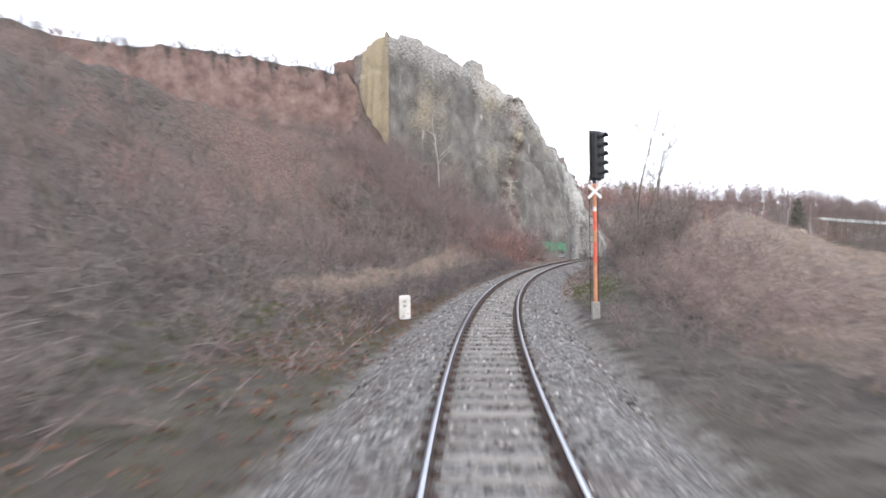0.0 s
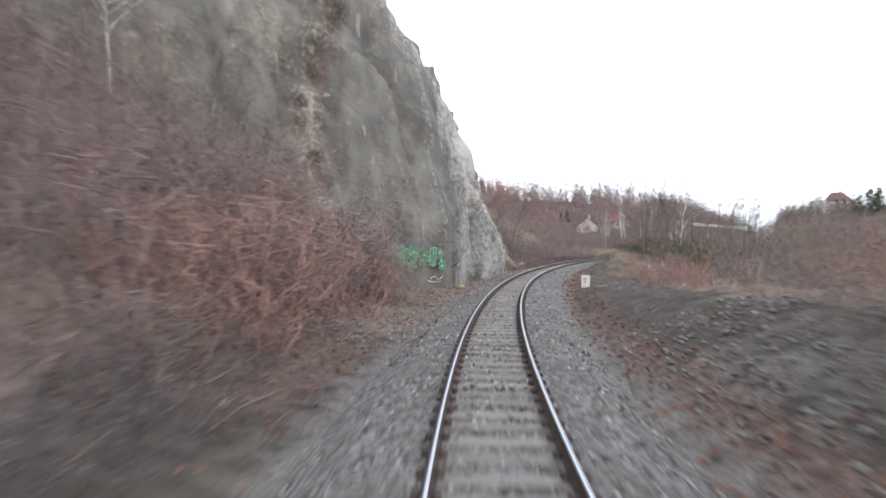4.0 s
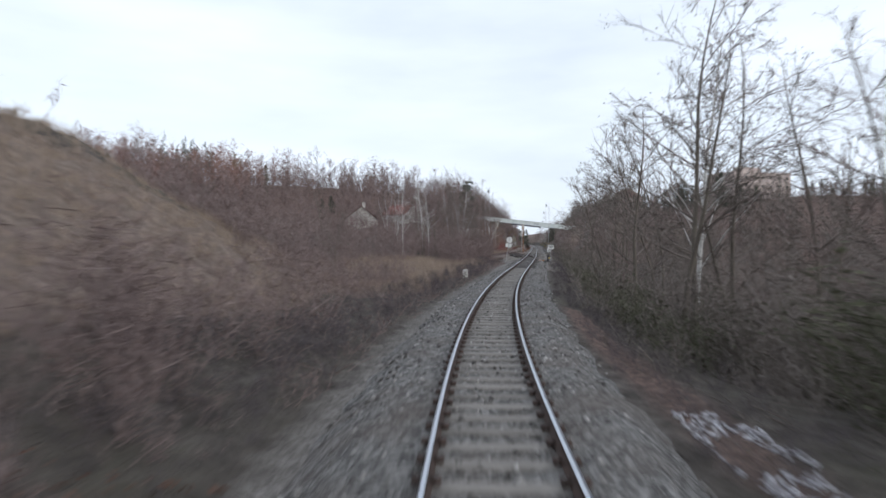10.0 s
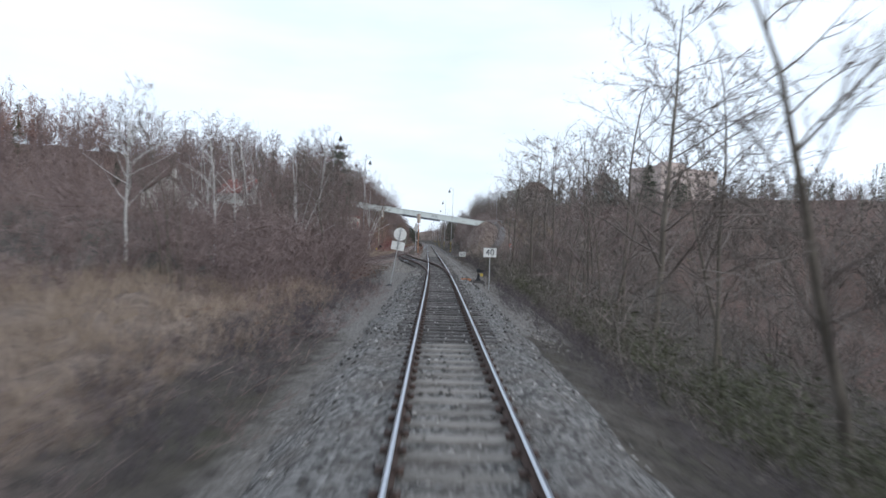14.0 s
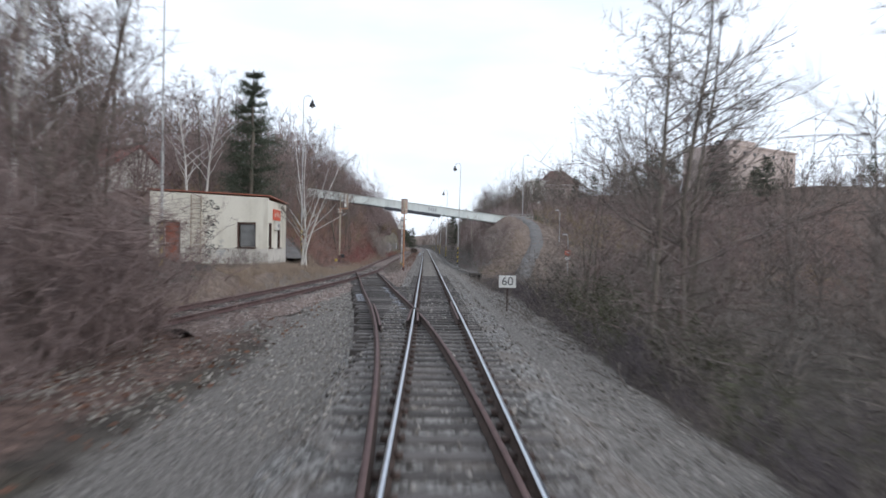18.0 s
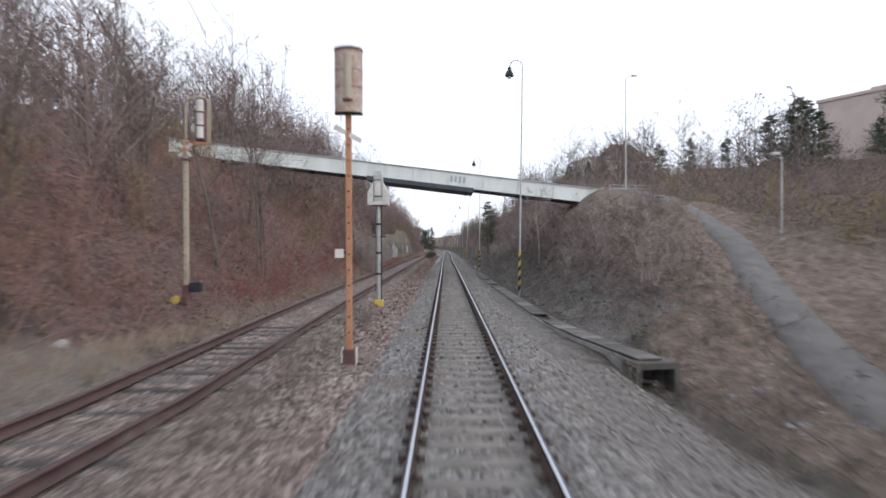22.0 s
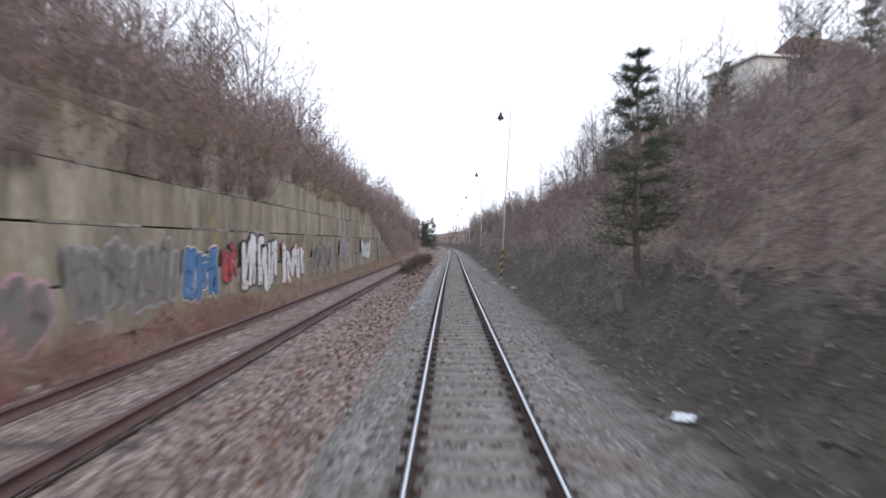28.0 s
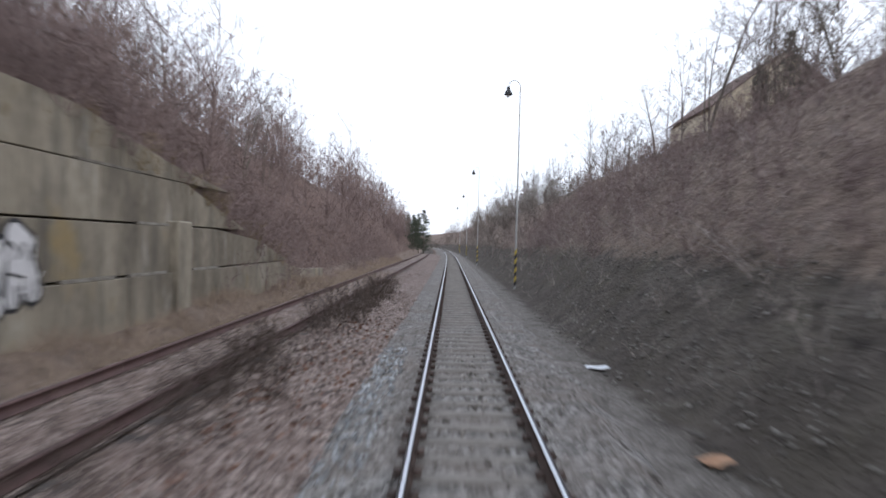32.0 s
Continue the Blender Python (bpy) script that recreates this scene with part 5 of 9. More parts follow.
def small_building():
    ob = thing("signal_building", stand(243.4, -17.5, .82, 2), "small flat-roofed cream building with a brown door and ladder", "building")
    W, D, H = 7.2, 5.8, 4.15
    door_x, win_x, side_y = (.9, 1.8), (5.33, 6.47), ((.36, 1.3), (2.95, 3.95))
    front = [(*door_x, 0, 2.6), (*win_x, 1.05, 2.62)]
    side = [(a - .3 if a > .3 else .02, b - .3, 1.05, 2.62) for a, b in side_y]
    wall_with_openings(W, H, .3, front, STUCCO, "front_wall", ob, pose(0, 0, 0))
    wall_with_openings(D - .6, H - .1, .3, side, STUCCO, "side_wall", ob, pose(W, .3, 0, 0, 0, 90))
    part("rear_wall", box(0, W, D - .3, D, 0, H - .1), STUCCO, ob)
    part("far_wall", box(0, .3, .3, D - .3, 0, H), STUCCO, ob)
    part("floor_slab", box(.3, W - .3, .3, D - .3, -.3, .05), CONCRETE, ob)
    part("parapet", prism([(0, H + .001), (W, H + .001), (W, H + .03), (0, H + .3)], .3), STUCCO, ob, m=pose(0, .15, 0))
    part("roof", prism([(-.15, H + .305), (W + .15, H + .02), (W + .15, H + .09), (-.15, H + .37)], D + .3), BROWN_RED, ob, "flat felt roof with a thin dark edge", m=pose(0, D / 2, .03, -1.2))
    for x0, x1 in ((-.02, door_x[0] - .07), (door_x[1] + .07, W + .004)):
        part("dado", box(x0, x1, -.006, -.002, 0, .98), PLINTH, ob, "greyish painted lower wall")
    part("dado", box(W + .002, W + .006, 0, D, 0, .98), PLINTH, ob, "greyish painted lower wall")
    part("foundation", box(-.04, W + .04, -.04, D + .04, -1.2, -.002), FOUNDATION, ob, "stained brown foundation")
    part("door_step", box(door_x[0] - .2, door_x[1] + .2, -.5, -.05, -.3, -.02), CONCRETE, ob)
    door = part("door", box(door_x[0] + .02, door_x[1] - .02, .12, .17, 0, 2.55), BROWN_RED, ob, "brown-red painted metal door")
    part("door_handle", rod((door_x[1] - .12, .1, 1.05), (door_x[1] - .12, .1, 1.2), .015, n=6), GREY_STEEL, door)
    for x in (door_x[0] - .06, door_x[1]):
        part("door_frame", box(x, x + .06, -.02, .1, 0, 2.66), DARK_FRAME, ob)
    part("door_frame", box(door_x[0], door_x[1], -.02, .1, 2.6, 2.66), DARK_FRAME, ob)
    win = part("shuttered_window", box(win_x[0] + .16, win_x[1] - .03, .16, .2, 1.1, 2.5), SHUTTER, ob, "grey slatted shutter behind a window")
    for k in range(11):
        part("slat", box(win_x[0] + .17, win_x[1] - .04, .135, .16, 1.13 + k * .125, 1.22 + k * .125), SHUTTER, win)
    for x0, x1, z0, z1 in ((win_x[0], win_x[0] + .1, 1.05, 2.62), (win_x[1] - .05, win_x[1], 1.05, 2.62), (win_x[0] + .1, win_x[1] - .05, 2.52, 2.62)):
        part("window_frame", box(x0, x1, .05, .13, z0, z1), DARK_FRAME, ob)
    part("window_sill", box(win_x[0] - .08, win_x[1] + .08, -.08, .12, .98, 1.05), DARK_FRAME, ob)
    for a, b in side_y:
        w = part("window", box(W - .18, W - .14, a + .04, b - .02, 1.1, 2.58), GLASS, ob, "dark window behind a frame")
        part("frame", box(W - .13, W - .04, a + .02, a + .1, 1.05, 2.62), DARK_FRAME, w)
        part("frame", box(W - .13, W - .04, b - .07, b, 1.05, 2.62), DARK_FRAME, w)
        part("frame", box(W - .13, W - .04, a + .1, b - .07, 2.52, 2.62), DARK_FRAME, w)
        part("blind", box(W - .21, W - .19, a + .1, (a + b) / 2, 1.2, 2.45), SHUTTER, w)
        part("sill", box(W - .05, W + .08, a - .05, b + .05, .98, 1.05), DARK_FRAME, w)
    lad = bmesh.new()
    for x in (2.55, 3.15):
        add_box(lad, x - .03, x + .03, -.16, -.1, .1, 4.25)
    for k in range(13):
        add_box(lad, 2.55, 3.15, -.145, -.115, .38 + k * .3, .42 + k * .3)
    part("wall_ladder", lad, LADDER_WOOD, ob, "pale weathered wall ladder")
    sign = part("name_board", box(W + .003, W + .07, 1.4, 3.55, 2.85, 3.55), RED, ob, "faded red board")
    for a, b, c, d in ((1.65, 2.1, 3.05, 3.3), (2.4, 2.8, 3.12, 3.4), (2.95, 3.3, 3.05, 3.25)):
        part("worn_patch", box(W + .07, W + .076, a, b, c, d), FADED_RED, sign)
    meter = part("meter_box", box(W + .003, W + .2, 1.9, 2.7, 2.2, 2.8), DIRTY_WHITE, ob, "white electric meter box", bevel=.02)
    part("meter_window", box(W + .2, W + .206, 2.08, 2.5, 2.4, 2.58), SHUTTER, meter)
    for k, (z0, z1, n) in enumerate(((3.3, 3.9, 9), (2.3, 3.1, 10), (1.6, 2.2, 9), (.5, 1.3, 12))):
        scribble(ob, 3.35, 4.1, z0, z1, -.012, 40 + k, n, MARK)
    scribble(ob, 4.2, 4.9, .3, 1.6, -.012, 47, 10, SPRAY_GREY)


small_building()


# ---- footbridge ----
BRIDGE_PAINT = surface("pale_green_grey_paint", [(.52, .56, .54), (.7, .74, .715), (.77, .8, .78)], .7, 18, rough=.6, bump=.06, stretch=(1, 1, .3))


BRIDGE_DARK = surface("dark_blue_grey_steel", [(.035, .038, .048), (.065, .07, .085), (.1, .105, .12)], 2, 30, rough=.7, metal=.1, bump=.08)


def footbridge():
    m = stand(295.6, 0, 0)
    ob = thing("footbridge", m, "pale grey-green steel footbridge sloping across the cutting", "footbridge")
    tilt = Matrix.Translation((0, 0, 8.02)) @ Matrix.Rotation(math.atan(.122), 4, "Y")
    x0, x1 = -22.0, 12.3
    for y in (-1.2, 1.2):
        g = part("girder", box(x0, x1, y - .012, y + .012, -1.15, 0), BRIDGE_PAINT, ob, "pale painted plate girder", m=tilt)
        s_ = -1 if y < 0 else 1
        part("top_flange", box(x0, x1, y - .14, y + .14, .0, .025), BRIDGE_PAINT, g)
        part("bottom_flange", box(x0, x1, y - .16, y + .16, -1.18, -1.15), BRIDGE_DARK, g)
        x = x0 + 2.8
        while x < x1 - .3:
            part("stiffener", box(x - .012, x + .012, y + s_ * .012 - (.1 if s_ < 0 else 0), y + s_ * .012 + (0 if s_ < 0 else .1), -1.15, 0), BRIDGE_PAINT, g)
            x += 2.735
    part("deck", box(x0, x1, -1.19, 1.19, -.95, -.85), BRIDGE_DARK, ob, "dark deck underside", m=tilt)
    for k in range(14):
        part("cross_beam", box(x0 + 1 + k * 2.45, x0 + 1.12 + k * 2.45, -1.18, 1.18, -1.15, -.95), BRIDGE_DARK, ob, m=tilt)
    shield = part("smoke_shield", box(-6.3, 1.95, -2.0, 2.0, -1.42, -1.2), BRIDGE_DARK, ob, "dark steel shield hung under the deck", m=tilt)
    part("shield_edge", box(-6.3, 1.95, -2.05, -2.0, -1.47, -1.14), BRIDGE_DARK, shield)
    for k in range(6):
        part("hanger", rod((-5.9 + k * 1.5, -2.03, -1.45), (-5.9 + k * 1.5, -2.03, -1.72), .015, n=6), BRIDGE_DARK, shield)
    part("lettering_plate", box(-.1, 1.3, -1.222, -1.214, -.85, -.25), BRIDGE_PAINT, ob, m=tilt)
    for k in range(4):
        part("sprayed_bar", box(.05 + k * .33, .26 + k * .33, -1.228, -1.224, -.8 + .04 * (k % 2), -.3), SPRAY_GREY, ob, "grey sprayed mark", m=tilt)
    for y in (-1.2, 1.2):
        rail = bmesh.new()
        for z in (.45, .75, 1.05):
            add_rod(rail, (12.3, y, 6.35 + z - .45), (15.6, y, 6.3 + z - .45), .022, n=6)
        for x in (12.4, 13.4, 14.4, 15.5):
            add_rod(rail, (x, y, 5.9), (x, y, 6.95), .026, n=6)
        part("end_railing", rail, GREY_STEEL, ob, "short tube railing at the end")
    part("abutment", box(11.4, 13.2, -1.5, 1.5, 3.8, 5.75), CONCRETE, ob, "concrete abutment in the bank")
    part("abutment", box(-22.6, -19.5, -1.5, 1.5, 7.0, 9.6), CONCRETE, ob)


footbridge()


# ---- drain trough beside the track ----
DRAIN = surface("stained_drain_concrete", [(.055, .048, .043), (.115, .105, .097), (.23, .22, .21)], 1.3, 25, rough=.92, bump=.3, random_mix=.3)
def drain_trough():
    ob = thing("drain_trough", None, "weathered concrete drain trough with lids beside the track", "drain", kind="structure")
    at_s = np.arange(261.4, 306, 1.0)
    way = lambda s: np.interp(s, [261, 265, 268, 273, 278, 288, 306], [4.35, 3.65, 3.28, 3.1, 3.0, 2.8, 2.75])
    P = line_places(at_s, way(at_s), -.42)
    prof = np.array([(-.36, -.6), (-.36, .05), (-.28, .05), (-.28, -.42), (.28, -.42), (.28, .05), (.36, .05), (.36, -.6)])
    c, s = np.cos(P[:, 3])[:, None], np.sin(P[:, 3])[:, None]
    v = np.stack([P[:, :1] + c * prof[:, 0], P[:, 1:2] - s * prof[:, 0], P[:, 2:3] + prof[:, 1] + 0 * c], -1).reshape(-1, 3)
    mesh_part("trough_body", np_mesh("trough_body", v, grid_faces(len(P), 8)[:, ::-1]), DRAIN, ob)
    lid = box(-.3, .3, -.485, .485, 0, .05)
    bmesh.ops.bevel(lid, geom=lid.edges[:], offset=.015, segments=1, affect="EDGES")
    me = bpy.data.meshes.new("lid")
    lid.to_mesh(me)
    lid.free()
    me.materials.append(DRAIN)
    r = random.Random(8)
    for i in range(44):
        if i in (7, 8, 25, 26, 31, 32):
            continue
        mesh_part("lid", me, None, ob, "", stand(261.9 + i, float(way(261.9 + i)) + r.uniform(-.02, .02), -.355 + r.uniform(-.01, .015), r.uniform(-1.5, 1.5) + math.degrees(math.atan2(float(way(261.4 + i) - way(262.4 + i)), 1))))
    head = bmesh.new()
    add_box(head, -.62, -.5, -.35, .35, -1.2, .32)
    add_box(head, .3, .42, -.35, .35, -1.2, .32)
    add_box(head, -.62, .42, -.35, .35, .32, .46)
    add_box(head, -.62, .42, .3, .36, -1.2, .32)
    part("trough_head", head, DRAIN, ob, "square concrete mouth of the drain", m=stand(261.5, 4.4, -.82, 10))


drain_trough()


# ---- retaining wall ----
WALL_STONE = surface("retaining_wall_stone", [(.066, .056, .043), (.175, .152, .117), (.285, .254, .2), (.44, .41, .35)], .9, 11, rough=.93, bump=.5, random_mix=.12, stretch=(1, 1, .3), spread=.55, fine_mix=.4, whole=True)


def stained(mat, colour, scale, lo, hi, stretch=(1, 1, 1), most=.8):
    """Lays stains of another colour over a surface, in patches or runs of their own shape."""
    n, l = mat.node_tree.nodes, mat.node_tree.links
    bsdf = next(q for q in n if q.type == "BSDF_PRINCIPLED")
    under = bsdf.inputs["Base Color"].links[0].from_socket
    geo, shape, noise, rng, mix = (n.new("ShaderNode" + k) for k in ("NewGeometry", "Mapping", "TexNoise", "MapRange", "Mix"))
    shape.inputs["Scale"].default_value = stretch
    noise.inputs["Scale"].default_value, noise.inputs["Detail"].default_value, noise.inputs["Roughness"].default_value = scale, 6, .62
    for key, value in (("From Min", lo), ("From Max", hi), ("To Max", most)):
        rng.inputs[key].default_value = value
    mix.data_type = "RGBA"
    mix.inputs["B"].default_value = (*colour, 1)
    l.new(geo.outputs["Position"], shape.inputs["Vector"])
    l.new(shape.outputs["Vector"], noise.inputs["Vector"])
    l.new(noise.outputs["Fac"], rng.inputs["Value"])
    l.new(rng.outputs["Result"], mix.inputs["Factor"])
    l.new(under, mix.inputs["A"])
    l.new(mix.outputs["Result"], bsdf.inputs["Base Color"])


stained(WALL_STONE, (.09, .08, .066), 1.1, .5, .66, (1, 1, .22), .75)
stained(WALL_STONE, (.27, .2, .085), .45, .56, .68, (1, 1, .8), .7)
stained(WALL_STONE, (.36, .345, .31), 1.6, .6, .72, (1, 1, .3), .6)
stained(STUCCO, (.4, .34, .27), 1.3, .55, .75, (1, 1, .18), .5)
stained(BRIDGE_PAINT, (.4, .41, .38), 1.2, .55, .75, (1, 1, .15), .45)
GRAFFITI = {k: surface("spray_" + k, [tuple(v * .4 + .03 for v in c), tuple(v * .8 for v in c), c], 1.6, 9, rough=.8, bump=.08, spread=.7) for k, c in
            {"white": (.72, .72, .74), "blue": (.08, .2, .42), "red": (.5, .06, .08), "black": (.03, .03, .035), "green": (.05, .26, .115), "dark_green": (.02, .05, .035), "pale_green": (.4, .55, .46), "pink": (.5, .3, .36), "yellow": (.6, .5, .12), "faint": (.2, .19, .17), "pale": (.34, .33, .33)}.items()}


def wall_top(s):
    return float(np.interp(s, [309, 318, 330, 341, 349, 360, 370, 374, 377, 380, 385, 390], [3.2, 5.2, 5.9, 6.0, 5.85, 5.6, 5.3, 4.8, 4.0, 2.9, 1.7, .7]))


LIFT = 1.3


def wall_u(z):
    """Face of the lift of the wall that holds height z."""
    return -8.06 - .11 * math.floor(max(0, z - .05) / LIFT + .001)


LIP = surface("worn_wall_lip", [(.06, .052, .042), (.14, .125, .105), (.26, .245, .215)], 2.2, 30, rough=.92, bump=.3, random_mix=.3)


def retaining_wall():
    ob = thing("retaining_wall", None, "tall retaining wall of weathered brown-grey concrete lifts with worn lips", "retaining wall", kind="structure")
    course, r = LIFT, random.Random(12)
    meshes = {}
    core = line_places(np.arange(319, 391, 1.0), -9.1)
    rows = []
    for p, s in zip(core, np.arange(319, 391, 1.0)):
        t = max(.3, wall_top(s) - .25)
        c, n = math.cos(p[3]), math.sin(p[3])
        rows += [(p[0] + c * o, p[1] - n * o, z) for o, z in ((.62, -.2), (.62 - .05 * t, t), (-.6, t))]
    mesh_part("wall_core", np_mesh("wall_core", rows, grid_faces(72, 3)[:, ::-1]), WALL_STONE, ob)
    for k in range(5):
        z0 = .05 + k * course
        s = 319.6 + (k % 2) * 2.1
        while s < 390:
            w = r.choice((3.6, 4.4, 5.2))
            tops = [min(z0 + course, wall_top(e)) - z0 for e in (s, s + w)]
            if max(tops) > .35:
                tops = [max(.06, q) for q in tops]
                whole = min(tops) > course - .01
                key = w if whole else (w, round(s))
                if key not in meshes:
                    bm = box(-.28, .28, -w / 2 + .004, w / 2 - .004, .02, course - .03)
                    for v in bm.verts:
                        if v.co.z > .1 and not whole:
                            v.co.z = tops[0 if v.co.y < 0 else 1] - .03
                    bmesh.ops.bevel(bm, geom=bm.edges[:], offset=.015, segments=1, affect="EDGES")
                    me = bpy.data.meshes.new("panel")
                    bm.to_mesh(me)
                    bm.free()
                    me.materials.append(WALL_STONE)
                    meshes[key] = me
                mesh_part("panel", meshes[key], None, ob, "", stand(s + w / 2, wall_u(z0) - .28 + r.uniform(-.01, .008), z0, r.uniform(-.15, .15)))
            s += w
    # worn lips along the tops of the lifts
    lips = []
    for w in (1.1, 1.9, 2.7):
        bm = box(-.05, .06, -w / 2, w / 2, 0, .07)
        for v in bm.verts:
            if v.co.z > .01:
                v.co.x *= .6
        me = bpy.data.meshes.new("lip")
        bm.to_mesh(me)
        bm.free()
        me.materials.append(LIP)
        lips.append((w, me))
    for k in (1, 2, 3, 4):
        s = 320.5
        while s < 384:
            w, me = r.choice(lips)
            if wall_top(s) > k * course + .4 and wall_top(s + w) > k * course + .4 and r.random() < .55:
                mesh_part("lip", me, None, ob, "pale worn concrete lip", stand(s + w / 2, wall_u(.05 + (k - 1) * course) - .055, .05 + k * course - .02, 0))
            s += w + r.uniform(0, .9)
    for s in (375.2,):
        b = bmesh.new()
        add_box(b, -.3, .3, -.45, .45, 0, wall_top(s) - 1.6)
        part("buttress", b, WALL_STONE, ob, m=stand(s, -8.23, -.1), bevel=.04)


retaining_wall()


def letter_bars(name, s0, s1, z0, z1, at, fill, edge, count, seed, label, fall=0.0):
    """A sprayed piece that cannot be read: slanted bars of its size and colours, a few millimetres over the wall."""
    ob = thing(name, None, label, "graffiti")
    w, h = (s1 - s0) / count, z1 - z0
    for i in range(count):
        rr = random.Random(seed * 31 + i)
        strokes = []
        cx = s0 + (i + .5) * w
        base = z0 + rr.uniform(-.05, .05) * h - fall * i / count
        tilt = rr.uniform(-14, 14)
        for b in range(3):
            a = radians(90 + tilt + (rr.uniform(-28, 28) if b else 0)) if b < 2 else radians(rr.uniform(-35, 35))
            ln = h * rr.uniform(.62, .95) if b < 2 else w * rr.uniform(.75, 1.0)
            ox = (-.24, .2, 0)[b] * w + rr.uniform(-.08, .08) * w
            oz = h * (rr.uniform(.42, .56) if b < 2 else rr.choice((.12, .3, .72, .88)))
            strokes.append((cx + ox, base + oz, a, ln, w * (rr.uniform(.3, .42) if fill is GRAFFITI["green"] else rr.uniform(.36, .5))))
        for j, (mat, grow) in enumerate(((edge, .05 if fill is GRAFFITI["green"] else .085), (GRAFFITI["pale_green"] if fill is GRAFFITI["green"] else edge if fill in (GRAFFITI["faint"], GRAFFITI["pale"]) else GRAFFITI["black"], .012 if fill is GRAFFITI["green"] else .035), (fill, -.015 if fill is GRAFFITI["green"] else -.005))):
            bm = bmesh.new()
            for n_, (px, pz, a, ln, th) in enumerate(strokes):
                ca, sa = math.cos(a), math.sin(a)
                ht = th / 2 + grow
                hl = max(ln / 2 + grow - ht, .01)
                vs = []
                for q_ in range(14):
                    e_ = 2 * math.pi * q_ / 14
                    x_, y_ = math.copysign(hl, math.cos(e_)) + ht * math.cos(e_), ht * math.sin(e_)
                    ps, pz2 = px + x_ * ca - y_ * sa, pz + x_ * sa + y_ * ca
                    x, y = at(ps, pz, .012 + .007 * j + .0015 * n_)
                    vs.append(bm.verts.new((float(x), float(y), pz2)))
                bm.faces.new(vs)
            bmesh.ops.recalc_face_normals(bm, faces=bm.faces[:])
            bmesh.ops.solidify(bm, geom=bm.faces[:], thickness=.002)
            part(("letter_edge", "letter_outline", "letter_fill")[j], bm, mat, ob)
    for i in range(count * 6):
        rr = random.Random(seed * 57 + i)
        px = rr.uniform(s0 + .1, s1 - .1)
        pz = z0 + h * rr.uniform(.15, .85) - fall * (px - s0) / (s1 - s0)
        a, ln = radians(rr.choice((80, 95, 20, -25, 60)) + rr.uniform(-12, 12)), min(w, h) * rr.uniform(.25, .5)
        bm = bmesh.new()
        ca, sa = math.cos(a), math.sin(a)
        vs = []
        for x_, y_ in ((-ln / 2, -.025), (ln / 2, -.018), (ln / 2, .018), (-ln / 2, .025)):
            ps, pz2 = px + x_ * ca - y_ * sa, pz + x_ * sa + y_ * ca
            x, y = at(ps, pz, .042)
            vs.append(bm.verts.new((float(x), float(y), pz2)))
        bm.faces.new(vs)
        bmesh.ops.solidify(bm, geom=bm.faces[:], thickness=.003)
        part("letter_line", bm, (GRAFFITI["faint"] if fill in (GRAFFITI["faint"], GRAFFITI["pale"]) else GRAFFITI["black"]) if i % 3 else edge if fill is GRAFFITI["faint"] else GRAFFITI["white"], ob)
    return ob


for _a, _b, _z0, _z1, _f, _e, _n, _seed, _lab in (
        (320.2, 324, .4, 1.7, "faint", "pink", 3, 1, "faded grey and pink sprayed letters low on the wall"), (324.5, 329.3, .55, 2.4, "faint", "pale", 6, 12, "washed-out pale grey sprayed letters on the wall"),
        (329.7, 332.2, .5, 2.1, "blue", "white", 3, 2, "blue and white sprayed letters on the stone wall"), (332.6, 333.9, .8, 2.2, "red", "faint", 2, 3, "small dull red sprayed tag on the wall"),
        (334.4, 339.0, .25, 2.6, "white", "black", 5, 4, "bold white sprayed letters with black outlines"), (339.7, 343.8, .3, 2.3, "white", "red", 5, 5, "tall white sprayed letters edged in dark red"),
        (345.8, 351.2, .7, 2.2, "faint", "pale", 6, 6, "dim pale sprayed tags on the wall"), (353.8, 357.6, .9, 2.5, "pale", "faint", 4, 7, "washed-out sprayed letters on the wall"),
        (363.5, 369.3, .8, 2.4, "white", "black", 6, 8, "white sprayed letters on the lower wall")):
    letter_bars("graffiti", _a, _b, _z0, _z1, lambda p, z, o: spot(p, wall_u(.1) + o), GRAFFITI[_f], GRAFFITI[_e], _n, _seed, _lab)


def on_rock(p, z, o):
    """p metres along the smooth foot of the cliff from (10, 80), o metres off it."""
    ln = math.hypot(5.9, 1.5)
    if p <= ln:
        return 10 + 5.9 / ln * p + 1.5 / ln * o, 80.0 + 1.5 / ln * p - 5.9 / ln * o
    bx, by = spot(86.5, -3.7)
    l2 = math.hypot(bx - 15.9, by - 81.5)
    cx, cy = (bx - 15.9) / l2, (by - 81.5) / l2
    return 15.9 + cx * (p - ln) + cy * o, 81.5 + cy * (p - ln) - cx * o


letter_bars("graffiti", 2.3, 5.9, .98, 2.25, lambda p, z, o: on_rock(p, z, .05 + o), GRAFFITI["green"], GRAFFITI["dark_green"], 7, 27, "big green sprayed letters with white outlines on the rock", .3)


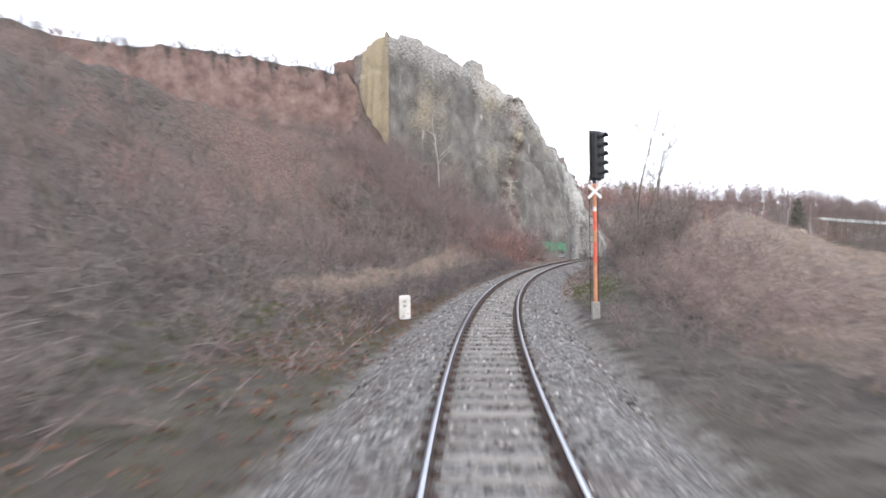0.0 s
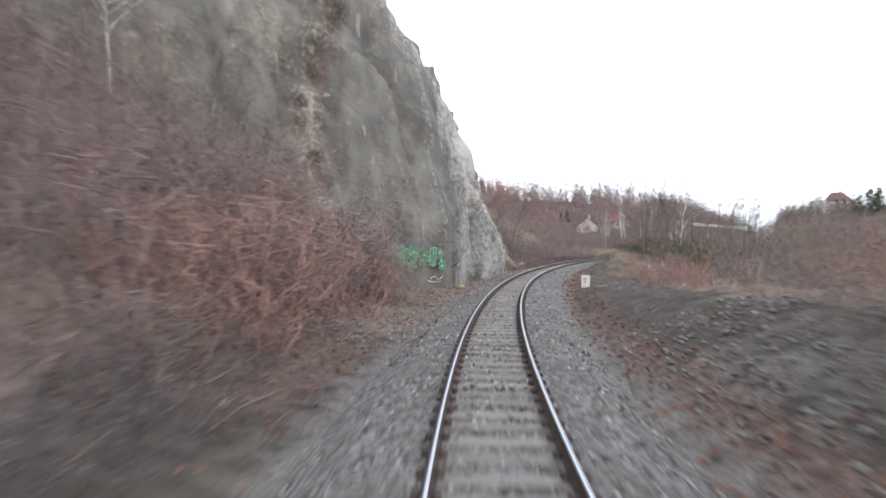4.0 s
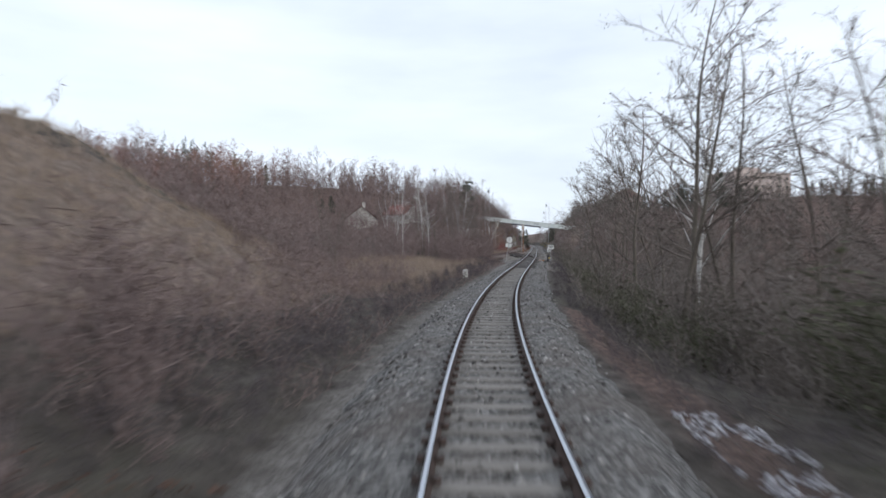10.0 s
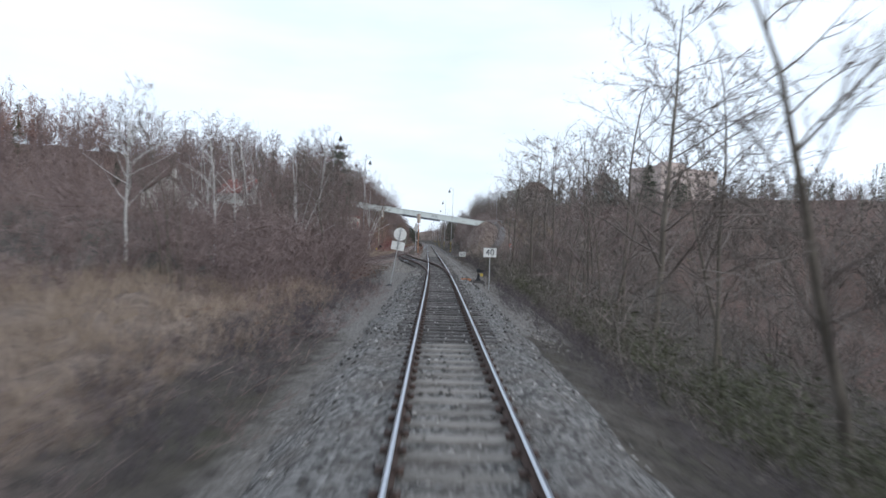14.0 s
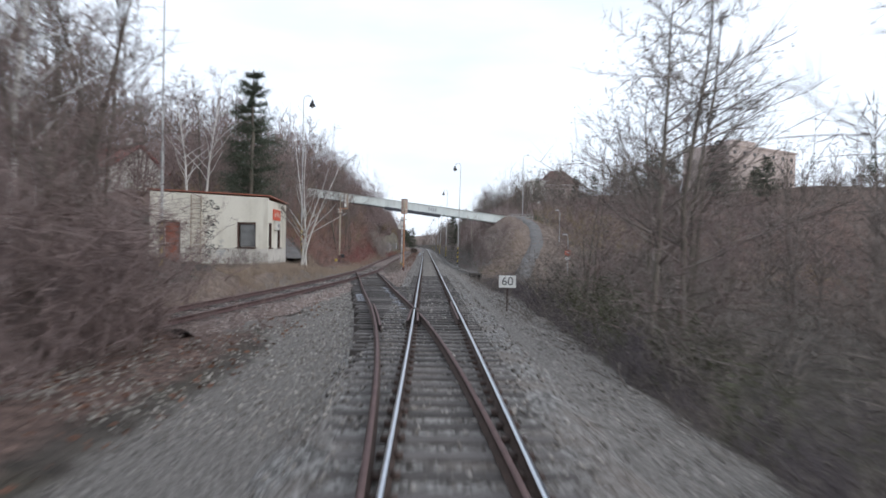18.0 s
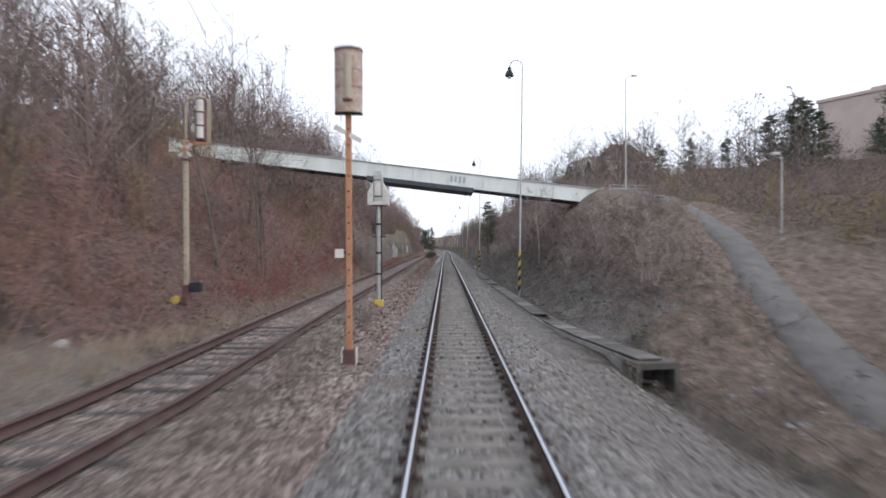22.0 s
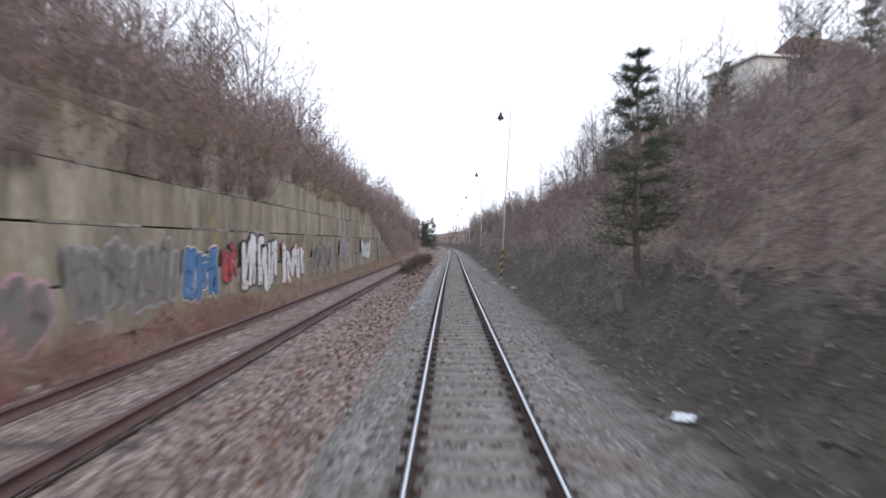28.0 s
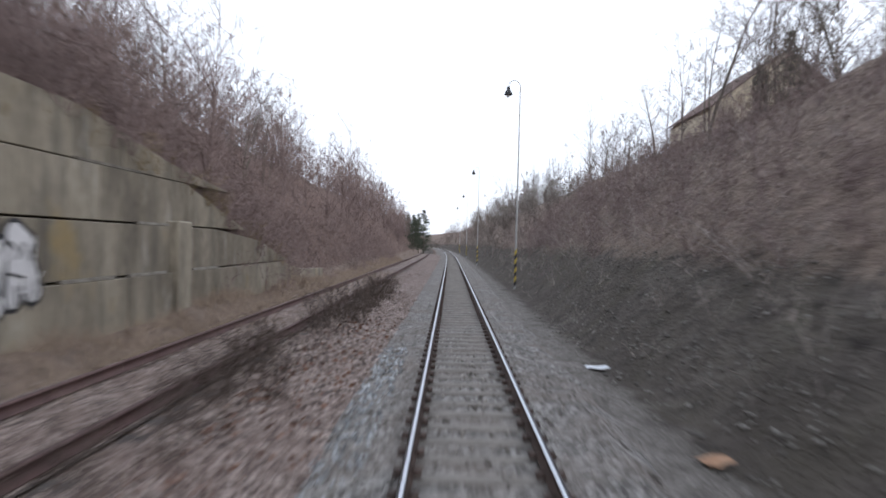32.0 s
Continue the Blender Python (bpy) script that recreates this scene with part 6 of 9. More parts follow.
def sprayed_line(points, material, width, label):
    """One sprayed stroke on the foot of the rock, through points p, z."""
    bm = bmesh.new()
    pts = np.array(points, float)
    t = np.linspace(0, len(pts) - 1, len(pts) * 6)
    q = np.stack([np.interp(t, np.arange(len(pts)), pts[:, i]) for i in (0, 1)], -1)
    for _ in range(3):
        q[1:-1] = (q[:-2] + 2 * q[1:-1] + q[2:]) / 4
    d = np.gradient(q, axis=0)
    d /= np.maximum(np.linalg.norm(d, axis=1, keepdims=True), 1e-6)
    sides = []
    for k in (-.5, .5):
        sides.append([bm.verts.new((*on_rock(a - e[1] * k * width, b, .06), b + e[0] * k * width)) for (a, b), e in zip(q, d)])
    for i in range(len(q) - 1):
        bm.faces.new((sides[0][i], sides[0][i + 1], sides[1][i + 1], sides[1][i]))
    bmesh.ops.solidify(bm, geom=bm.faces[:], thickness=.003)
    return tagged(part("sprayed_tag", bm, material), label, "graffiti", "sprayed tags on the rock")


for _pts, _m in (([(6.5, 1.75), (6.9, 1.75), (7.15, 1.55), (6.9, 1.3), (6.6, 1.3)], "black"), ([(7.55, 1.8), (7.35, 1.35), (7.6, 1.2), (7.8, 1.1)], "black"), ([(8.3, 1.75), (8.0, 1.7), (7.9, 1.55), (8.3, 1.5), (8.5, 1.3), (8.35, 1.05), (7.7, .98), (6.7, .92)], "black"),
                 ([(7.1, .7), (7.5, .75), (7.3, .5), (7.7, .45)], "faint"), ([(7.2, .25), (7.6, .3), (7.9, .22)], "faint"), ([(8.5, .98), (8.75, .98), (8.75, .88), (8.5, .88), (8.5, .98)], "white"), ([(4.9, .3), (5.2, .45), (5.4, .2), (5.7, .4)], "white"), ([(4.7, .2), (5.1, .1), (5.6, .12)], "white")):
    sprayed_line(_pts, GRAFFITI[_m], .07, "loose sprayed tag stroke on the grey rock")


# ---- path on the bank ----
def asphalt_path(s0, s1, s_at, u_at, half, label):
    ss = np.linspace(s0, s1, 60)
    uc = np.interp(ss, s_at, u_at)
    uc = np.convolve(np.pad(uc, 4, mode="edge"), np.ones(9) / 9, "valid")
    rows = []
    for off, dz in ((-half - .1, -.1), (-half, .09), (half, .09), (half + .1, -.1)):
        z = ground_at(ss, uc)
        z = np.convolve(np.pad(z, 4, mode="edge"), np.ones(9) / 9, "valid")
        x, y = spot(ss, uc + off)
        rows.append(np.stack([x, y, z + dz], -1))
    v = np.stack(rows, 1).reshape(-1, 3)
    tagged(mesh_part("path", np_mesh("path", v, grid_faces(60, 4)[:, ::-1]), ASPHALT), label, "path", kind="structure")


asphalt_path(248, 297, WAYS[0][2], WAYS[0][3], .72, "narrow grey asphalt footpath climbing the bank")
asphalt_path(250.5, 277, WAYS[1][2], WAYS[1][3], 1.3, "grey asphalt way climbing behind the lamp post")

# ---- plants ----
def twig_material(name, colours, rough=.9):
    return surface(name, colours, 1.5, 12, rough=rough, bump=0, island=True, random_mix=.28, spread=.75, gloss=.15)


BARK = surface("grey_brown_bark", [(.065, .055, .047), (.143, .124, .104), (.247, .215, .182)], 3, 25, rough=.95, bump=.5, stretch=(1, 1, .25), gloss=.15)
PALE_BARK = surface("pale_tan_bark", [(.2, .175, .145), (.38, .34, .285), (.52, .475, .41)], 3, 25, rough=.9, bump=.3, stretch=(1, 1, .25), gloss=.15)
BIRCH = surface("white_birch_bark", [(.1, .09, .08), (.5, .48, .45), (.66, .64, .61), (.72, .7, .68)], 2.5, 14, rough=.8, bump=.2, stretch=(.5, .5, 4), spread=.6)
TWIG_GREY = twig_material("grey_brown_twigs", [(.085, .071, .065), (.170, .146, .131), (.289, .246, .221)])
TWIG_TAN = twig_material("grey_tan_twigs", [(.16, .135, .122), (.32, .276, .25), (.49, .43, .395)])
TWIG_DARK = twig_material("dark_purple_grey_twigs", [(.045, .038, .041), (.1, .085, .089), (.18, .156, .16)])
TWIG_MAUVE = twig_material("mauve_brown_twigs", [(.108, .08, .076), (.21, .16, .15), (.33, .258, .242)])
TWIG_RED = twig_material("red_brown_twigs", [(.13, .078, .067), (.28, .17, .145), (.42, .27, .23)])
TWIG_CRIMSON = twig_material("crimson_brown_stalks", [(.12, .052, .048), (.24, .1, .09), (.35, .17, .15)])
TWIG_OCHRE = twig_material("ochre_dead_leaf_twigs", [(.105, .081, .050), (.224, .175, .105), (.350, .273, .168)])
TWIG_GREEN = twig_material("olive_green_twigs", [(.042, .043, .029), (.088, .089, .058), (.142, .14, .092)])
LEAF_DRY = twig_material("dry_brown_leaves", [(.06, .05, .042), (.12, .1, .085), (.2, .165, .13)])
NEEDLE = twig_material("dark_pine_needles", [(.034, .042, .031), (.08, .093, .068), (.14, .156, .118)])
GRASS = twig_material("dry_tan_grass", [(.18, .138, .108), (.33, .26, .205), (.46, .375, .305)])
GRASS_GREEN = twig_material("dull_green_grass", [(.05, .055, .025), (.1, .11, .05), (.17, .17, .09)])
LITTER = twig_material("red_brown_fallen_leaves", [(.07, .037, .027), (.16, .085, .06), (.27, .155, .11)])
ROCK_BIT = surface("loose_limestone", [(.08, .072, .065), (.16, .147, .133), (.27, .255, .235)], 3, 30, rough=.95, bump=.4, island=True, random_mix=.4)


def frame_of(d):
    """Two unit directions square to each row of d."""
    d = d / np.maximum(np.linalg.norm(d, axis=1, keepdims=True), 1e-9)
    ref = np.where(np.abs(d[:, 2:3]) < .9, np.array([[0, 0, 1.0]]), np.array([[1.0, 0, 0]]))
    a = np.cross(d, ref)
    a /= np.maximum(np.linalg.norm(a, axis=1, keepdims=True), 1e-9)
    return a, np.cross(d, a)


def spikes(p, q, r):
    """Thin three-sided twigs from p, r thick, to a point at q."""
    a, b = frame_of(q - p)
    r = np.broadcast_to(np.asarray(r, float).reshape(-1, 1), (len(p), 1))
    ring = [p + r * (a * math.cos(t) + b * math.sin(t)) for t in (0, 2.094, 4.189)]
    v = np.stack(ring + [q], 1)
    f = np.array([(0, 1, 3), (1, 2, 3), (2, 0, 3)])[None] + 4 * np.arange(len(p))[:, None, None]
    return v.reshape(-1, 3), f.reshape(-1, 3)


def blades(p, q, r):
    """One-faced hair-thin twigs and stalks from p to a point at q."""
    a, b = frame_of(q - p)
    k = np.arange(len(p))[:, None] * 2.4
    r = np.broadcast_to(np.asarray(r, float).reshape(-1, 1), (len(p), 1)) * .9
    side = (a * np.cos(k) + b * np.sin(k)) * r
    return np.stack([p - side, p + side, q], 1).reshape(-1, 3), np.arange(3 * len(p)).reshape(-1, 3)


def tubes(p, q, r0, r1, n=4):
    """Tapered n-sided limbs from p to q."""
    a, b = frame_of(q - p)
    r0, r1 = np.asarray(r0, float).reshape(-1, 1), np.asarray(r1, float).reshape(-1, 1)
    ts = [2 * math.pi * i / n for i in range(n)]
    v = np.stack([p + r0 * (a * math.cos(t) + b * math.sin(t)) for t in ts] + [q + r1 * (a * math.cos(t) + b * math.sin(t)) for t in ts], 1)
    f = []
    for i in range(n):
        j = (i + 1) % n
        f += [(i, j, n + j), (i, n + j, n + i)]
    f = np.array(f)[None] + 2 * n * np.arange(len(p))[:, None, None]
    return v.reshape(-1, 3), f.reshape(-1, 3)


def leaves(p, size, rs):
    """Small two-faced leaves at p."""
    n = len(p)
    d = rs.normal(size=(n, 3))
    a, b = frame_of(d)
    s = (size * rs.uniform(.6, 1.3, n))[:, None]
    v = np.stack([p - a * s, p - b * s * .5, p + a * s, p + b * s * .5 + d / np.linalg.norm(d, axis=1, keepdims=True) * s * .3], 1)
    f = np.array([(0, 1, 2), (0, 2, 3)])[None] + 4 * np.arange(n)[:, None, None]
    return v.reshape(-1, 3), f.reshape(-1, 3)


def merge(*pairs):
    vs, fs, n = [], [], 0
    for v, f in pairs:
        vs.append(v)
        fs.append(f + n)
        n += len(v)
    return np.concatenate(vs), np.concatenate(fs)


def branch(rs, p, d, length, bits, droop, wander):
    """Points of one bending limb."""
    pts = [p]
    d = d / np.linalg.norm(d)
    for _ in range(bits):
        d = d + rs.normal(scale=wander, size=3) + np.array([0, 0, droop])
        d /= np.linalg.norm(d)
        pts.append(pts[-1] + d * length / bits)
    return np.array(pts)


def make_tree(seed, high=10.0, stems=1, limbs=18, spread=.45, rise=.9, trunk_r=.13, start=.25, droop=.03, subs=5, twigs=8, twig_r=.009, leaf=0, leaf_size=.05, limb_len=.38, sides=6, pale=False):
    """A bare tree: trunk arrays, and crown arrays of boughs, twigs and a few leaves."""
    rs = np.random.RandomState(seed)
    T, B, SP, LV = [], [], [], []
    for st in range(stems):
        lean = rs.normal(scale=.05 + .04 * (stems > 1), size=3) + np.array([0, 0, 1])
        h = high * (1 if st == 0 else rs.uniform(.7, .95))
        bits = 9
        tp = branch(rs, np.array([rs.normal(scale=.15 * (stems > 1)), rs.normal(scale=.15 * (stems > 1)), -.3]), lean, h + .3, bits, .02, .055)
        rr = trunk_r * (1 - np.arange(bits + 1) / bits * .9) / (1 + .25 * (stems - 1))
        T.append((tp[:-1], tp[1:], rr[:-1], rr[1:]))
        for i in range(limbs):
            t = start + (1 - start) * (i + rs.uniform(0, 1)) / limbs * .97
            k = min(int(t * bits), bits - 1)
            p = tp[k] + (tp[k + 1] - tp[k]) * (t * bits - k)
            az = rs.uniform(0, 2 * math.pi)
            d = np.array([math.cos(az) * spread, math.sin(az) * spread, rise * rs.uniform(.6, 1.2)])
            ln = h * limb_len * (1.15 - t) ** .7 * rs.uniform(.7, 1.15)
            lp = branch(rs, p, d, ln, 4, droop, .13)
            r0 = min(rr[k] * .5, .01 + ln * .008)
            lr = r0 * (1 - np.arange(5) / 5)
            B.append((lp[:-1], lp[1:], lr[:-1], np.maximum(lr[1:], .004)))
            for _ in range(subs):
                t2 = rs.uniform(.2, 1)
                k2 = min(int(t2 * 4), 3)
                p2 = lp[k2] + (lp[k2 + 1] - lp[k2]) * (t2 * 4 - k2)
                d2 = (lp[k2 + 1] - lp[k2]) / np.linalg.norm(lp[k2 + 1] - lp[k2]) + rs.normal(scale=.55, size=3)
                l2 = ln * rs.uniform(.25, .5)
                bp = branch(rs, p2, d2, l2, 2, droop * 1.5, .15)
                B.append((bp[:-1], bp[1:], np.array([.011, .007]), np.array([.007, .003])))
                e = rs.uniform(.15, 1, twigs)[:, None]
                a = np.where(e < .5, bp[0] + (bp[1] - bp[0]) * e * 2, bp[1] + (bp[2] - bp[1]) * (e * 2 - 1))
                dd = (bp[2] - bp[0]) / max(np.linalg.norm(bp[2] - bp[0]), 1e-6) + rs.normal(scale=.6, size=(twigs, 3)) + np.array([0, 0, droop * 4])
                dd /= np.linalg.norm(dd, axis=1, keepdims=True)
                q = a + dd * l2 * rs.uniform(.35, .8, (twigs, 1))
                SP.append((a, q))
                if leaf:
                    LV.append(q + rs.normal(scale=.05, size=q.shape))
    cat = lambda L: [np.concatenate([x[i] for x in L]) for i in range(len(L[0]))]
    trunk = tubes(*cat(T), n=sides)
    bp = cat(B)
    thick = bp[2] > .0075
    if pale:
        bark_too = bp[2] > .014
        trunk = merge(trunk, tubes(bp[0][bark_too], bp[1][bark_too], bp[2][bark_too], bp[3][bark_too], 4))
        thick &= ~bark_too
    crown = merge(tubes(bp[0][thick], bp[1][thick], bp[2][thick], bp[3][thick], 3), blades(bp[0][~thick], bp[1][~thick] + (bp[1][~thick] - bp[0][~thick]) * .3, bp[2][~thick] * 1.3), blades(*cat(SP), twig_r))
    lv = None
    if leaf:
        lp = np.concatenate(LV)
        lp = lp[rs.uniform(size=len(lp)) < leaf]
        lv = leaves(lp, leaf_size, rs)
    return trunk, crown, lv


def tree_thing(name, arrays, bark, twig, leaf_mat, label, category, group):
    """One tree at the origin, out of the way; copies are placed afterwards."""
    ob = thing(name, None, label, category, group)
    mesh_part("trunk", np_mesh("trunk", *arrays[0], smooth=True), bark, ob)
    mesh_part("crown", np_mesh("crown", *arrays[1]), twig, ob)
    if arrays[2] is not None:
        mesh_part("leaves", np_mesh("leaves", *arrays[2]), leaf_mat, ob)
    return ob


def make_shrub(seed, stems=5, twigs=60, wide=1.0, high=1.8, r=.009, leaf=0):
    """Arrays of one dense bare shrub about high metres tall."""
    rs = np.random.RandomState(seed)
    az = rs.uniform(0, 2 * math.pi, stems)
    out = rs.uniform(.15, 1, stems)
    d1 = np.stack([np.cos(az) * out * wide * .55, np.sin(az) * out * wide * .55, high * rs.uniform(.45, .6, stems)], -1)
    p0 = np.stack([rs.normal(scale=.12, size=stems), rs.normal(scale=.12, size=stems), np.full(stems, -.15)], -1)
    p1 = p0 + d1
    p2 = p1 + np.stack([np.cos(az) * out * wide * .6, np.sin(az) * out * wide * .6, high * rs.uniform(.25, .5, stems)], -1)
    k = rs.randint(0, stems, twigs)
    t = rs.uniform(.1, 1, twigs)[:, None]
    first = rs.uniform(size=(twigs, 1)) < .5
    a = np.where(first, p0[k] + (p1[k] - p0[k]) * t, p1[k] + (p2[k] - p1[k]) * t)
    d = rs.normal(size=(twigs, 3)) * np.array([1, 1, .7]) + np.array([0, 0, .55])
    d /= np.linalg.norm(d, axis=1, keepdims=True)
    q = a + d * rs.uniform(.25, .75, (twigs, 1)) * high * .5
    q[:, 2] = np.maximum(q[:, 2], .02)
    more = int(twigs * 1.7)
    k2 = rs.randint(0, twigs, more)
    a2 = a[k2] + (q[k2] - a[k2]) * rs.uniform(.3, 1, (more, 1))
    dd = rs.normal(size=(more, 3)) + np.array([0, 0, .4])
    dd /= np.linalg.norm(dd, axis=1, keepdims=True)
    q2 = a2 + dd * rs.uniform(.15, .45, (more, 1)) * high * .45
    parts_ = [spikes(np.concatenate([p0, p1]), np.concatenate([p1 + d1 * .15, p2]), np.concatenate([np.full(stems, r * 2), np.full(stems, r * 1.3)])), blades(a, q, r * 1.1), blades(a2, q2, r * .9)]
    if leaf:
        parts_.append(leaves(q2[rs.uniform(size=len(q2)) < leaf], .045, rs))
    return merge(*parts_)


SHRUBS = [make_shrub(100 + i, wide=w, high=h) for i, (w, h) in enumerate(((1.1, 1.7), (1.4, 1.6), (.9, 2.1), (1.3, 1.9), (1.2, 1.5)))]
TALL = [make_shrub(180 + i, stems=9, twigs=150, wide=1.7, high=3.5, r=.008) for i in range(4)]
LEAFY = [make_shrub(120 + i, wide=1.2, high=1.6, leaf=.9) for i in range(3)]
FILL = [make_shrub(150 + i, stems=3, twigs=26, wide=1.3, high=1.5, r=.016) for i in range(4)]
LOW = [make_shrub(140 + i, stems=4, twigs=30, wide=1.1, high=.7, r=.009) for i in range(3)]


def scatter(templates, places, seed, tall=1.0, z_at=None):
    """Joins turned, scaled copies of the template arrays: places are rows of s, u, scale."""
    rs = np.random.RandomState(seed)
    vs, fs, n = [], [], 0
    P = np.asarray(places, float)
    x, y = spot(P[:, 0], P[:, 1])
    z = ground_at(P[:, 0], P[:, 1]) - .05 if z_at is None else z_at
    for i in range(len(P)):
        v, f = templates[rs.randint(len(templates))]
        a = rs.uniform(0, 2 * math.pi)
        c, s_ = math.cos(a) * P[i, 2], math.sin(a) * P[i, 2]
        k = P[i, 2] * rs.uniform(.8, 1.2) * tall
        w = np.empty_like(v)
        w[:, 0] = v[:, 0] * c - v[:, 1] * s_ + x[i]
        w[:, 1] = v[:, 0] * s_ + v[:, 1] * c + y[i]
        w[:, 2] = v[:, 2] * k + z[i]
        vs.append(w)
        fs.append(f + n)
        n += len(v)
    return np.concatenate(vs), np.concatenate(fs)


def stuff(name, arrays, material, label, category):
    return tagged(mesh_part(name, np_mesh(name, *arrays), material), label, category, kind="stuff")


def zone(seed, count, s0, s1, u0, u1, lo, hi, keep=None):
    """Random places in a stretch of the plan."""
    rs = np.random.RandomState(seed)
    P = np.stack([rs.uniform(s0, s1, count), rs.uniform(u0, u1, count), rs.uniform(lo, hi, count)], -1)
    if keep is not None:
        P = P[keep(P[:, 0], P[:, 1])]
    return P


def patchy(s, u):
    return np.sin(s * .33 + 1.7 * np.sin(u * .4)) * np.sin(u * .37 + s * .11) > -.25


def off_cliff(s, u):
    """Clear of the rock and its face."""
    y = spot(s, u)[1]
    return ~((y > 79.0) & (s > 66) & (s < 112) & (u > -36))


def off_meadow(s, u):
    """Clear of the narrow strip of dry grass before the hill."""
    return ~((s > 25) & (s < 58) & (u > -10.5))


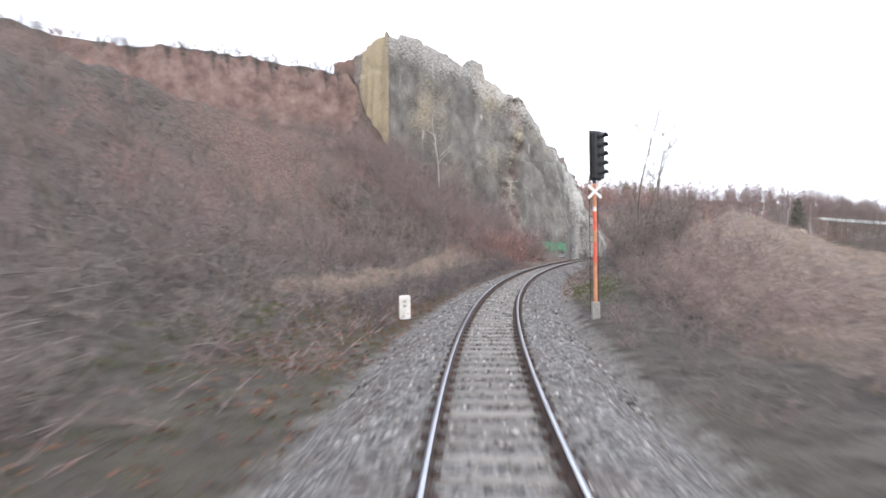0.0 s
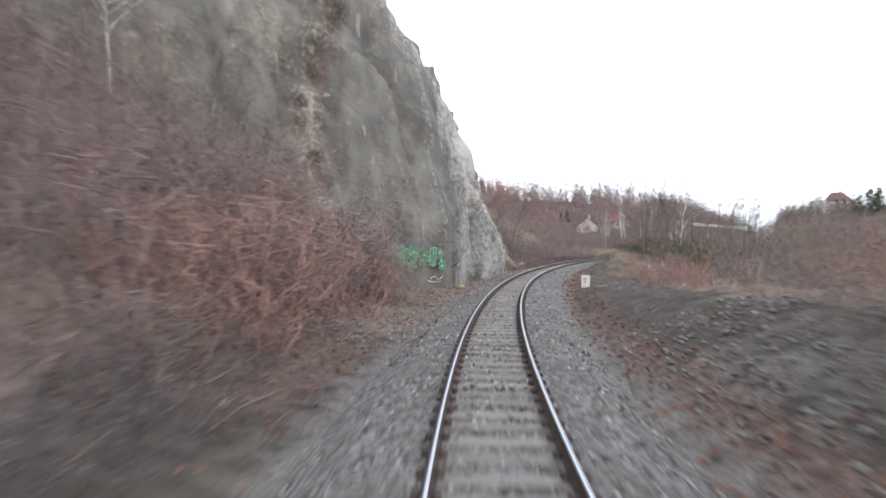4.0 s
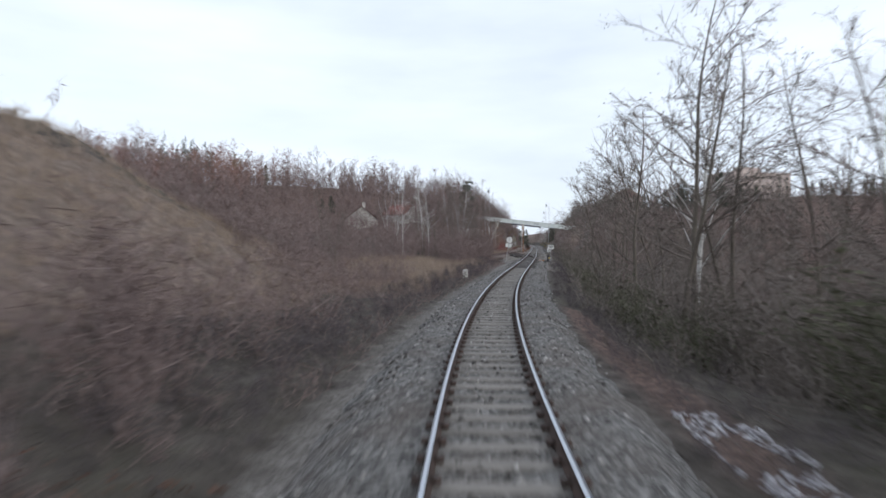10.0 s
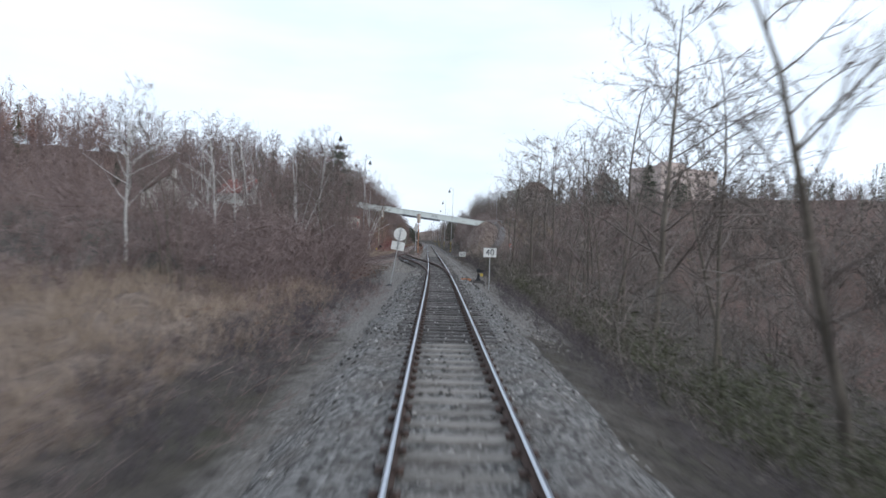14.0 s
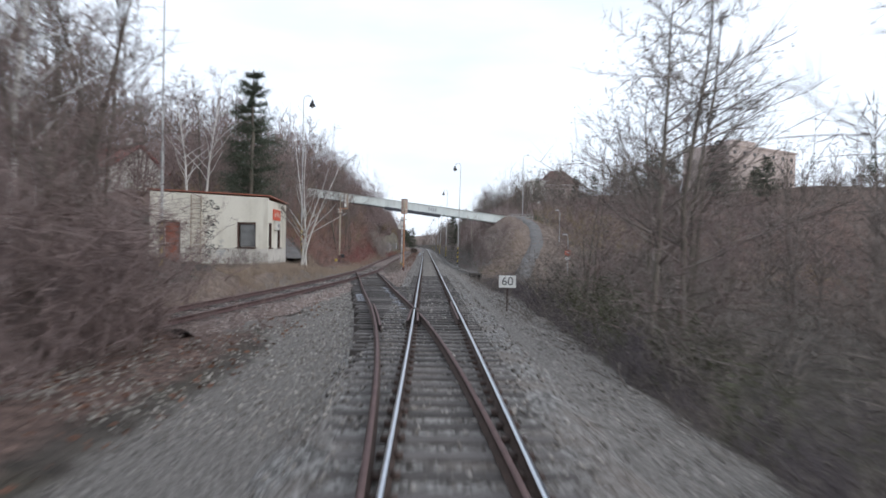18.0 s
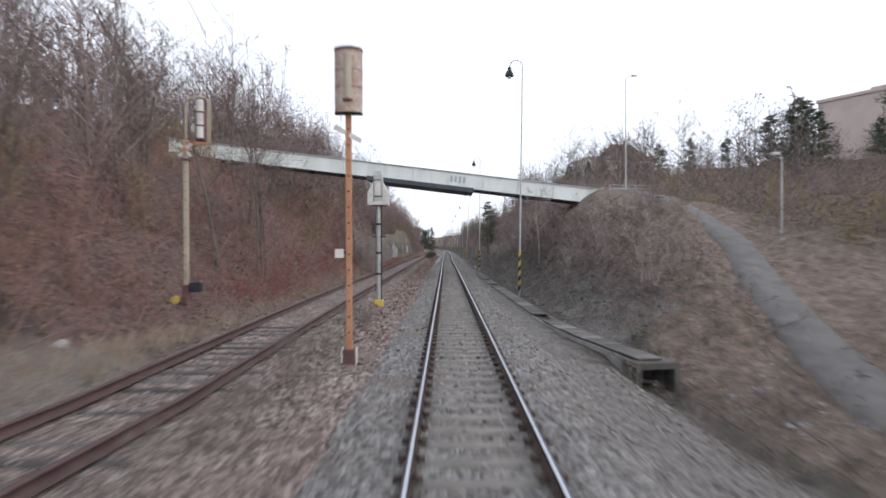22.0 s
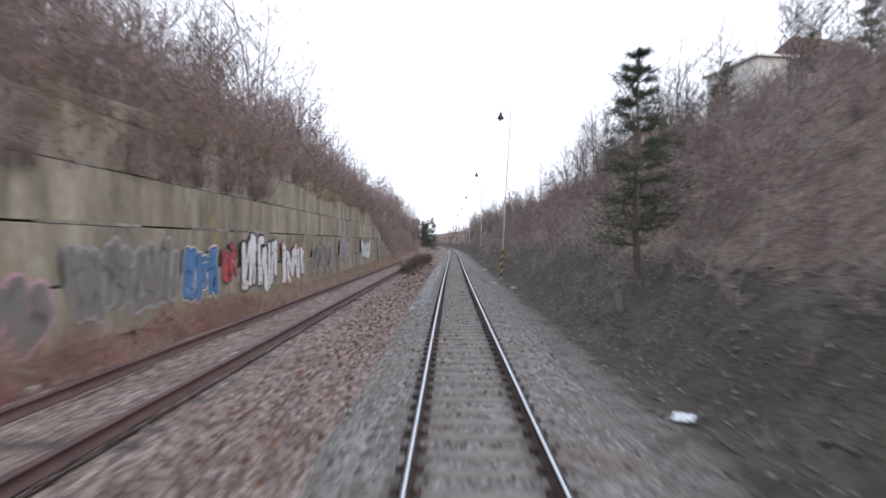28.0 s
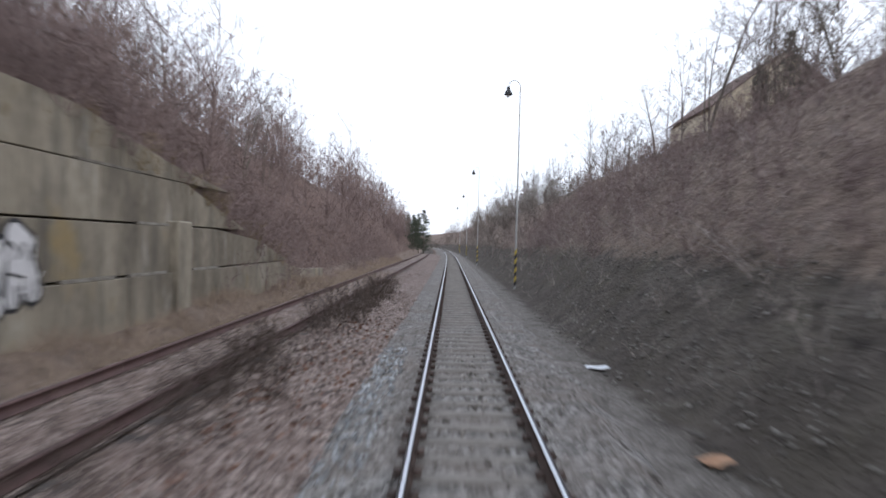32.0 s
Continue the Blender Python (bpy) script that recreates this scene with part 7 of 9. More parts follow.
# thickets along the line: (s0, s1, u0, u1, count, low, high scale, kinds)
THICKETS = [
    ("mauve", 1, -10, 66, -9, -22, 190, .9, 1.8, TWIG_MAUVE, SHRUBS, lambda s, u: off_cliff(s, u) & off_meadow(s, u)),
    ("grey", 2, -12, 64, -6, -12, 70, .7, 1.4, TWIG_GREY, SHRUBS, lambda s, u: (s < 22) & (u < -7) | (s > 56) & (u > -12)),
    ("red", 3, 15, 80, -15, -60, 90, .8, 1.6, TWIG_RED, SHRUBS, off_cliff),
    ("grey hill", 4, -30, 80, -22, -75, 110, .8, 1.9, TWIG_GREY, FILL, lambda s, u: off_cliff(s, u) & patchy(s, u)),
    ("right mound", 5, 8, 78, 8, 22, 260, .3, .7, TWIG_TAN, SHRUBS, lambda s, u: (u < 9 + s * .15) & patchy(s, u)),
    ("mound red", 69, 48, 78, 6.5, 16, 150, .4, .9, TWIG_RED, SHRUBS, lambda s, u: ~patchy(s, u)),
    ("right near", 6, -5, 34, 5.4, 10.5, 190, .5, 1.0, TWIG_MAUVE, SHRUBS, None),
    ("valley", 7, 70, 140, 9.5, 26, 170, .9, 1.7, TWIG_GREY, SHRUBS, None),
    ("valley red", 8, 76, 128, 7.5, 13, 55, .7, 1.3, TWIG_RED, SHRUBS, patchy),
    ("cut left", 9, 109, 127, -6, -15, 75, .9, 1.7, TWIG_GREY, SHRUBS, None),
    ("slope left", 10, 120, 141, -5, -10, 150, .8, 1.5, TWIG_MAUVE, SHRUBS, lambda s, u: u > -10 + (s - 120) * .17),
    ("low dark brush", 72, 126, 200, -3.3, -6.4, 480, .3, .55, TWIG_DARK, SHRUBS, lambda s, u: u > -6.2 + .7 * np.sin(s * .31)),
    ("brush behind grass", 73, 150, 182, -13, -20, 130, 1.0, 1.9, TWIG_MAUVE, SHRUBS, None),
    ("right dark edge", 74, 124, 205, 2.75, 4.7, 330, .22, .45, TWIG_DARK, SHRUBS, None),
    ("right dark bend", 75, 212, 249, 4.05, 6.6, 170, .4, .85, TWIG_DARK, SHRUBS, None),
    ("grass brush", 76, 148, 163, -7, -12, 110, .5, 1.0, TWIG_MAUVE, SHRUBS, None),
    ("bank mauve", 77, 290, 314, 6.6, 12.5, 110, .7, 1.2, TWIG_MAUVE, SHRUBS, lambda s, u: (s > 297) | (u < 9)),
    ("slope foot", 67, 138, 160, -6, -9, 50, .25, .6, TWIG_MAUVE, SHRUBS, None),
    ("left wood edge", 11, 176, 238, -7.5, -16, 190, 1.0, 2.0, TWIG_MAUVE, SHRUBS, lambda s, u: ((s > 190) | (u < -12)) & ((s < 220) | (u < -14))),
    ("left mid", 12, 150, 235, -15, -40, 200, .6, 1.3, TWIG_GREY, FILL, None),
    ("right wood", 13, 124, 240, 4.6, 9, 190, 1.0, 1.9, TWIG_GREY, SHRUBS, lambda s, u: u > 5.2 + .9 * np.sin(s * .4)),
    ("right green", 14, 130, 236, 4.8, 10, 190, .9, 1.6, TWIG_GREEN, LEAFY, None),
    ("right deep", 15, 128, 262, 9, 26, 230, 1.2, 2.3, TWIG_GREY, FILL, lambda s, u: (s < 240) | (u > 16)),
    ("bank left", 16, 262, 318, -8.8, -20, 230, .8, 1.6, TWIG_RED, SHRUBS, lambda s, u: (s > 272) | (u < -10.6)),
    ("bank left ochre", 17, 258, 330, -10, -26, 130, 1.0, 2.0, TWIG_OCHRE, SHRUBS, lambda s, u: (u < -12) | (s < 308)),
    ("over wall", 18, 310, 400, -10.0, -24, 400, .9, 1.9, TWIG_MAUVE, SHRUBS, None),
    ("left far", 19, 386, 560, -9.5, -26, 240, 1.0, 2.2, TWIG_MAUVE, FILL, None),
    ("bank right", 20, 262, 312, 5.8, 13, 210, .5, 1.1, TWIG_TAN, SHRUBS, lambda s, u: ((u < 9.2) & (s > 266) & (s < 283) | (s > 298)) & ~((s > 281) & (u < 7))),
    ("slope right", 21, 300, 356, 6.2, 20, 125, .6, 1.3, TWIG_TAN, SHRUBS, None),
    ("slope right mauve", 78, 300, 420, 6.6, 20, 440, .7, 1.3, TWIG_MAUVE, SHRUBS, None),
    ("slope right red", 22, 306, 430, 6, 20, 260, .7, 1.4, TWIG_MAUVE, SHRUBS, patchy),
    ("right far", 23, 420, 580, 5, 22, 210, 1.0, 2.1, TWIG_GREY, FILL, None),
    ("path right", 24, 248, 300, 15.5, 36, 120, .9, 1.7, TWIG_GREY, FILL, None),
    ("left brush", 26, -8, 50, -5.5, -15, 110, .8, 1.7, TWIG_GREY, SHRUBS, off_meadow),
    ("foot of rock", 27, 52, 80, -6, -26, 170, .8, 1.9, TWIG_MAUVE, SHRUBS, off_cliff),
    ("cut left high", 28, 109, 127, -6.5, -15, 110, 1.2, 2.2, TWIG_GREY, SHRUBS, None),
    ("wall foot", 29, 316, 333, -6.4, -7.8, 60, .35, .6, TWIG_RED, SHRUBS, None),
    ("wall foot red", 30, 311, 334, -6.3, -7.5, 190, .22, .45, TWIG_CRIMSON, SHRUBS, None),
    ("overhang", 33, 309, 392, -9.4, -12, 170, .8, 1.5, TWIG_MAUVE, SHRUBS, None),
    ("past wall", 34, 378, 440, -7.6, -12, 130, .7, 1.5, TWIG_MAUVE, SHRUBS, None),
    ("turn right", 35, 258, 300, 16, 26, 70, .9, 1.8, TWIG_OCHRE, SHRUBS, None),
    ("beside the rib", 68, 72.5, 75.5, -4.4, -7, 26, 1.3, 2.2, TWIG_MAUVE, SHRUBS, off_cliff),
    ("under the rib", 65, 66, 77, -5.2, -11, 80, 1.2, 2.3, TWIG_MAUVE, SHRUBS, off_cliff),
    ("hill clumps", 66, 20, 74, -18, -58, 70, 1.0, 1.9, TWIG_GREY, LEAFY, lambda s, u: off_cliff(s, u) & ~patchy(s, u)),
    ("before rock", 36, 60, 71, -4.4, -10, 34, 1.1, 2.1, TWIG_RED, SHRUBS, off_cliff),
    ("right turn", 37, 230, 249, 7.4, 17, 85, .7, 1.2, TWIG_GREY, TALL, None),
    ("right of path", 38, 246, 264, 11.5, 24, 110, .9, 1.9, TWIG_GREY, SHRUBS, None),
    ("by the lamp", 39, 253, 268, -9.8, -13, 55, .5, 1.0, TWIG_RED, SHRUBS, lambda s, u: np.abs(u - np.interp(s, WAYS[1][2], WAYS[1][3])) > 1.6),
    ("wall start", 40, 302, 319.5, -7.4, -10, 120, .8, 1.6, TWIG_TAN, SHRUBS, None),
    ("path end", 41, 244.5, 250, 4.9, 9, 26, .5, .9, TWIG_GREY, SHRUBS, None),
    ("bank brown", 42, 270, 318, -7.6, -9.4, 85, .4, .8, TWIG_CRIMSON, SHRUBS, None),
    ("slope mauve", 43, 322, 420, 8, 16, 150, .8, 1.4, TWIG_MAUVE, SHRUBS, patchy),
    ("left by switch", 44, 186, 223, -5.6, -10.5, 130, .9, 2.0, TWIG_MAUVE, SHRUBS, lambda s, u: u < -4.6 - np.clip((s - 205) / 18, 0, 1) * 3.2),
    ("left at the switch", 70, 205, 222, -6, -9.6, 95, .75, 1.2, TWIG_MAUVE, TALL, lambda s, u: u < -5.6 - np.clip((s - 205) / 18, 0, 1) * 1.8),
    ("by the signal", 45, 36, 48, 5.8, 9.5, 45, .6, 1.05, TWIG_GREY, TALL, None),
    ("right brush", 46, 24, 62, 3.9, 8, 170, .35, .75, TWIG_GREY, SHRUBS, lambda s, u: (u > 5.6) | (s > 39)),
    ("left low brush", 47, 19, 62, -3.3, -6, 210, .3, .6, TWIG_DARK, SHRUBS, None),
    ("path slope", 48, 256, 325, 15.5, 52, 520, 1.1, 2.0, TWIG_MAUVE, FILL, lambda s, u: (u > 18) | (s < 285)),
    ("plateau", 49, 300, 370, 22, 75, 380, 1.0, 1.7, TWIG_GREY, FILL, None),
    ("ditch side", 50, 300, 420, 4.6, 8, 110, .3, .7, TWIG_TAN, SHRUBS, None),
    ("mound", 51, 263, 300, 5.2, 11, 150, .5, 1.0, TWIG_MAUVE, SHRUBS, lambda s, u: ~((s > 279) & ((u < 7) | (u > 8.6))) & (np.abs(u - np.interp(s, WAYS[0][2], WAYS[0][3])) > 1.7)),
    ("before building", 52, 235, 244, -9.6, -11.6, 26, .35, .7, TWIG_GREY, SHRUBS, lambda s, u: (s < 242.5) | (u > -10)),
    ("valley red", 53, 90, 106, 7.6, 13, 60, .7, 1.3, TWIG_RED, SHRUBS, None),
    ("valley olive", 54, 108, 119, 9, 14.5, 34, 1.3, 2.2, TWIG_GREEN, SHRUBS, None),
    ("cut right high", 55, 128, 152, 6.2, 16, 80, .65, 1.1, TWIG_GREY, TALL, None),
    ("siding end", 56, 219.5, 224.5, -4.6, -7.6, 22, .35, .65, TWIG_MAUVE, SHRUBS, None),
    ("near right", 57, 3, 26, 3.4, 8, 80, .3, .6, TWIG_GREY, SHRUBS, None),
    ("under rock", 58, 60, 79, -9, -25, 110, .8, 1.4, TWIG_MAUVE, TALL, off_cliff),
    ("meadow edge", 59, 22, 62, -4.2, -6.8, 150, .4, .9, TWIG_GREY, SHRUBS, None),
    ("meadow rise", 60, 24, 62, -12.5, -19, 120, .7, 1.5, TWIG_MAUVE, SHRUBS, None),
    ("far right bank", 61, 560, 860, 4.5, 40, 260, 1.3, 2.4, TWIG_MAUVE, FILL, None),
    ("far left bank", 62, 560, 860, -6, -30, 200, 1.3, 2.4, TWIG_GREY, FILL, None),
    ("dark bush", 63, 119, 131, 5.9, 12, 60, 1.4, 2.3, TWIG_GREEN, LEAFY, None),
    ("above wall end", 64, 356, 388, -9.8, -15, 60, .8, 1.25, TWIG_MAUVE, TALL, None),
]
for _n, _seed, _a, _b, _u0, _u1, _c, _lo, _hi, _mat, _tm, _keep in THICKETS:
    stuff("thicket", scatter(_tm, zone(_seed, _c, _a, _b, _u0, _u1, _lo, _hi, _keep), 50 + _seed), _mat, "dense thicket of bare winter shrubs with " + _mat.name.replace("_", " "), "shrubs")

def place_of(x, y):
    """Track place s, u of world places x, y."""
    i = np.argmin((_lx[None] - x[:, None]) ** 2 + (_ly[None] - y[:, None]) ** 2, 1)
    h = _psi[i]
    return np.stack([_sg[i] + (x - _lx[i]) * np.sin(h) + (y - _ly[i]) * np.cos(h), (x - _lx[i]) * np.cos(h) - (y - _ly[i]) * np.sin(h)], -1)


_rs = np.random.RandomState(44)
_x, _d = _rs.uniform(-62, -12, 170), _rs.uniform(.4, 5, 170)
_P = np.concatenate([place_of(_x, _d - bluff(_x, 0 * _x)[0]), _rs.uniform(.5, 1.2, (170, 1))], 1)
stuff("thicket", scatter(LEAFY, _P, 149), TWIG_GREY, "dark bushes along the top of the bare bluff", "shrubs")
_x, _d = _rs.uniform(-60, -14, 150), _rs.uniform(-10, .3, 150)
_P = np.concatenate([place_of(_x, _d - bluff(_x, 0 * _x)[0]), _rs.uniform(.5, 1.3, (150, 1))], 1)
stuff("thicket", scatter(SHRUBS, _P, 150), TWIG_GREY, "bushes clinging to the bare soil under the crest", "shrubs")
_P = zone(145, 300, 319, 388, -8.3, -9.3, .6, 1.5)
stuff("thicket", scatter(SHRUBS, _P, 146, z_at=np.array([wall_top(a) - .3 - .2 * math.sin(a * .37 + math.sin(a * .9)) for a in _P[:, 0]])), TWIG_MAUVE, "bare shrubs hanging over the wall's edge", "shrubs")
_P = zone(147, 120, 319, 386, -8.1, -8.5, .35, .8)
stuff("thicket", scatter(SHRUBS, _P, 148, z_at=np.array([wall_top(a) - .55 - .35 * math.sin(a * .29 + 1) for a in _P[:, 0]])), TWIG_OCHRE, "dry brown growth rooted in the wall's upper joints", "shrubs")
_P = zone(151, 110, 319, 338, -8.0, -9.0, .7, 1.3)
stuff("thicket", scatter(SHRUBS, _P, 152, z_at=np.array([wall_top(a) - 1.7 for a in _P[:, 0]])), TWIG_MAUVE, "bare shrubs hanging low over the wall's first lift", "shrubs")
stuff("evergreen_hedge", scatter(LEAFY, zone(153, 16, 295.5, 301, 15.4, 18.6, .6, 1.0), 154), NEEDLE, "low dark evergreen hedge beside the top of the path", "hedge")
MAT = [make_shrub(160 + i, stems=3, twigs=18, wide=1.5, high=.8, r=.014) for i in range(4)]
MAT_ZONES = [(131, -8, 66, -4, -17, 700, TWIG_MAUVE), (132, 2, 80, 4.5, 18, 600, TWIG_MAUVE), (133, 78, 130, 5, 15, 380, TWIG_GREY), (134, 106, 123, -4, -15, 280, TWIG_GREY), (135, 128, 200, -3.2, -7, 480, TWIG_MAUVE), (136, 124, 262, 4, 9, 520, TWIG_GREY),
             (137, 254, 312, -8, -17, 430, TWIG_RED), (138, 262, 312, 6, 9, 300, TWIG_GREY), (139, 300, 420, 6, 18, 620, TWIG_TAN), (140, 252, 300, 16, 40, 420, TWIG_OCHRE), (141, 385, 450, -8, -16, 260, TWIG_MAUVE), (142, 215, 262, -9.5, -20, 260, TWIG_MAUVE), (143, 271, 320, -6.5, -9, 220, TWIG_CRIMSON), (144, 262, 420, 3.8, 5.6, 130, TWIG_TAN), (145, 78, 125, 3.4, 7, 200, TWIG_GREY)]
_small = {132: (.2, .5), 135: (.3, .8), 143: (.3, .6), 144: (.25, .55), 145: (.25, .5)}
for _seed, _a, _b, _u0, _u1, _c, _mat in MAT_ZONES:
    _lo, _hi = _small.get(_seed, (.6, 1.3))
    stuff("undergrowth", scatter(MAT, zone(_seed, _c, _a, _b, _u0, _u1, _lo, _hi, lambda s, u: off_cliff(s, u) & off_meadow(s, np.where(u < -6, u, -99))), 80 + _seed), _mat, "matted bare brambles covering the bank", "undergrowth")
LOW_ZONES = [(31, 17, 66, -3.2, -8, 90), (32, -5, 80, 3.2, 8, 170), (33, 80, 178, 3.0, 6.5, 100), (34, 108, 200, -3.0, -6.5, 260), (35, 180, 262, 3.4, 6.5, 180), (36, 258, 312, 3.8, 7, 90), (37, 306, 420, 3.6, 7, 90), (38, 366, 440, -2.6, -3.7, 60)]
for _seed, _a, _b, _u0, _u1, _c in LOW_ZONES:
    stuff("undergrowth", scatter(LOW, zone(_seed, _c, _a, _b, _u0, _u1, .5, 1.2), 80 + _seed), TWIG_GREY if _seed % 2 else TWIG_MAUVE, "low tangled grey-brown undergrowth beside the track", "undergrowth")


# grass
def make_tuft(seed, count, high, wide, r=.006):
    rs = np.random.RandomState(seed)
    p = np.stack([rs.normal(scale=wide * .3, size=count), rs.normal(scale=wide * .3, size=count), np.full(count, -.03)], -1)
    d = rs.normal(scale=.42, size=(count, 3))
    d[:, 2] = 1
    q = p + d * (high * rs.uniform(.5, 1.1, count))[:, None]
    return blades(p, q, r)


TUFTS = [make_tuft(200 + i, 26, .5, .55, .009) for i in range(4)]
SHORT = [make_tuft(210 + i, 20, .2, .5, .008) for i in range(3)]
for _seed, _a, _b, _u0, _u1, _c, _lo, _hi, _tm, _mat in (
        (41, 25, 62, -7, -10.5, 520, .7, 1.2, TUFTS, GRASS), (42, 152, 192, -4.8, -14, 900, .9, 1.7, TUFTS, GRASS), (43, 118, 160, -8, -24, 2300, .7, 1.3, TUFTS, GRASS), (44, 240, 264, -7.2, -8.8, 200, .5, 1.1, TUFTS, GRASS),
        (45, 322, 440, -6.2, -8, 1900, .6, 1.3, TUFTS, GRASS), (46, 8, 76, 6.5, 26, 2600, .5, 1.0, TUFTS, GRASS), (58, 234, 256, -7.6, -10.2, 520, .6, 1.2, TUFTS, GRASS), (47, 200, 250, -8.6, -10.4, 260, .6, 1.2, TUFTS, GRASS), (48, 80, 130, 3.4, 8, 350, .5, 1.1, SHORT, GRASS_GREEN),
        (49, -5, 34, -3, -9, 3000, .6, 1.2, SHORT, GRASS_GREEN), (50, 27, 37, 3.3, 5.4, 1700, .5, .9, SHORT, GRASS_GREEN), (59, 364, 400, -3.7, -6.6, 1500, .8, 1.5, TUFTS, GRASS), (55, 354, 392, -3.6, -7, 800, .7, 1.3, TUFTS, GRASS), (53, 98, 114, 5.5, 9.5, 240, .8, 1.4, TUFTS, GRASS), (54, 24, 34, 3.4, 6.4, 260, .7, 1.2, SHORT, GRASS_GREEN), (51, 325, 440, -4.0, -5.5, 240, .5, 1.2, TUFTS, GRASS), (56, 255, 325, -3.6, -6.4, 260, .35, .8, TUFTS, GRASS), (57, 255, 312, -6.3, -8.2, 500, .5, 1.1, TUFTS, GRASS), (52, 255, 275, 5, 10, 420, .6, 1.2, SHORT, GRASS_GREEN), (60, 247, 266, 4.9, 11, 620, .4, .8, TUFTS, GRASS)):
    stuff("grass", scatter(_tm, zone(_seed, _c, _a, _b, _u0, _u1, _lo, _hi), 90 + _seed), _mat, "tufts of " + _mat.name.replace("_", " ") + " in winter", "grass")


# brown gravel between the two tracks


def infill_left(s):
    return np.where(s < 250, np.interp(s, DIVERGE_S, DIVERGE_U) + 1.28, siding_u(s) + 1.05)


def infill_z(s, u):
    """Height of the fill at s, u."""
    f = np.clip((-1.55 - u) / np.maximum(-1.55 - infill_left(s), .1), 0, 1)
    far_z = np.where(s < 250, -.2, siding_z(s) - .22)
    return -.235 + (far_z + .235) * f + .03 * np.sin(s * 1.9 + u * 3) * np.sin(s * .7 - u * 2.1) * np.sin(f * 3.14)


_ss = np.concatenate([np.arange(229.5, 400, .5), np.arange(400, 480, 2.0)])
_S, _F = np.meshgrid(_ss, np.linspace(0, 1, 9), indexing="ij")
_U = -1.55 + (infill_left(_S) + 1.55) * _F
_x, _y = spot(_S, _U)
tagged(mesh_part("gravel_fill", np_mesh("gravel_fill", np.stack([_x, _y, infill_z(_S, _U)], -1).reshape(-1, 3), grid_faces(len(_ss), 9), smooth=True), RED_GRAVEL), "reddish brown gravel and leaves between the two tracks", "gravel", kind="structure")

# loose stones on the ballast and fallen leaves
def stone_arrays(seed, places, z, size):
    rs = np.random.RandomState(seed)
    n = len(places)
    o = np.array([(1, 0, 0), (-1, 0, 0), (0, 1, 0), (0, -1, 0), (0, 0, .8), (0, 0, -.8)])
    f = np.array([(0, 2, 4), (2, 1, 4), (1, 3, 4), (3, 0, 4), (2, 0, 5), (1, 2, 5), (3, 1, 5), (0, 3, 5)])
    v = o[None] * rs.uniform(.55, 1.2, (n, 6, 1)) + rs.normal(scale=.16, size=(n, 6, 3))
    a = rs.uniform(0, 6.283, n)
    c, s_ = np.cos(a)[:, None], np.sin(a)[:, None]
    v = np.stack([v[..., 0] * c - v[..., 1] * s_, v[..., 0] * s_ + v[..., 1] * c, v[..., 2]], -1) * (size * rs.uniform(.6, 1.35, n))[:, None, None]
    x, y = spot(places[:, 0], places[:, 1])
    v += np.stack([x, y, z], -1)[:, None, :]
    return v.reshape(-1, 3), (f[None] + 6 * np.arange(n)[:, None, None]).reshape(-1, 3)


def track_z(u):
    a = np.abs(u)
    return np.where(a < .85, -.205, np.where(a < 1.75, -.17, -.17 - (a - 1.75) / 1.1 * .6))


_p = zone(61, 25000, -4, 372, -2.75, 2.75, 1, 1, lambda s, u: (np.abs(np.abs(u) - .7525) > .12))
OLD_STONE = surface("old_ballast_stone", [(.035, .031, .029), (.125, .115, .107), (.43, .41, .39)], 7, 60, rough=.95, bump=.3, random_mix=.7, island=True, spread=.7)
for _q, _mat, _lab in ((_p[_p[:, 0] < 205], OLD_STONE, "loose dark grey crushed ballast stones"), (_p[_p[:, 0] >= 205], STONE, "loose grey and brown crushed ballast stones")):
    stuff("ballast_stones", stone_arrays(62, _q, track_z(_q[:, 1]) + .008, .044), _mat, _lab, "ballast")
BEIGE_STONE = surface("pale_beige_gravel", [(.12, .105, .092), (.27, .245, .22), (.45, .42, .385)], 7, 60, rough=.95, bump=.3, random_mix=.7, island=True, spread=.7)
CHALK = surface("whitish_lime", [(.3, .29, .31), (.48, .47, .5), (.66, .65, .68)], 5, 40, rough=.95, bump=.3, random_mix=.4, island=True)
PALE_BALLAST = surface("pale_bluish_ballast", [(.14, .15, .16), (.3, .315, .33), (.5, .52, .54)], 7, 60, rough=.95, bump=.3, random_mix=.7, island=True, spread=.7)
_p = zone(161, 2600, 334, 372, -1.25, -2.2, 1, 1)
stuff("ballast_stones", stone_arrays(162, _p, track_z(_p[:, 1]) + .012, .044), PALE_BALLAST, "fresh pale bluish ballast stones along the track's edge", "ballast")
_p = zone(163, 4200, -4, 66, -2.75, 2.75, 1, 1, lambda s, u: (np.abs(np.abs(u) - .7525) > .12))
stuff("ballast_stones", stone_arrays(164, _p, track_z(_p[:, 1]) + .012, .042), STONE, "paler grey stones mixed through the ballast", "ballast")
_p = zone(167, 2400, 66, 106, -3.3, -1.7, 1, 1)
stuff("ballast_stones", stone_arrays(168, _p, np.maximum(ground_at(_p[:, 0], _p[:, 1]), np.where(np.abs(_p[:, 1]) < 2.85, track_z(_p[:, 1]), -9)) + .012, .04), RED_STONE, "brown dusty stones under the rock face", "ballast")
_p = zone(165, 420, 126.8, 131.2, 2.85, 3.9, 1, 1, lambda s, u: np.sin(s * 2.1 + u * 3) + np.sin(u * 5.3 - s * 1.7) > -.3)
stuff("rubble", stone_arrays(166, _p, ground_at(_p[:, 0], _p[:, 1]) + .02, .05), CHALK, "patch of whitish lime lumps beside the ballast", "stones")
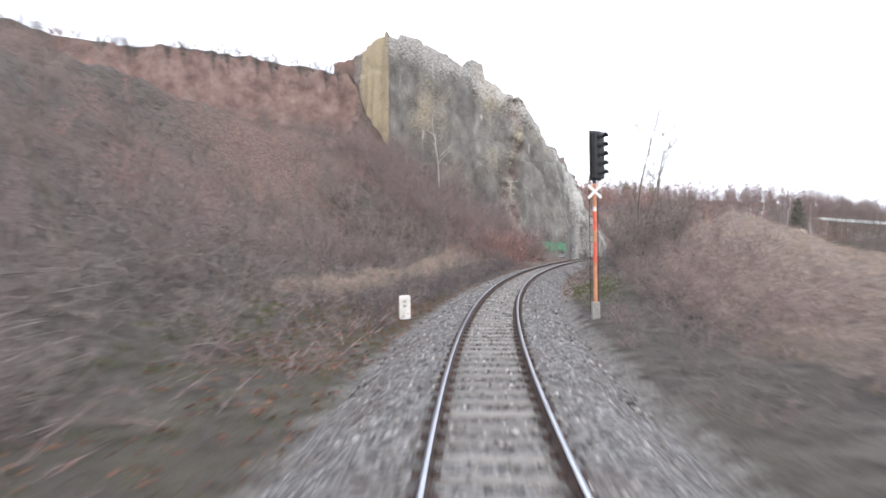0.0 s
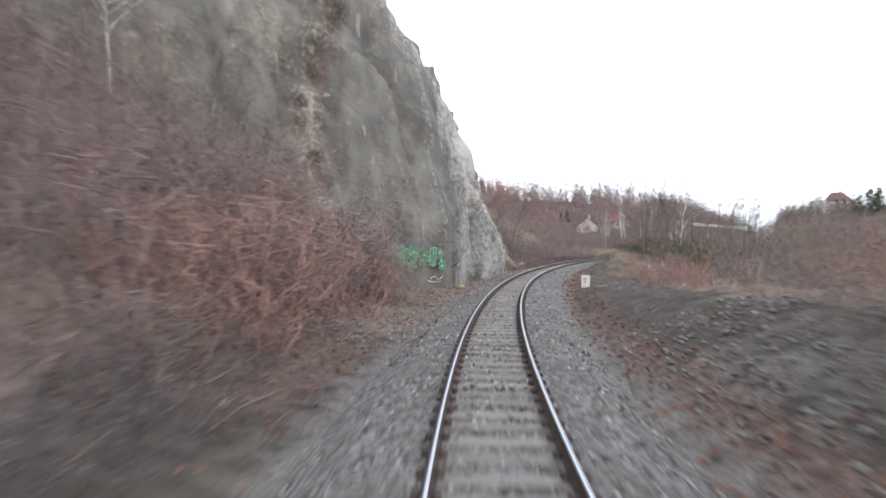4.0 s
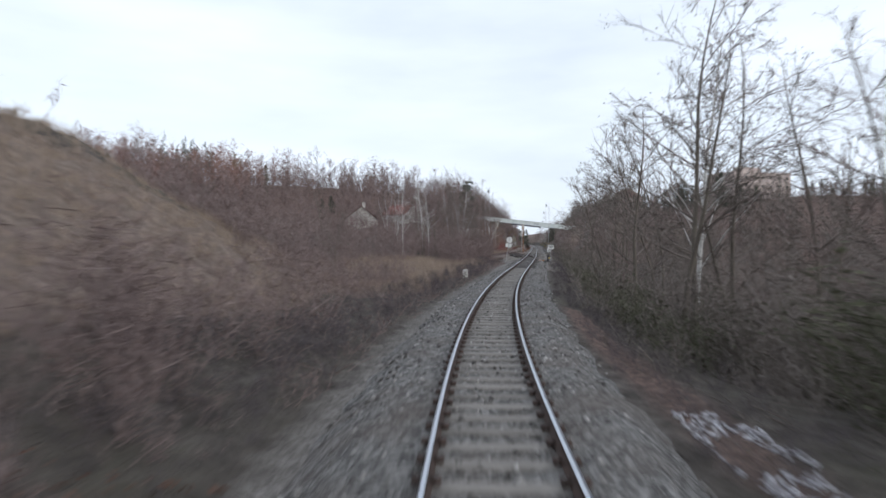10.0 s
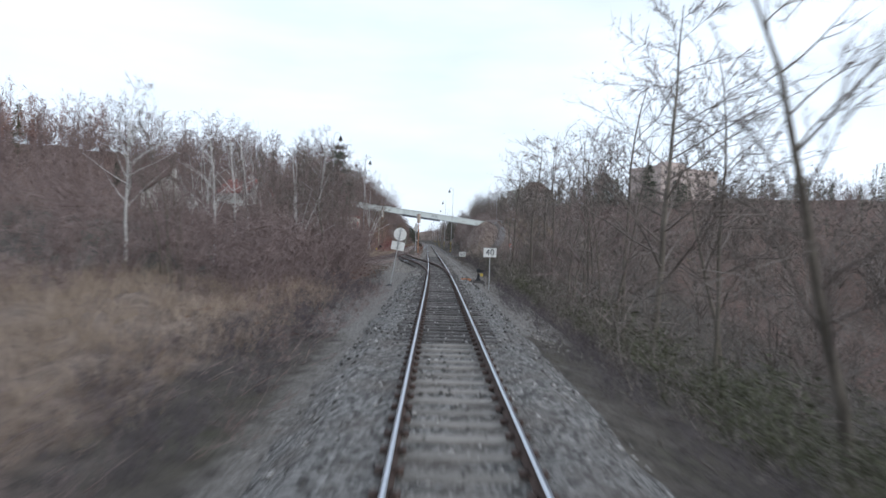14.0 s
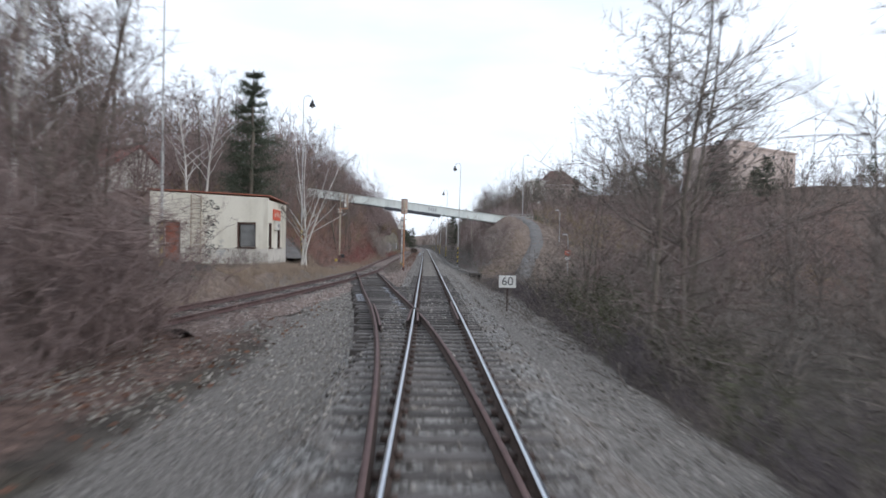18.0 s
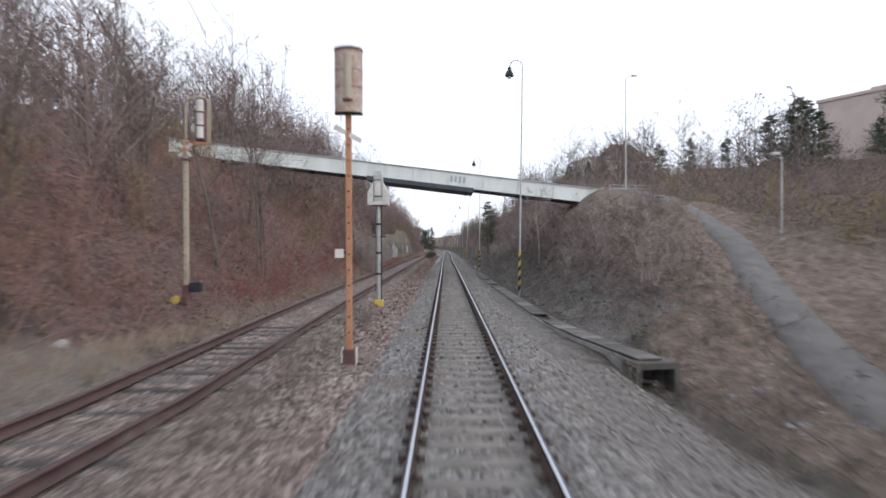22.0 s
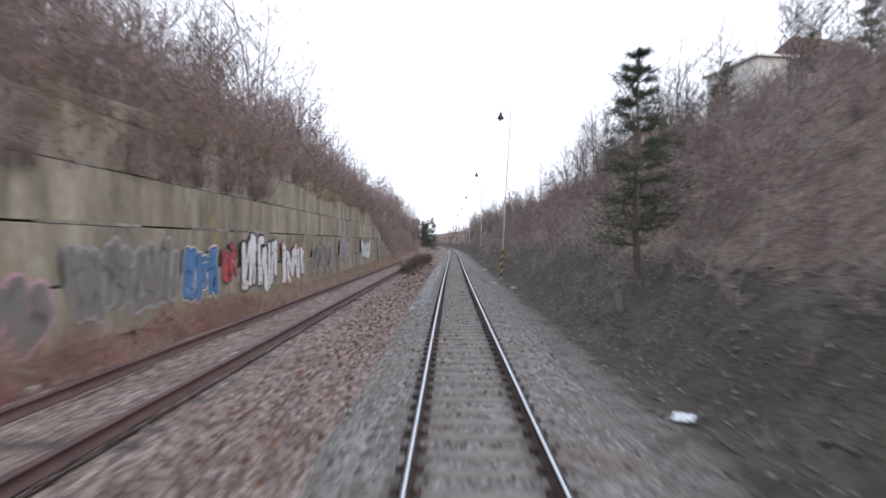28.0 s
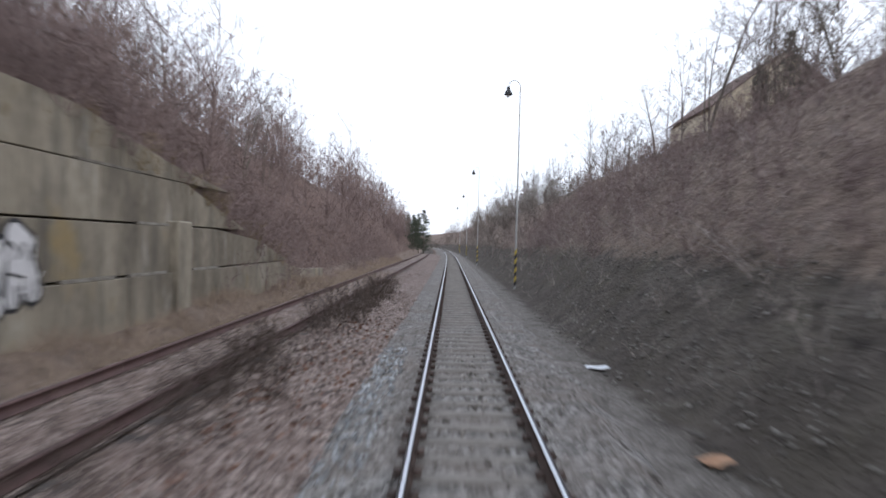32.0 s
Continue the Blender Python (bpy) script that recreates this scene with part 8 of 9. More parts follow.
_p = zone(63, 9000, 230, 385, -4.0, -1.6, 1, 1, lambda s, u: u > infill_left(s))
stuff("ballast_stones", stone_arrays(64, _p, infill_z(_p[:, 0], _p[:, 1]) + .01, .04), RED_STONE, "reddish brown stones between the two tracks", "ballast")
_p = zone(73, 6000, 224, 385, -1.7, 1.7, 1, 1)
_p[:, 1] += siding_u(_p[:, 0])
for _q, _mat, _lab in ((_p[_p[:, 0] < 258], BEIGE_STONE, "pale stones strewn over the siding"), (_p[_p[:, 0] >= 258], RED_STONE, "brown stones strewn over the siding")):
    stuff("ballast_stones", stone_arrays(74, _q, siding_z(_q[:, 0]) - .19, .038), _mat, _lab, "ballast")
_p = np.concatenate([zone(75, 900, 262, 385, 2.9, 5.0, 1, 1), zone(83, 1600, 264, 306, 3.8, 7.5, 1, 1), zone(84, 2600, 296, 385, 3.4, 6.8, 1, 1)])
stuff("rubble", stone_arrays(76, _p, ground_at(_p[:, 0], _p[:, 1]) + .01, .05), ROCK_BIT, "small stones along the ditch", "stones")
_p = zone(65, 4600, 180, 262, 2.6, 4.5, 1, 1)
stuff("ballast_stones", stone_arrays(66, _p, ground_at(_p[:, 0], _p[:, 1]) + .01, .04), STONE, "pale stones spread beside the turnout", "ballast")
_p = zone(79, 7000, 214, 242, -8.5, -1.6, 1, 1, lambda s, u: (u < np.interp(s, DIVERGE_S, DIVERGE_U) - 1.3) & (u > siding_u(s) + 1.2 - 4 * (s < 222)))
stuff("ballast_stones", stone_arrays(81, _p, np.maximum(ground_at(_p[:, 0], _p[:, 1]), np.where(np.abs(_p[:, 1]) < 2.85, track_z(_p[:, 1]), -9)) + .01, .04), BEIGE_STONE, "pale beige gravel spread beside the turnout", "ballast")
_p = np.concatenate([zone(77, 420, 64, 84, -2.9, -6, 1, 1), zone(67, 260, 96, 116, -3.2, -5.2, 1, 1), zone(68, 120, 86, 96, -2.9, -3.4, 1, 1), zone(69, 2400, 27, 66, 3.0, 7, 1, 1), zone(70, 90, 64, 72, -3.2, -4, 1, 1), zone(86, 2600, -5, 66, -13, -48, 1, 1), zone(71, 320, 312, 380, 2.8, 4.6, 1, 1), zone(85, 420, 272, 385, 4.2, 6.8, 1, 1)])
stuff("rubble", stone_arrays(72, _p, ground_at(_p[:, 0], _p[:, 1]) + .02, .065), ROCK_BIT, "broken pale limestone lumps at the foot of the bank", "stones")


def litter_arrays(seed, places, size):
    rs = np.random.RandomState(seed)
    x, y = spot(places[:, 0], places[:, 1])
    z = np.maximum(ground_at(places[:, 0], places[:, 1]), np.where(np.abs(places[:, 1]) < 2.85, track_z(places[:, 1]), -9)) + .03
    return leaves(np.stack([x, y, z], -1), size, rs)


_p = np.concatenate([zone(73, 2500, -5, 66, -2.9, -7, 1, 1), zone(74, 1800, 28, 120, 2.5, 4.2, 1, 1), zone(75, 1500, 104, 128, -3, -6, 1, 1), zone(76, 3200, 250, 345, -1.9, -4, 1, 1), zone(77, 1500, 180, 232, -4.2, -8, 1, 1), zone(78, 3500, 262, 330, -7.5, -12, 1, 1), zone(79, 900, 322, 334, -7.2, -9, 1, 1)])
stuff("fallen_leaves", litter_arrays(80, _p, .07), LITTER, "red-brown fallen leaves lying over the ground", "leaves")

# ---- single trees ----
TREES = {
    "ash": tree_thing("bare_tree", make_tree(301, 10, limbs=20, spread=.8, rise=.8, subs=6), BARK, TWIG_GREY, None, "bare grey-brown tree with fine upright twigs", "tree", "bare trees beside the line"),
    "slim": tree_thing("bare_tree", make_tree(302, 10, stems=2, limbs=16, spread=.6, rise=1.0, trunk_r=.1, subs=6), BARK, TWIG_GREY, None, "slender twin-stemmed bare tree", "tree", "bare trees beside the line"),
    "bushy": tree_thing("bare_tree", make_tree(303, 9, stems=3, limbs=13, spread=.9, rise=.7, start=.15, trunk_r=.085), BARK, TWIG_MAUVE, None, "many-stemmed bare tree with brown-mauve twigs", "tree", "bare trees beside the line"),
    "leafy": tree_thing("half_leafed_tree", make_tree(304, 10, stems=2, limbs=16, spread=.85, rise=.65, leaf=.4, leaf_size=.034, trunk_r=.11, start=.3), BARK, TWIG_GREY, LEAF_DRY, "thin tree still holding dry brown leaves", "tree", "half-leafed trees beside the line"),
    "birch": tree_thing("birch_tree", make_tree(305, 12, limbs=26, spread=.65, rise=.75, droop=-.04, trunk_r=.12, start=.28, limb_len=.34, subs=6, pale=True), BIRCH, TWIG_MAUVE, None, "bare white-barked birch with fine drooping twigs", "birch tree", "birches"),
    "birch_multi": tree_thing("birch_tree", make_tree(306, 9, stems=4, limbs=11, spread=.75, rise=.9, droop=-.01, trunk_r=.12, start=.2, limb_len=.42, subs=6, pale=True), BIRCH, TWIG_GREY, None, "several-stemmed bare birch with pale bark", "birch tree", "birches"),
    "fan": tree_thing("bare_tree", make_tree(308, 9, limbs=15, spread=1.0, rise=.85, start=.28, limb_len=.6, subs=7, trunk_r=.12), BARK, TWIG_GREY, None, "bare tree with a wide fan-shaped crown of fine twigs", "tree", "bare trees beside the line"),
    "pale": tree_thing("bare_tree", make_tree(312, 6, limbs=9, spread=1.1, rise=.9, start=.42, limb_len=.6, subs=7, trunk_r=.065, pale=True), PALE_BARK, TWIG_TAN, None, "small bare tree with a pale smooth trunk and spreading limbs", "tree", "bare trees beside the line"),
    "round": tree_thing("half_leafed_tree", make_tree(307, 10, limbs=26, spread=.9, rise=.6, start=.25, leaf=.3, leaf_size=.034, subs=7, trunk_r=.11), BARK, TWIG_GREY, LEAF_DRY, "round-crowned tree with a few last dry leaves", "tree", "half-leafed trees beside the line"),
}
_size = {"ash": 10, "slim": 10, "bushy": 9, "leafy": 10, "birch": 12, "birch_multi": 9, "round": 10, "fan": 9, "pale": 6}
_used = set()


def plant(kind, s, u, top, turn=None):
    """A tree of that kind, its crown reaching the height top."""
    z = float(ground_at(s, u))
    k = (top - z) / _size[kind]
    r = random.Random(int(s * 131 + u * 17))
    x, y = spot(s, u)
    m = pose(float(x), float(y), z, 0, 0, r.uniform(0, 360) if turn is None else turn) @ Matrix.Diagonal((k, k, k, 1))
    if kind not in _used:
        _used.add(kind)
        ob = TREES[kind]
        ob.matrix_basis = m
        return ob
    ob = copy_thing(TREES[kind], Matrix())
    ob.matrix_basis = m
    return ob


for _row in ("slim 40.5 7.6 10.4;fan 44 8.6 9.4;bushy 47 9.5 7;ash 36 9 6;slim 28 -9.5 7;bushy 33 -12 6.5;ash 14 -10 8;bushy 5 -9 7;slim 55 -10 6;bushy 60 -8 5.5;bushy 64 -6 5;bushy 69 -12 9;bushy 71.5 -15 13;bushy 66 -17 13;slim 74 -19 17;ash 67 -9 6;slim 76 -14 13;ash 74.5 -11.5 10;bushy 75 -16.5 14;slim 73 -22 18;birch 76 -19.5 19.5;bushy 77.5 -11 9;"
             "fan 112 8.3 8.3;slim 117 10 7;ash 122 11 7.5;bushy 108 9.5 4;leafy 142.5 6.6 11.7;leafy 136 9.5 7.6;bushy 139.5 12 8.5;leafy 146 12.5 9.6;ash 140 15 9;leafy 143.5 8.3 9.2;birch 150 9 11.5;round 156.5 7.2 9.5;slim 160 9 10;bushy 165 7.5 8;leafy 171 13.5 9;ash 176 8 8.5;"
             "round 183.5 6.6 10.3;leafy 188 11 10;bushy 193 7.5 8;leafy 199 10.5 12.5;slim 204 9 9;leafy 214 9.5 12;leafy 217 13 13;round 228 8 12;bushy 222 7 6;round 232 10.8 14;round 236 12.8 14;slim 238.5 12.5 9;round 243 13.6 12.5;bushy 231 6.5 7;bushy 245 17 8;"
             "ash 112 -9 8.5;bushy 119.5 -11.5 10.5;bushy 116 -13 10;ash 117.5 -9 9;bushy 121 -8 5;bushy 124.5 -10.5 10;ash 126 -9.2 9;bushy 123.5 -7.5 6;slim 127.5 -11 10;slim 158 -11 4.5;bushy 170 -15 6;ash 177 -19 8;"
             "bushy 186 -9.5 5.5;slim 190 -12 7.5;birch 193 -15 9.5;bushy 196 -9 6.5;birch 199 -13 9;slim 203 -10.5 8;birch_multi 206 -10 8.5;bushy 209 -13 8.5;ash 204 -7.4 7.2;bushy 207 -7 7;bushy 211 -7.6 7.6;slim 213.5 -8 8.4;bushy 216 -8.4 8;slim 219 -9 9;slim 212 -15 9.5;birch 215 -17 12;bushy 217 -10.5 10.5;bushy 221 -9.8 9.5;bushy 224 -11 11;ash 226 -12.3 12;slim 228.5 -12.8 13;bushy 231 -14 12;birch 222 -11.5 12.5;bushy 219.5 -12 11;slim 223 -13 12;birch 225 -19 13;bushy 228 -14 9;ash 232 -17 12;birch_multi 229 -24.5 13;birch_multi 232 -27 12.5;"
             "birch 252.5 -18.8 15;birch 253.2 -17.6 15.5;birch_multi 249.4 -9.35 11;birch 241 -23 15;slim 236 -20 13;ash 256 -19 15;bushy 259 -13 9;slim 262 -17 13;bushy 266 -14 10;ash 271 -18 14;slim 276 -15 13;bushy 277 -9.3 9;slim 279.5 -10.3 10.5;bushy 281.5 -11.5 10.5;ash 274.5 -10.5 9.5;bushy 281 -17 13;ash 287 -20 17;slim 291 -23 19;bushy 300 -18 16;ash 305 -21 19;slim 311 -16 16;bushy 318 -15 15;ash 326 -18 19;slim 334 -17 18;bushy 341 -16 16.5;slim 350 -17 18;ash 358 -16 17;bushy 366 -15 15;slim 374 -14 14.5;bushy 381 -13 12;ash 389 -15 14;slim 398 -14 13;bushy 408 -16 14;"
             "pale 290.5 6.3 6.4 60;bushy 306 14 12;ash 312 19 15;slim 318 22 16;leafy 326 20 16;ash 338 23 19;leafy 349 21 18;bushy 356 19 18;ash 368 17 19;leafy 373 18 19.5;bushy 380 17 18;ash 387 18 17.5;slim 394 19 20.5;bushy 392 17 18;leafy 404 19 20.5;ash 399 17 20;ash 418 20 19.5;round 434 22 17").split(";"):
    _k, _a, _b, _c, *_turn = _row.split()
    plant(_k, float(_a), float(_b), float(_c), *map(float, _turn))


def make_conifer(seed, high, wide, start=.1, whorls=20, per=9, needles=26, needle_r=.022):
    """Trunk and needle-clad branches of a pine or spruce."""
    rs = np.random.RandomState(seed)
    z = np.linspace(-.3, high, 9)
    tp = np.stack([rs.normal(scale=.03, size=9), rs.normal(scale=.03, size=9), z], -1)
    rr = .14 * (1 - np.arange(9) / 9 * .92)
    trunk = tubes(tp[:-1], tp[1:], rr[:-1], rr[1:], 7)
    A, B, N0, N1 = [], [], [], []
    for w in range(whorls):
        t = start + (1 - start) * (w + rs.uniform(-.2, .2)) / whorls
        ln = wide * (1 - t) ** .75 * rs.uniform(.75, 1.15) + .15
        for k in range(per):
            az = rs.uniform(0, 6.283)
            l2 = ln * rs.uniform(.6, 1.1)
            p = np.array([0, 0, t * high])
            q = p + np.array([math.cos(az) * l2, math.sin(az) * l2, l2 * rs.uniform(.0, .55)])
            A.append(p)
            B.append(q)
            e = rs.uniform(.25, 1.0, needles)[:, None]
            a = p + (q - p) * e + rs.normal(size=(needles, 3)) * e * l2 * np.array([.16, .16, .1])
            d = rs.normal(size=(needles, 3)) * .8 + (q - p) / l2 * .8
            d /= np.linalg.norm(d, axis=1, keepdims=True)
            N0.append(a)
            N1.append(a + d * rs.uniform(.12, .34, (needles, 1)) * (.5 + .5 * wide / 2.5))
    A, B = np.array(A), np.array(B)
    return trunk, merge(spikes(A, B, .02), blades(np.concatenate(N0), np.concatenate(N1), needle_r)), None


PINE = tree_thing("pine_tree", make_conifer(401, 8, 2.5, .16, 16, 8, 110, .012), BARK, NEEDLE, None, "dark green pine growing from the slope", "pine tree", "conifers")
SPRUCE = tree_thing("spruce_tree", make_conifer(402, 12, 3.2, .08, 22, 8, 36, .055), BARK, NEEDLE, None, "dark green spruce with a pointed crown", "spruce tree", "conifers")
_first = {"PINE": True, "SPRUCE": True}
for _k, _a, _b, _top in (("PINE", 331.5, 5.6, 8.5), ("PINE", 329, 19, 13.5), ("PINE", 255, -14.6, 16.2), ("PINE", 258.5, -16, 14), ("SPRUCE", 325, 58.5, 24.5), ("SPRUCE", 330, 48, 20), ("SPRUCE", 327, 42.5, 19.5), ("SPRUCE", 326, 45.5, 21.5), ("SPRUCE", 329, 48.5, 22), ("SPRUCE", 332, 52, 21), ("SPRUCE", 336, 41, 18), ("SPRUCE", 342, 38, 19), ("SPRUCE", 350, 36, 19.5), ("SPRUCE", 310, 60, 19), ("SPRUCE", 334, 62, 20.5), ("SPRUCE", 337, 67, 21.5), ("SPRUCE", 333, 70, 19.5), ("SPRUCE", 338, 74, 21),
                         ("SPRUCE", 366, 24, 18.5), ("SPRUCE", 372, 25.5, 18), ("PINE", 352, 27, 19), ("SPRUCE", 400, 23, 17.5), ("SPRUCE", 406, 24, 17), ("SPRUCE", 577, -10.5, 12), ("SPRUCE", 583, -13, 13), ("SPRUCE", 570, -14, 12.5), ("SPRUCE", 590, -9, 11.5), ("SPRUCE", 498, -5.8, 10.2), ("SPRUCE", 503, -7.2, 9.6), ("SPRUCE", 494, -8, 8.8), ("SPRUCE", 545, -9.5, 10.5), ("SPRUCE", 556, -12, 12), ("SPRUCE", 262, -49, 14), ("SPRUCE", 264, -52, 13.5), ("SPRUCE", 260, -47.5, 12.5), ("SPRUCE", 266, -50, 13)):
    _src, _h = (PINE, 8) if _k == "PINE" else (SPRUCE, 12)
    _z = float(ground_at(_a, _b))
    _x, _y = spot(_a, _b)
    _f = (_top - _z) / _h
    _m = pose(float(_x), float(_y), _z, 0, 0, _a * 37 % 360) @ Matrix.Diagonal((_f * (1.65 if _b > 35 else 1), _f * (1.65 if _b > 35 else 1), _f, 1))
    if _first[_k]:
        _first[_k] = False
        _src.matrix_basis = _m
    else:
        copy_thing(_src, Matrix()).matrix_basis = _m


# ---- woods in the distance ----
def light_tree(seed, high, twigs=120, r=.035, conifer=False, fine=0, stems=1):
    rs = np.random.RandomState(seed)
    T0, T1, R0, R1, lines = [], [], [], [], []
    for k in range(stems):
        az, out = rs.uniform(0, 6.283), (.16 * high * rs.uniform(.3, 1) if stems > 1 else .03 * high)
        top = high * (1 if k == 0 else rs.uniform(.65, .95))
        c = np.array([math.cos(az), math.sin(az), 0]) * out
        pts = np.stack([np.array([0, 0, -.5]), c * .45 + rs.normal(scale=.12, size=3) + np.array([0, 0, top * .35]), c * .8 + rs.normal(scale=.15, size=3) + np.array([0, 0, top * .7]), c + np.array([0, 0, top])])
        lines.append(pts)
        T0 += list(pts[:-1])
        T1 += list(pts[1:])
        b = .0065 * high / (1 + .25 * (stems - 1))
        R0 += [b, b * .7, b * .4]
        R1 += [b * .7, b * .4, b * .1]
    tr = tubes(np.array(T0), np.array(T1), R0, R1, 3)
    which = rs.randint(0, stems, twigs)
    L = np.array(lines)[which]
    n_ = np.arange(twigs)
    az = rs.uniform(0, 6.283, twigs)
    if conifer:
        h = rs.uniform(.25, 1, twigs)
    else:
        # boughs rise from the stem to places spread through a rounded crown
        e = rs.uniform(-1, 1, twigs)
        out = np.sqrt(1 - e ** 2) * rs.uniform(.35, 1, twigs) ** .5
        goal = .62 + .36 * e
        h = np.clip(goal - .3 * out - .05, .16, .97)
    f = np.clip(h * 3, 0, 2.999)
    i0 = f.astype(int)
    p = L[n_, i0] + (L[n_, i0 + 1] - L[n_, i0]) * (f - i0)[:, None] * .97
    if conifer:
        ln = high * .24 * (1.05 - h) * rs.uniform(.5, 1.15, twigs)
        q = p + np.stack([np.cos(az) * ln, np.sin(az) * ln, ln * rs.uniform(-.2, .3, twigs)], -1)
    else:
        q = np.stack([p[:, 0] + np.cos(az) * out * high * .3, p[:, 1] + np.sin(az) * out * high * .3, goal * L[:, 3, 2]], -1)
    k = rs.randint(0, twigs, twigs * 2)
    a = p[k] + (q[k] - p[k]) * rs.uniform(.35, 1, (twigs * 2, 1))
    d = rs.normal(size=(twigs * 2, 3)) + (np.array([0, 0, .6 if fine else .2]) if not conifer else 0)
    d /= np.linalg.norm(d, axis=1, keepdims=True)
    b = a + d * rs.uniform(.3, 1.0, (twigs * 2, 1)) * (.11 * high if not conifer else .06 * high)
    if fine:
        m = twigs * 2 * fine
        k = rs.randint(0, twigs * 2, m)
        a3 = a[k] + (b[k] - a[k]) * rs.uniform(.3, 1, (m, 1))
        d = rs.normal(size=(m, 3)) + np.array([0, 0, .5])
        d /= np.linalg.norm(d, axis=1, keepdims=True)
        b3 = a3 + d * rs.uniform(.3, 1.0, (m, 1)) * .065 * high
        return merge(tr, blades(p, q, r * 1.3), blades(a, b, r), blades(a3, b3, r * .7))
    return merge(tr, blades(p, q, r * (.75 if not conifer else 1.3)), blades(a, b, r * (1.2 if not conifer else 3)))


WOOD_TREES = [light_tree(520 + i, 8 + i, 66, r=.022, fine=2, stems=3) for i in range(5)]
for _seed, _a, _b, _u0, _u1, _c, _lo, _hi, _mat, _keep, _lab in (
        (101, 260, 330, -12, -30, 80, .8, 1.25, TWIG_MAUVE, None, "bare mauve-brown trees over the cutting's bank"), (102, 306, 420, -10.5, -28, 140, .65, 1.15, TWIG_MAUVE, None, "bare brown trees above the retaining wall"),
        (103, 182, 240, -8.5, -30, 120, .3, .55, TWIG_MAUVE, lambda s, u: (s < 228) & (u < -7 - (s < 192) * 4) | (u < -18), "young bare wood behind the grass"), (104, 122, 246, 9, 30, 70, .5, .9, TWIG_GREY, None, "bare trees on the falling bank"),
        (105, 304, 420, 13, 30, 90, .45, .95, TWIG_GREY, None, "bare trees along the top of the slope"), (110, 150, 268, 19, 47, 75, .75, 1.25, TWIG_GREY, None, "bare trees on the valley's near side"), (106, 98, 126, 14, 34, 26, .35, .6, TWIG_GREY, None, "low bare trees in the valley"), (107, -10, 66, -9, -30, 70, .35, .65, TWIG_GREY, off_cliff, "small bare trees on the stony hillside"),
        (108, 420, 560, -11, -28, 80, .8, 1.2, TWIG_MAUVE, None, "bare trees farther along the bank"), (109, 420, 560, 7, 28, 70, .6, 1.0, TWIG_GREY, None, "bare trees farther along the slope")):
    stuff("bare_wood", scatter(WOOD_TREES, zone(_seed, _c, _a, _b, _u0, _u1, _lo, _hi, _keep), 30 + _seed), _mat, _lab, "woodland")
for _seed, _a, _b, _u0, _u1, _c, _lo, _hi, _mat in (
        (111, 110, 300, -26, -120, 820, 1.3, 2.6, TWIG_MAUVE), (112, 150, 420, -100, -290, 520, 2.0, 3.6, TWIG_MAUVE), (113, 60, 260, 22, 148, 560, 1.4, 2.8, TWIG_GREY), (114, -60, 70, 24, 148, 330, 1.4, 2.8, TWIG_MAUVE), (115, -60, 90, -24, -150, 200, .9, 1.8, TWIG_GREY), (116, 260, 560, -20, -90, 330, 1.2, 2.4, TWIG_MAUVE), (117, 280, 560, 16, 90, 380, 1.0, 2.0, TWIG_GREY)):
    stuff("hillside_scrub", scatter(FILL, zone(_seed, _c, _a, _b, _u0, _u1, _lo, _hi, off_cliff), 40 + _seed), _mat, "low bare scrub covering the hillside", "scrub")

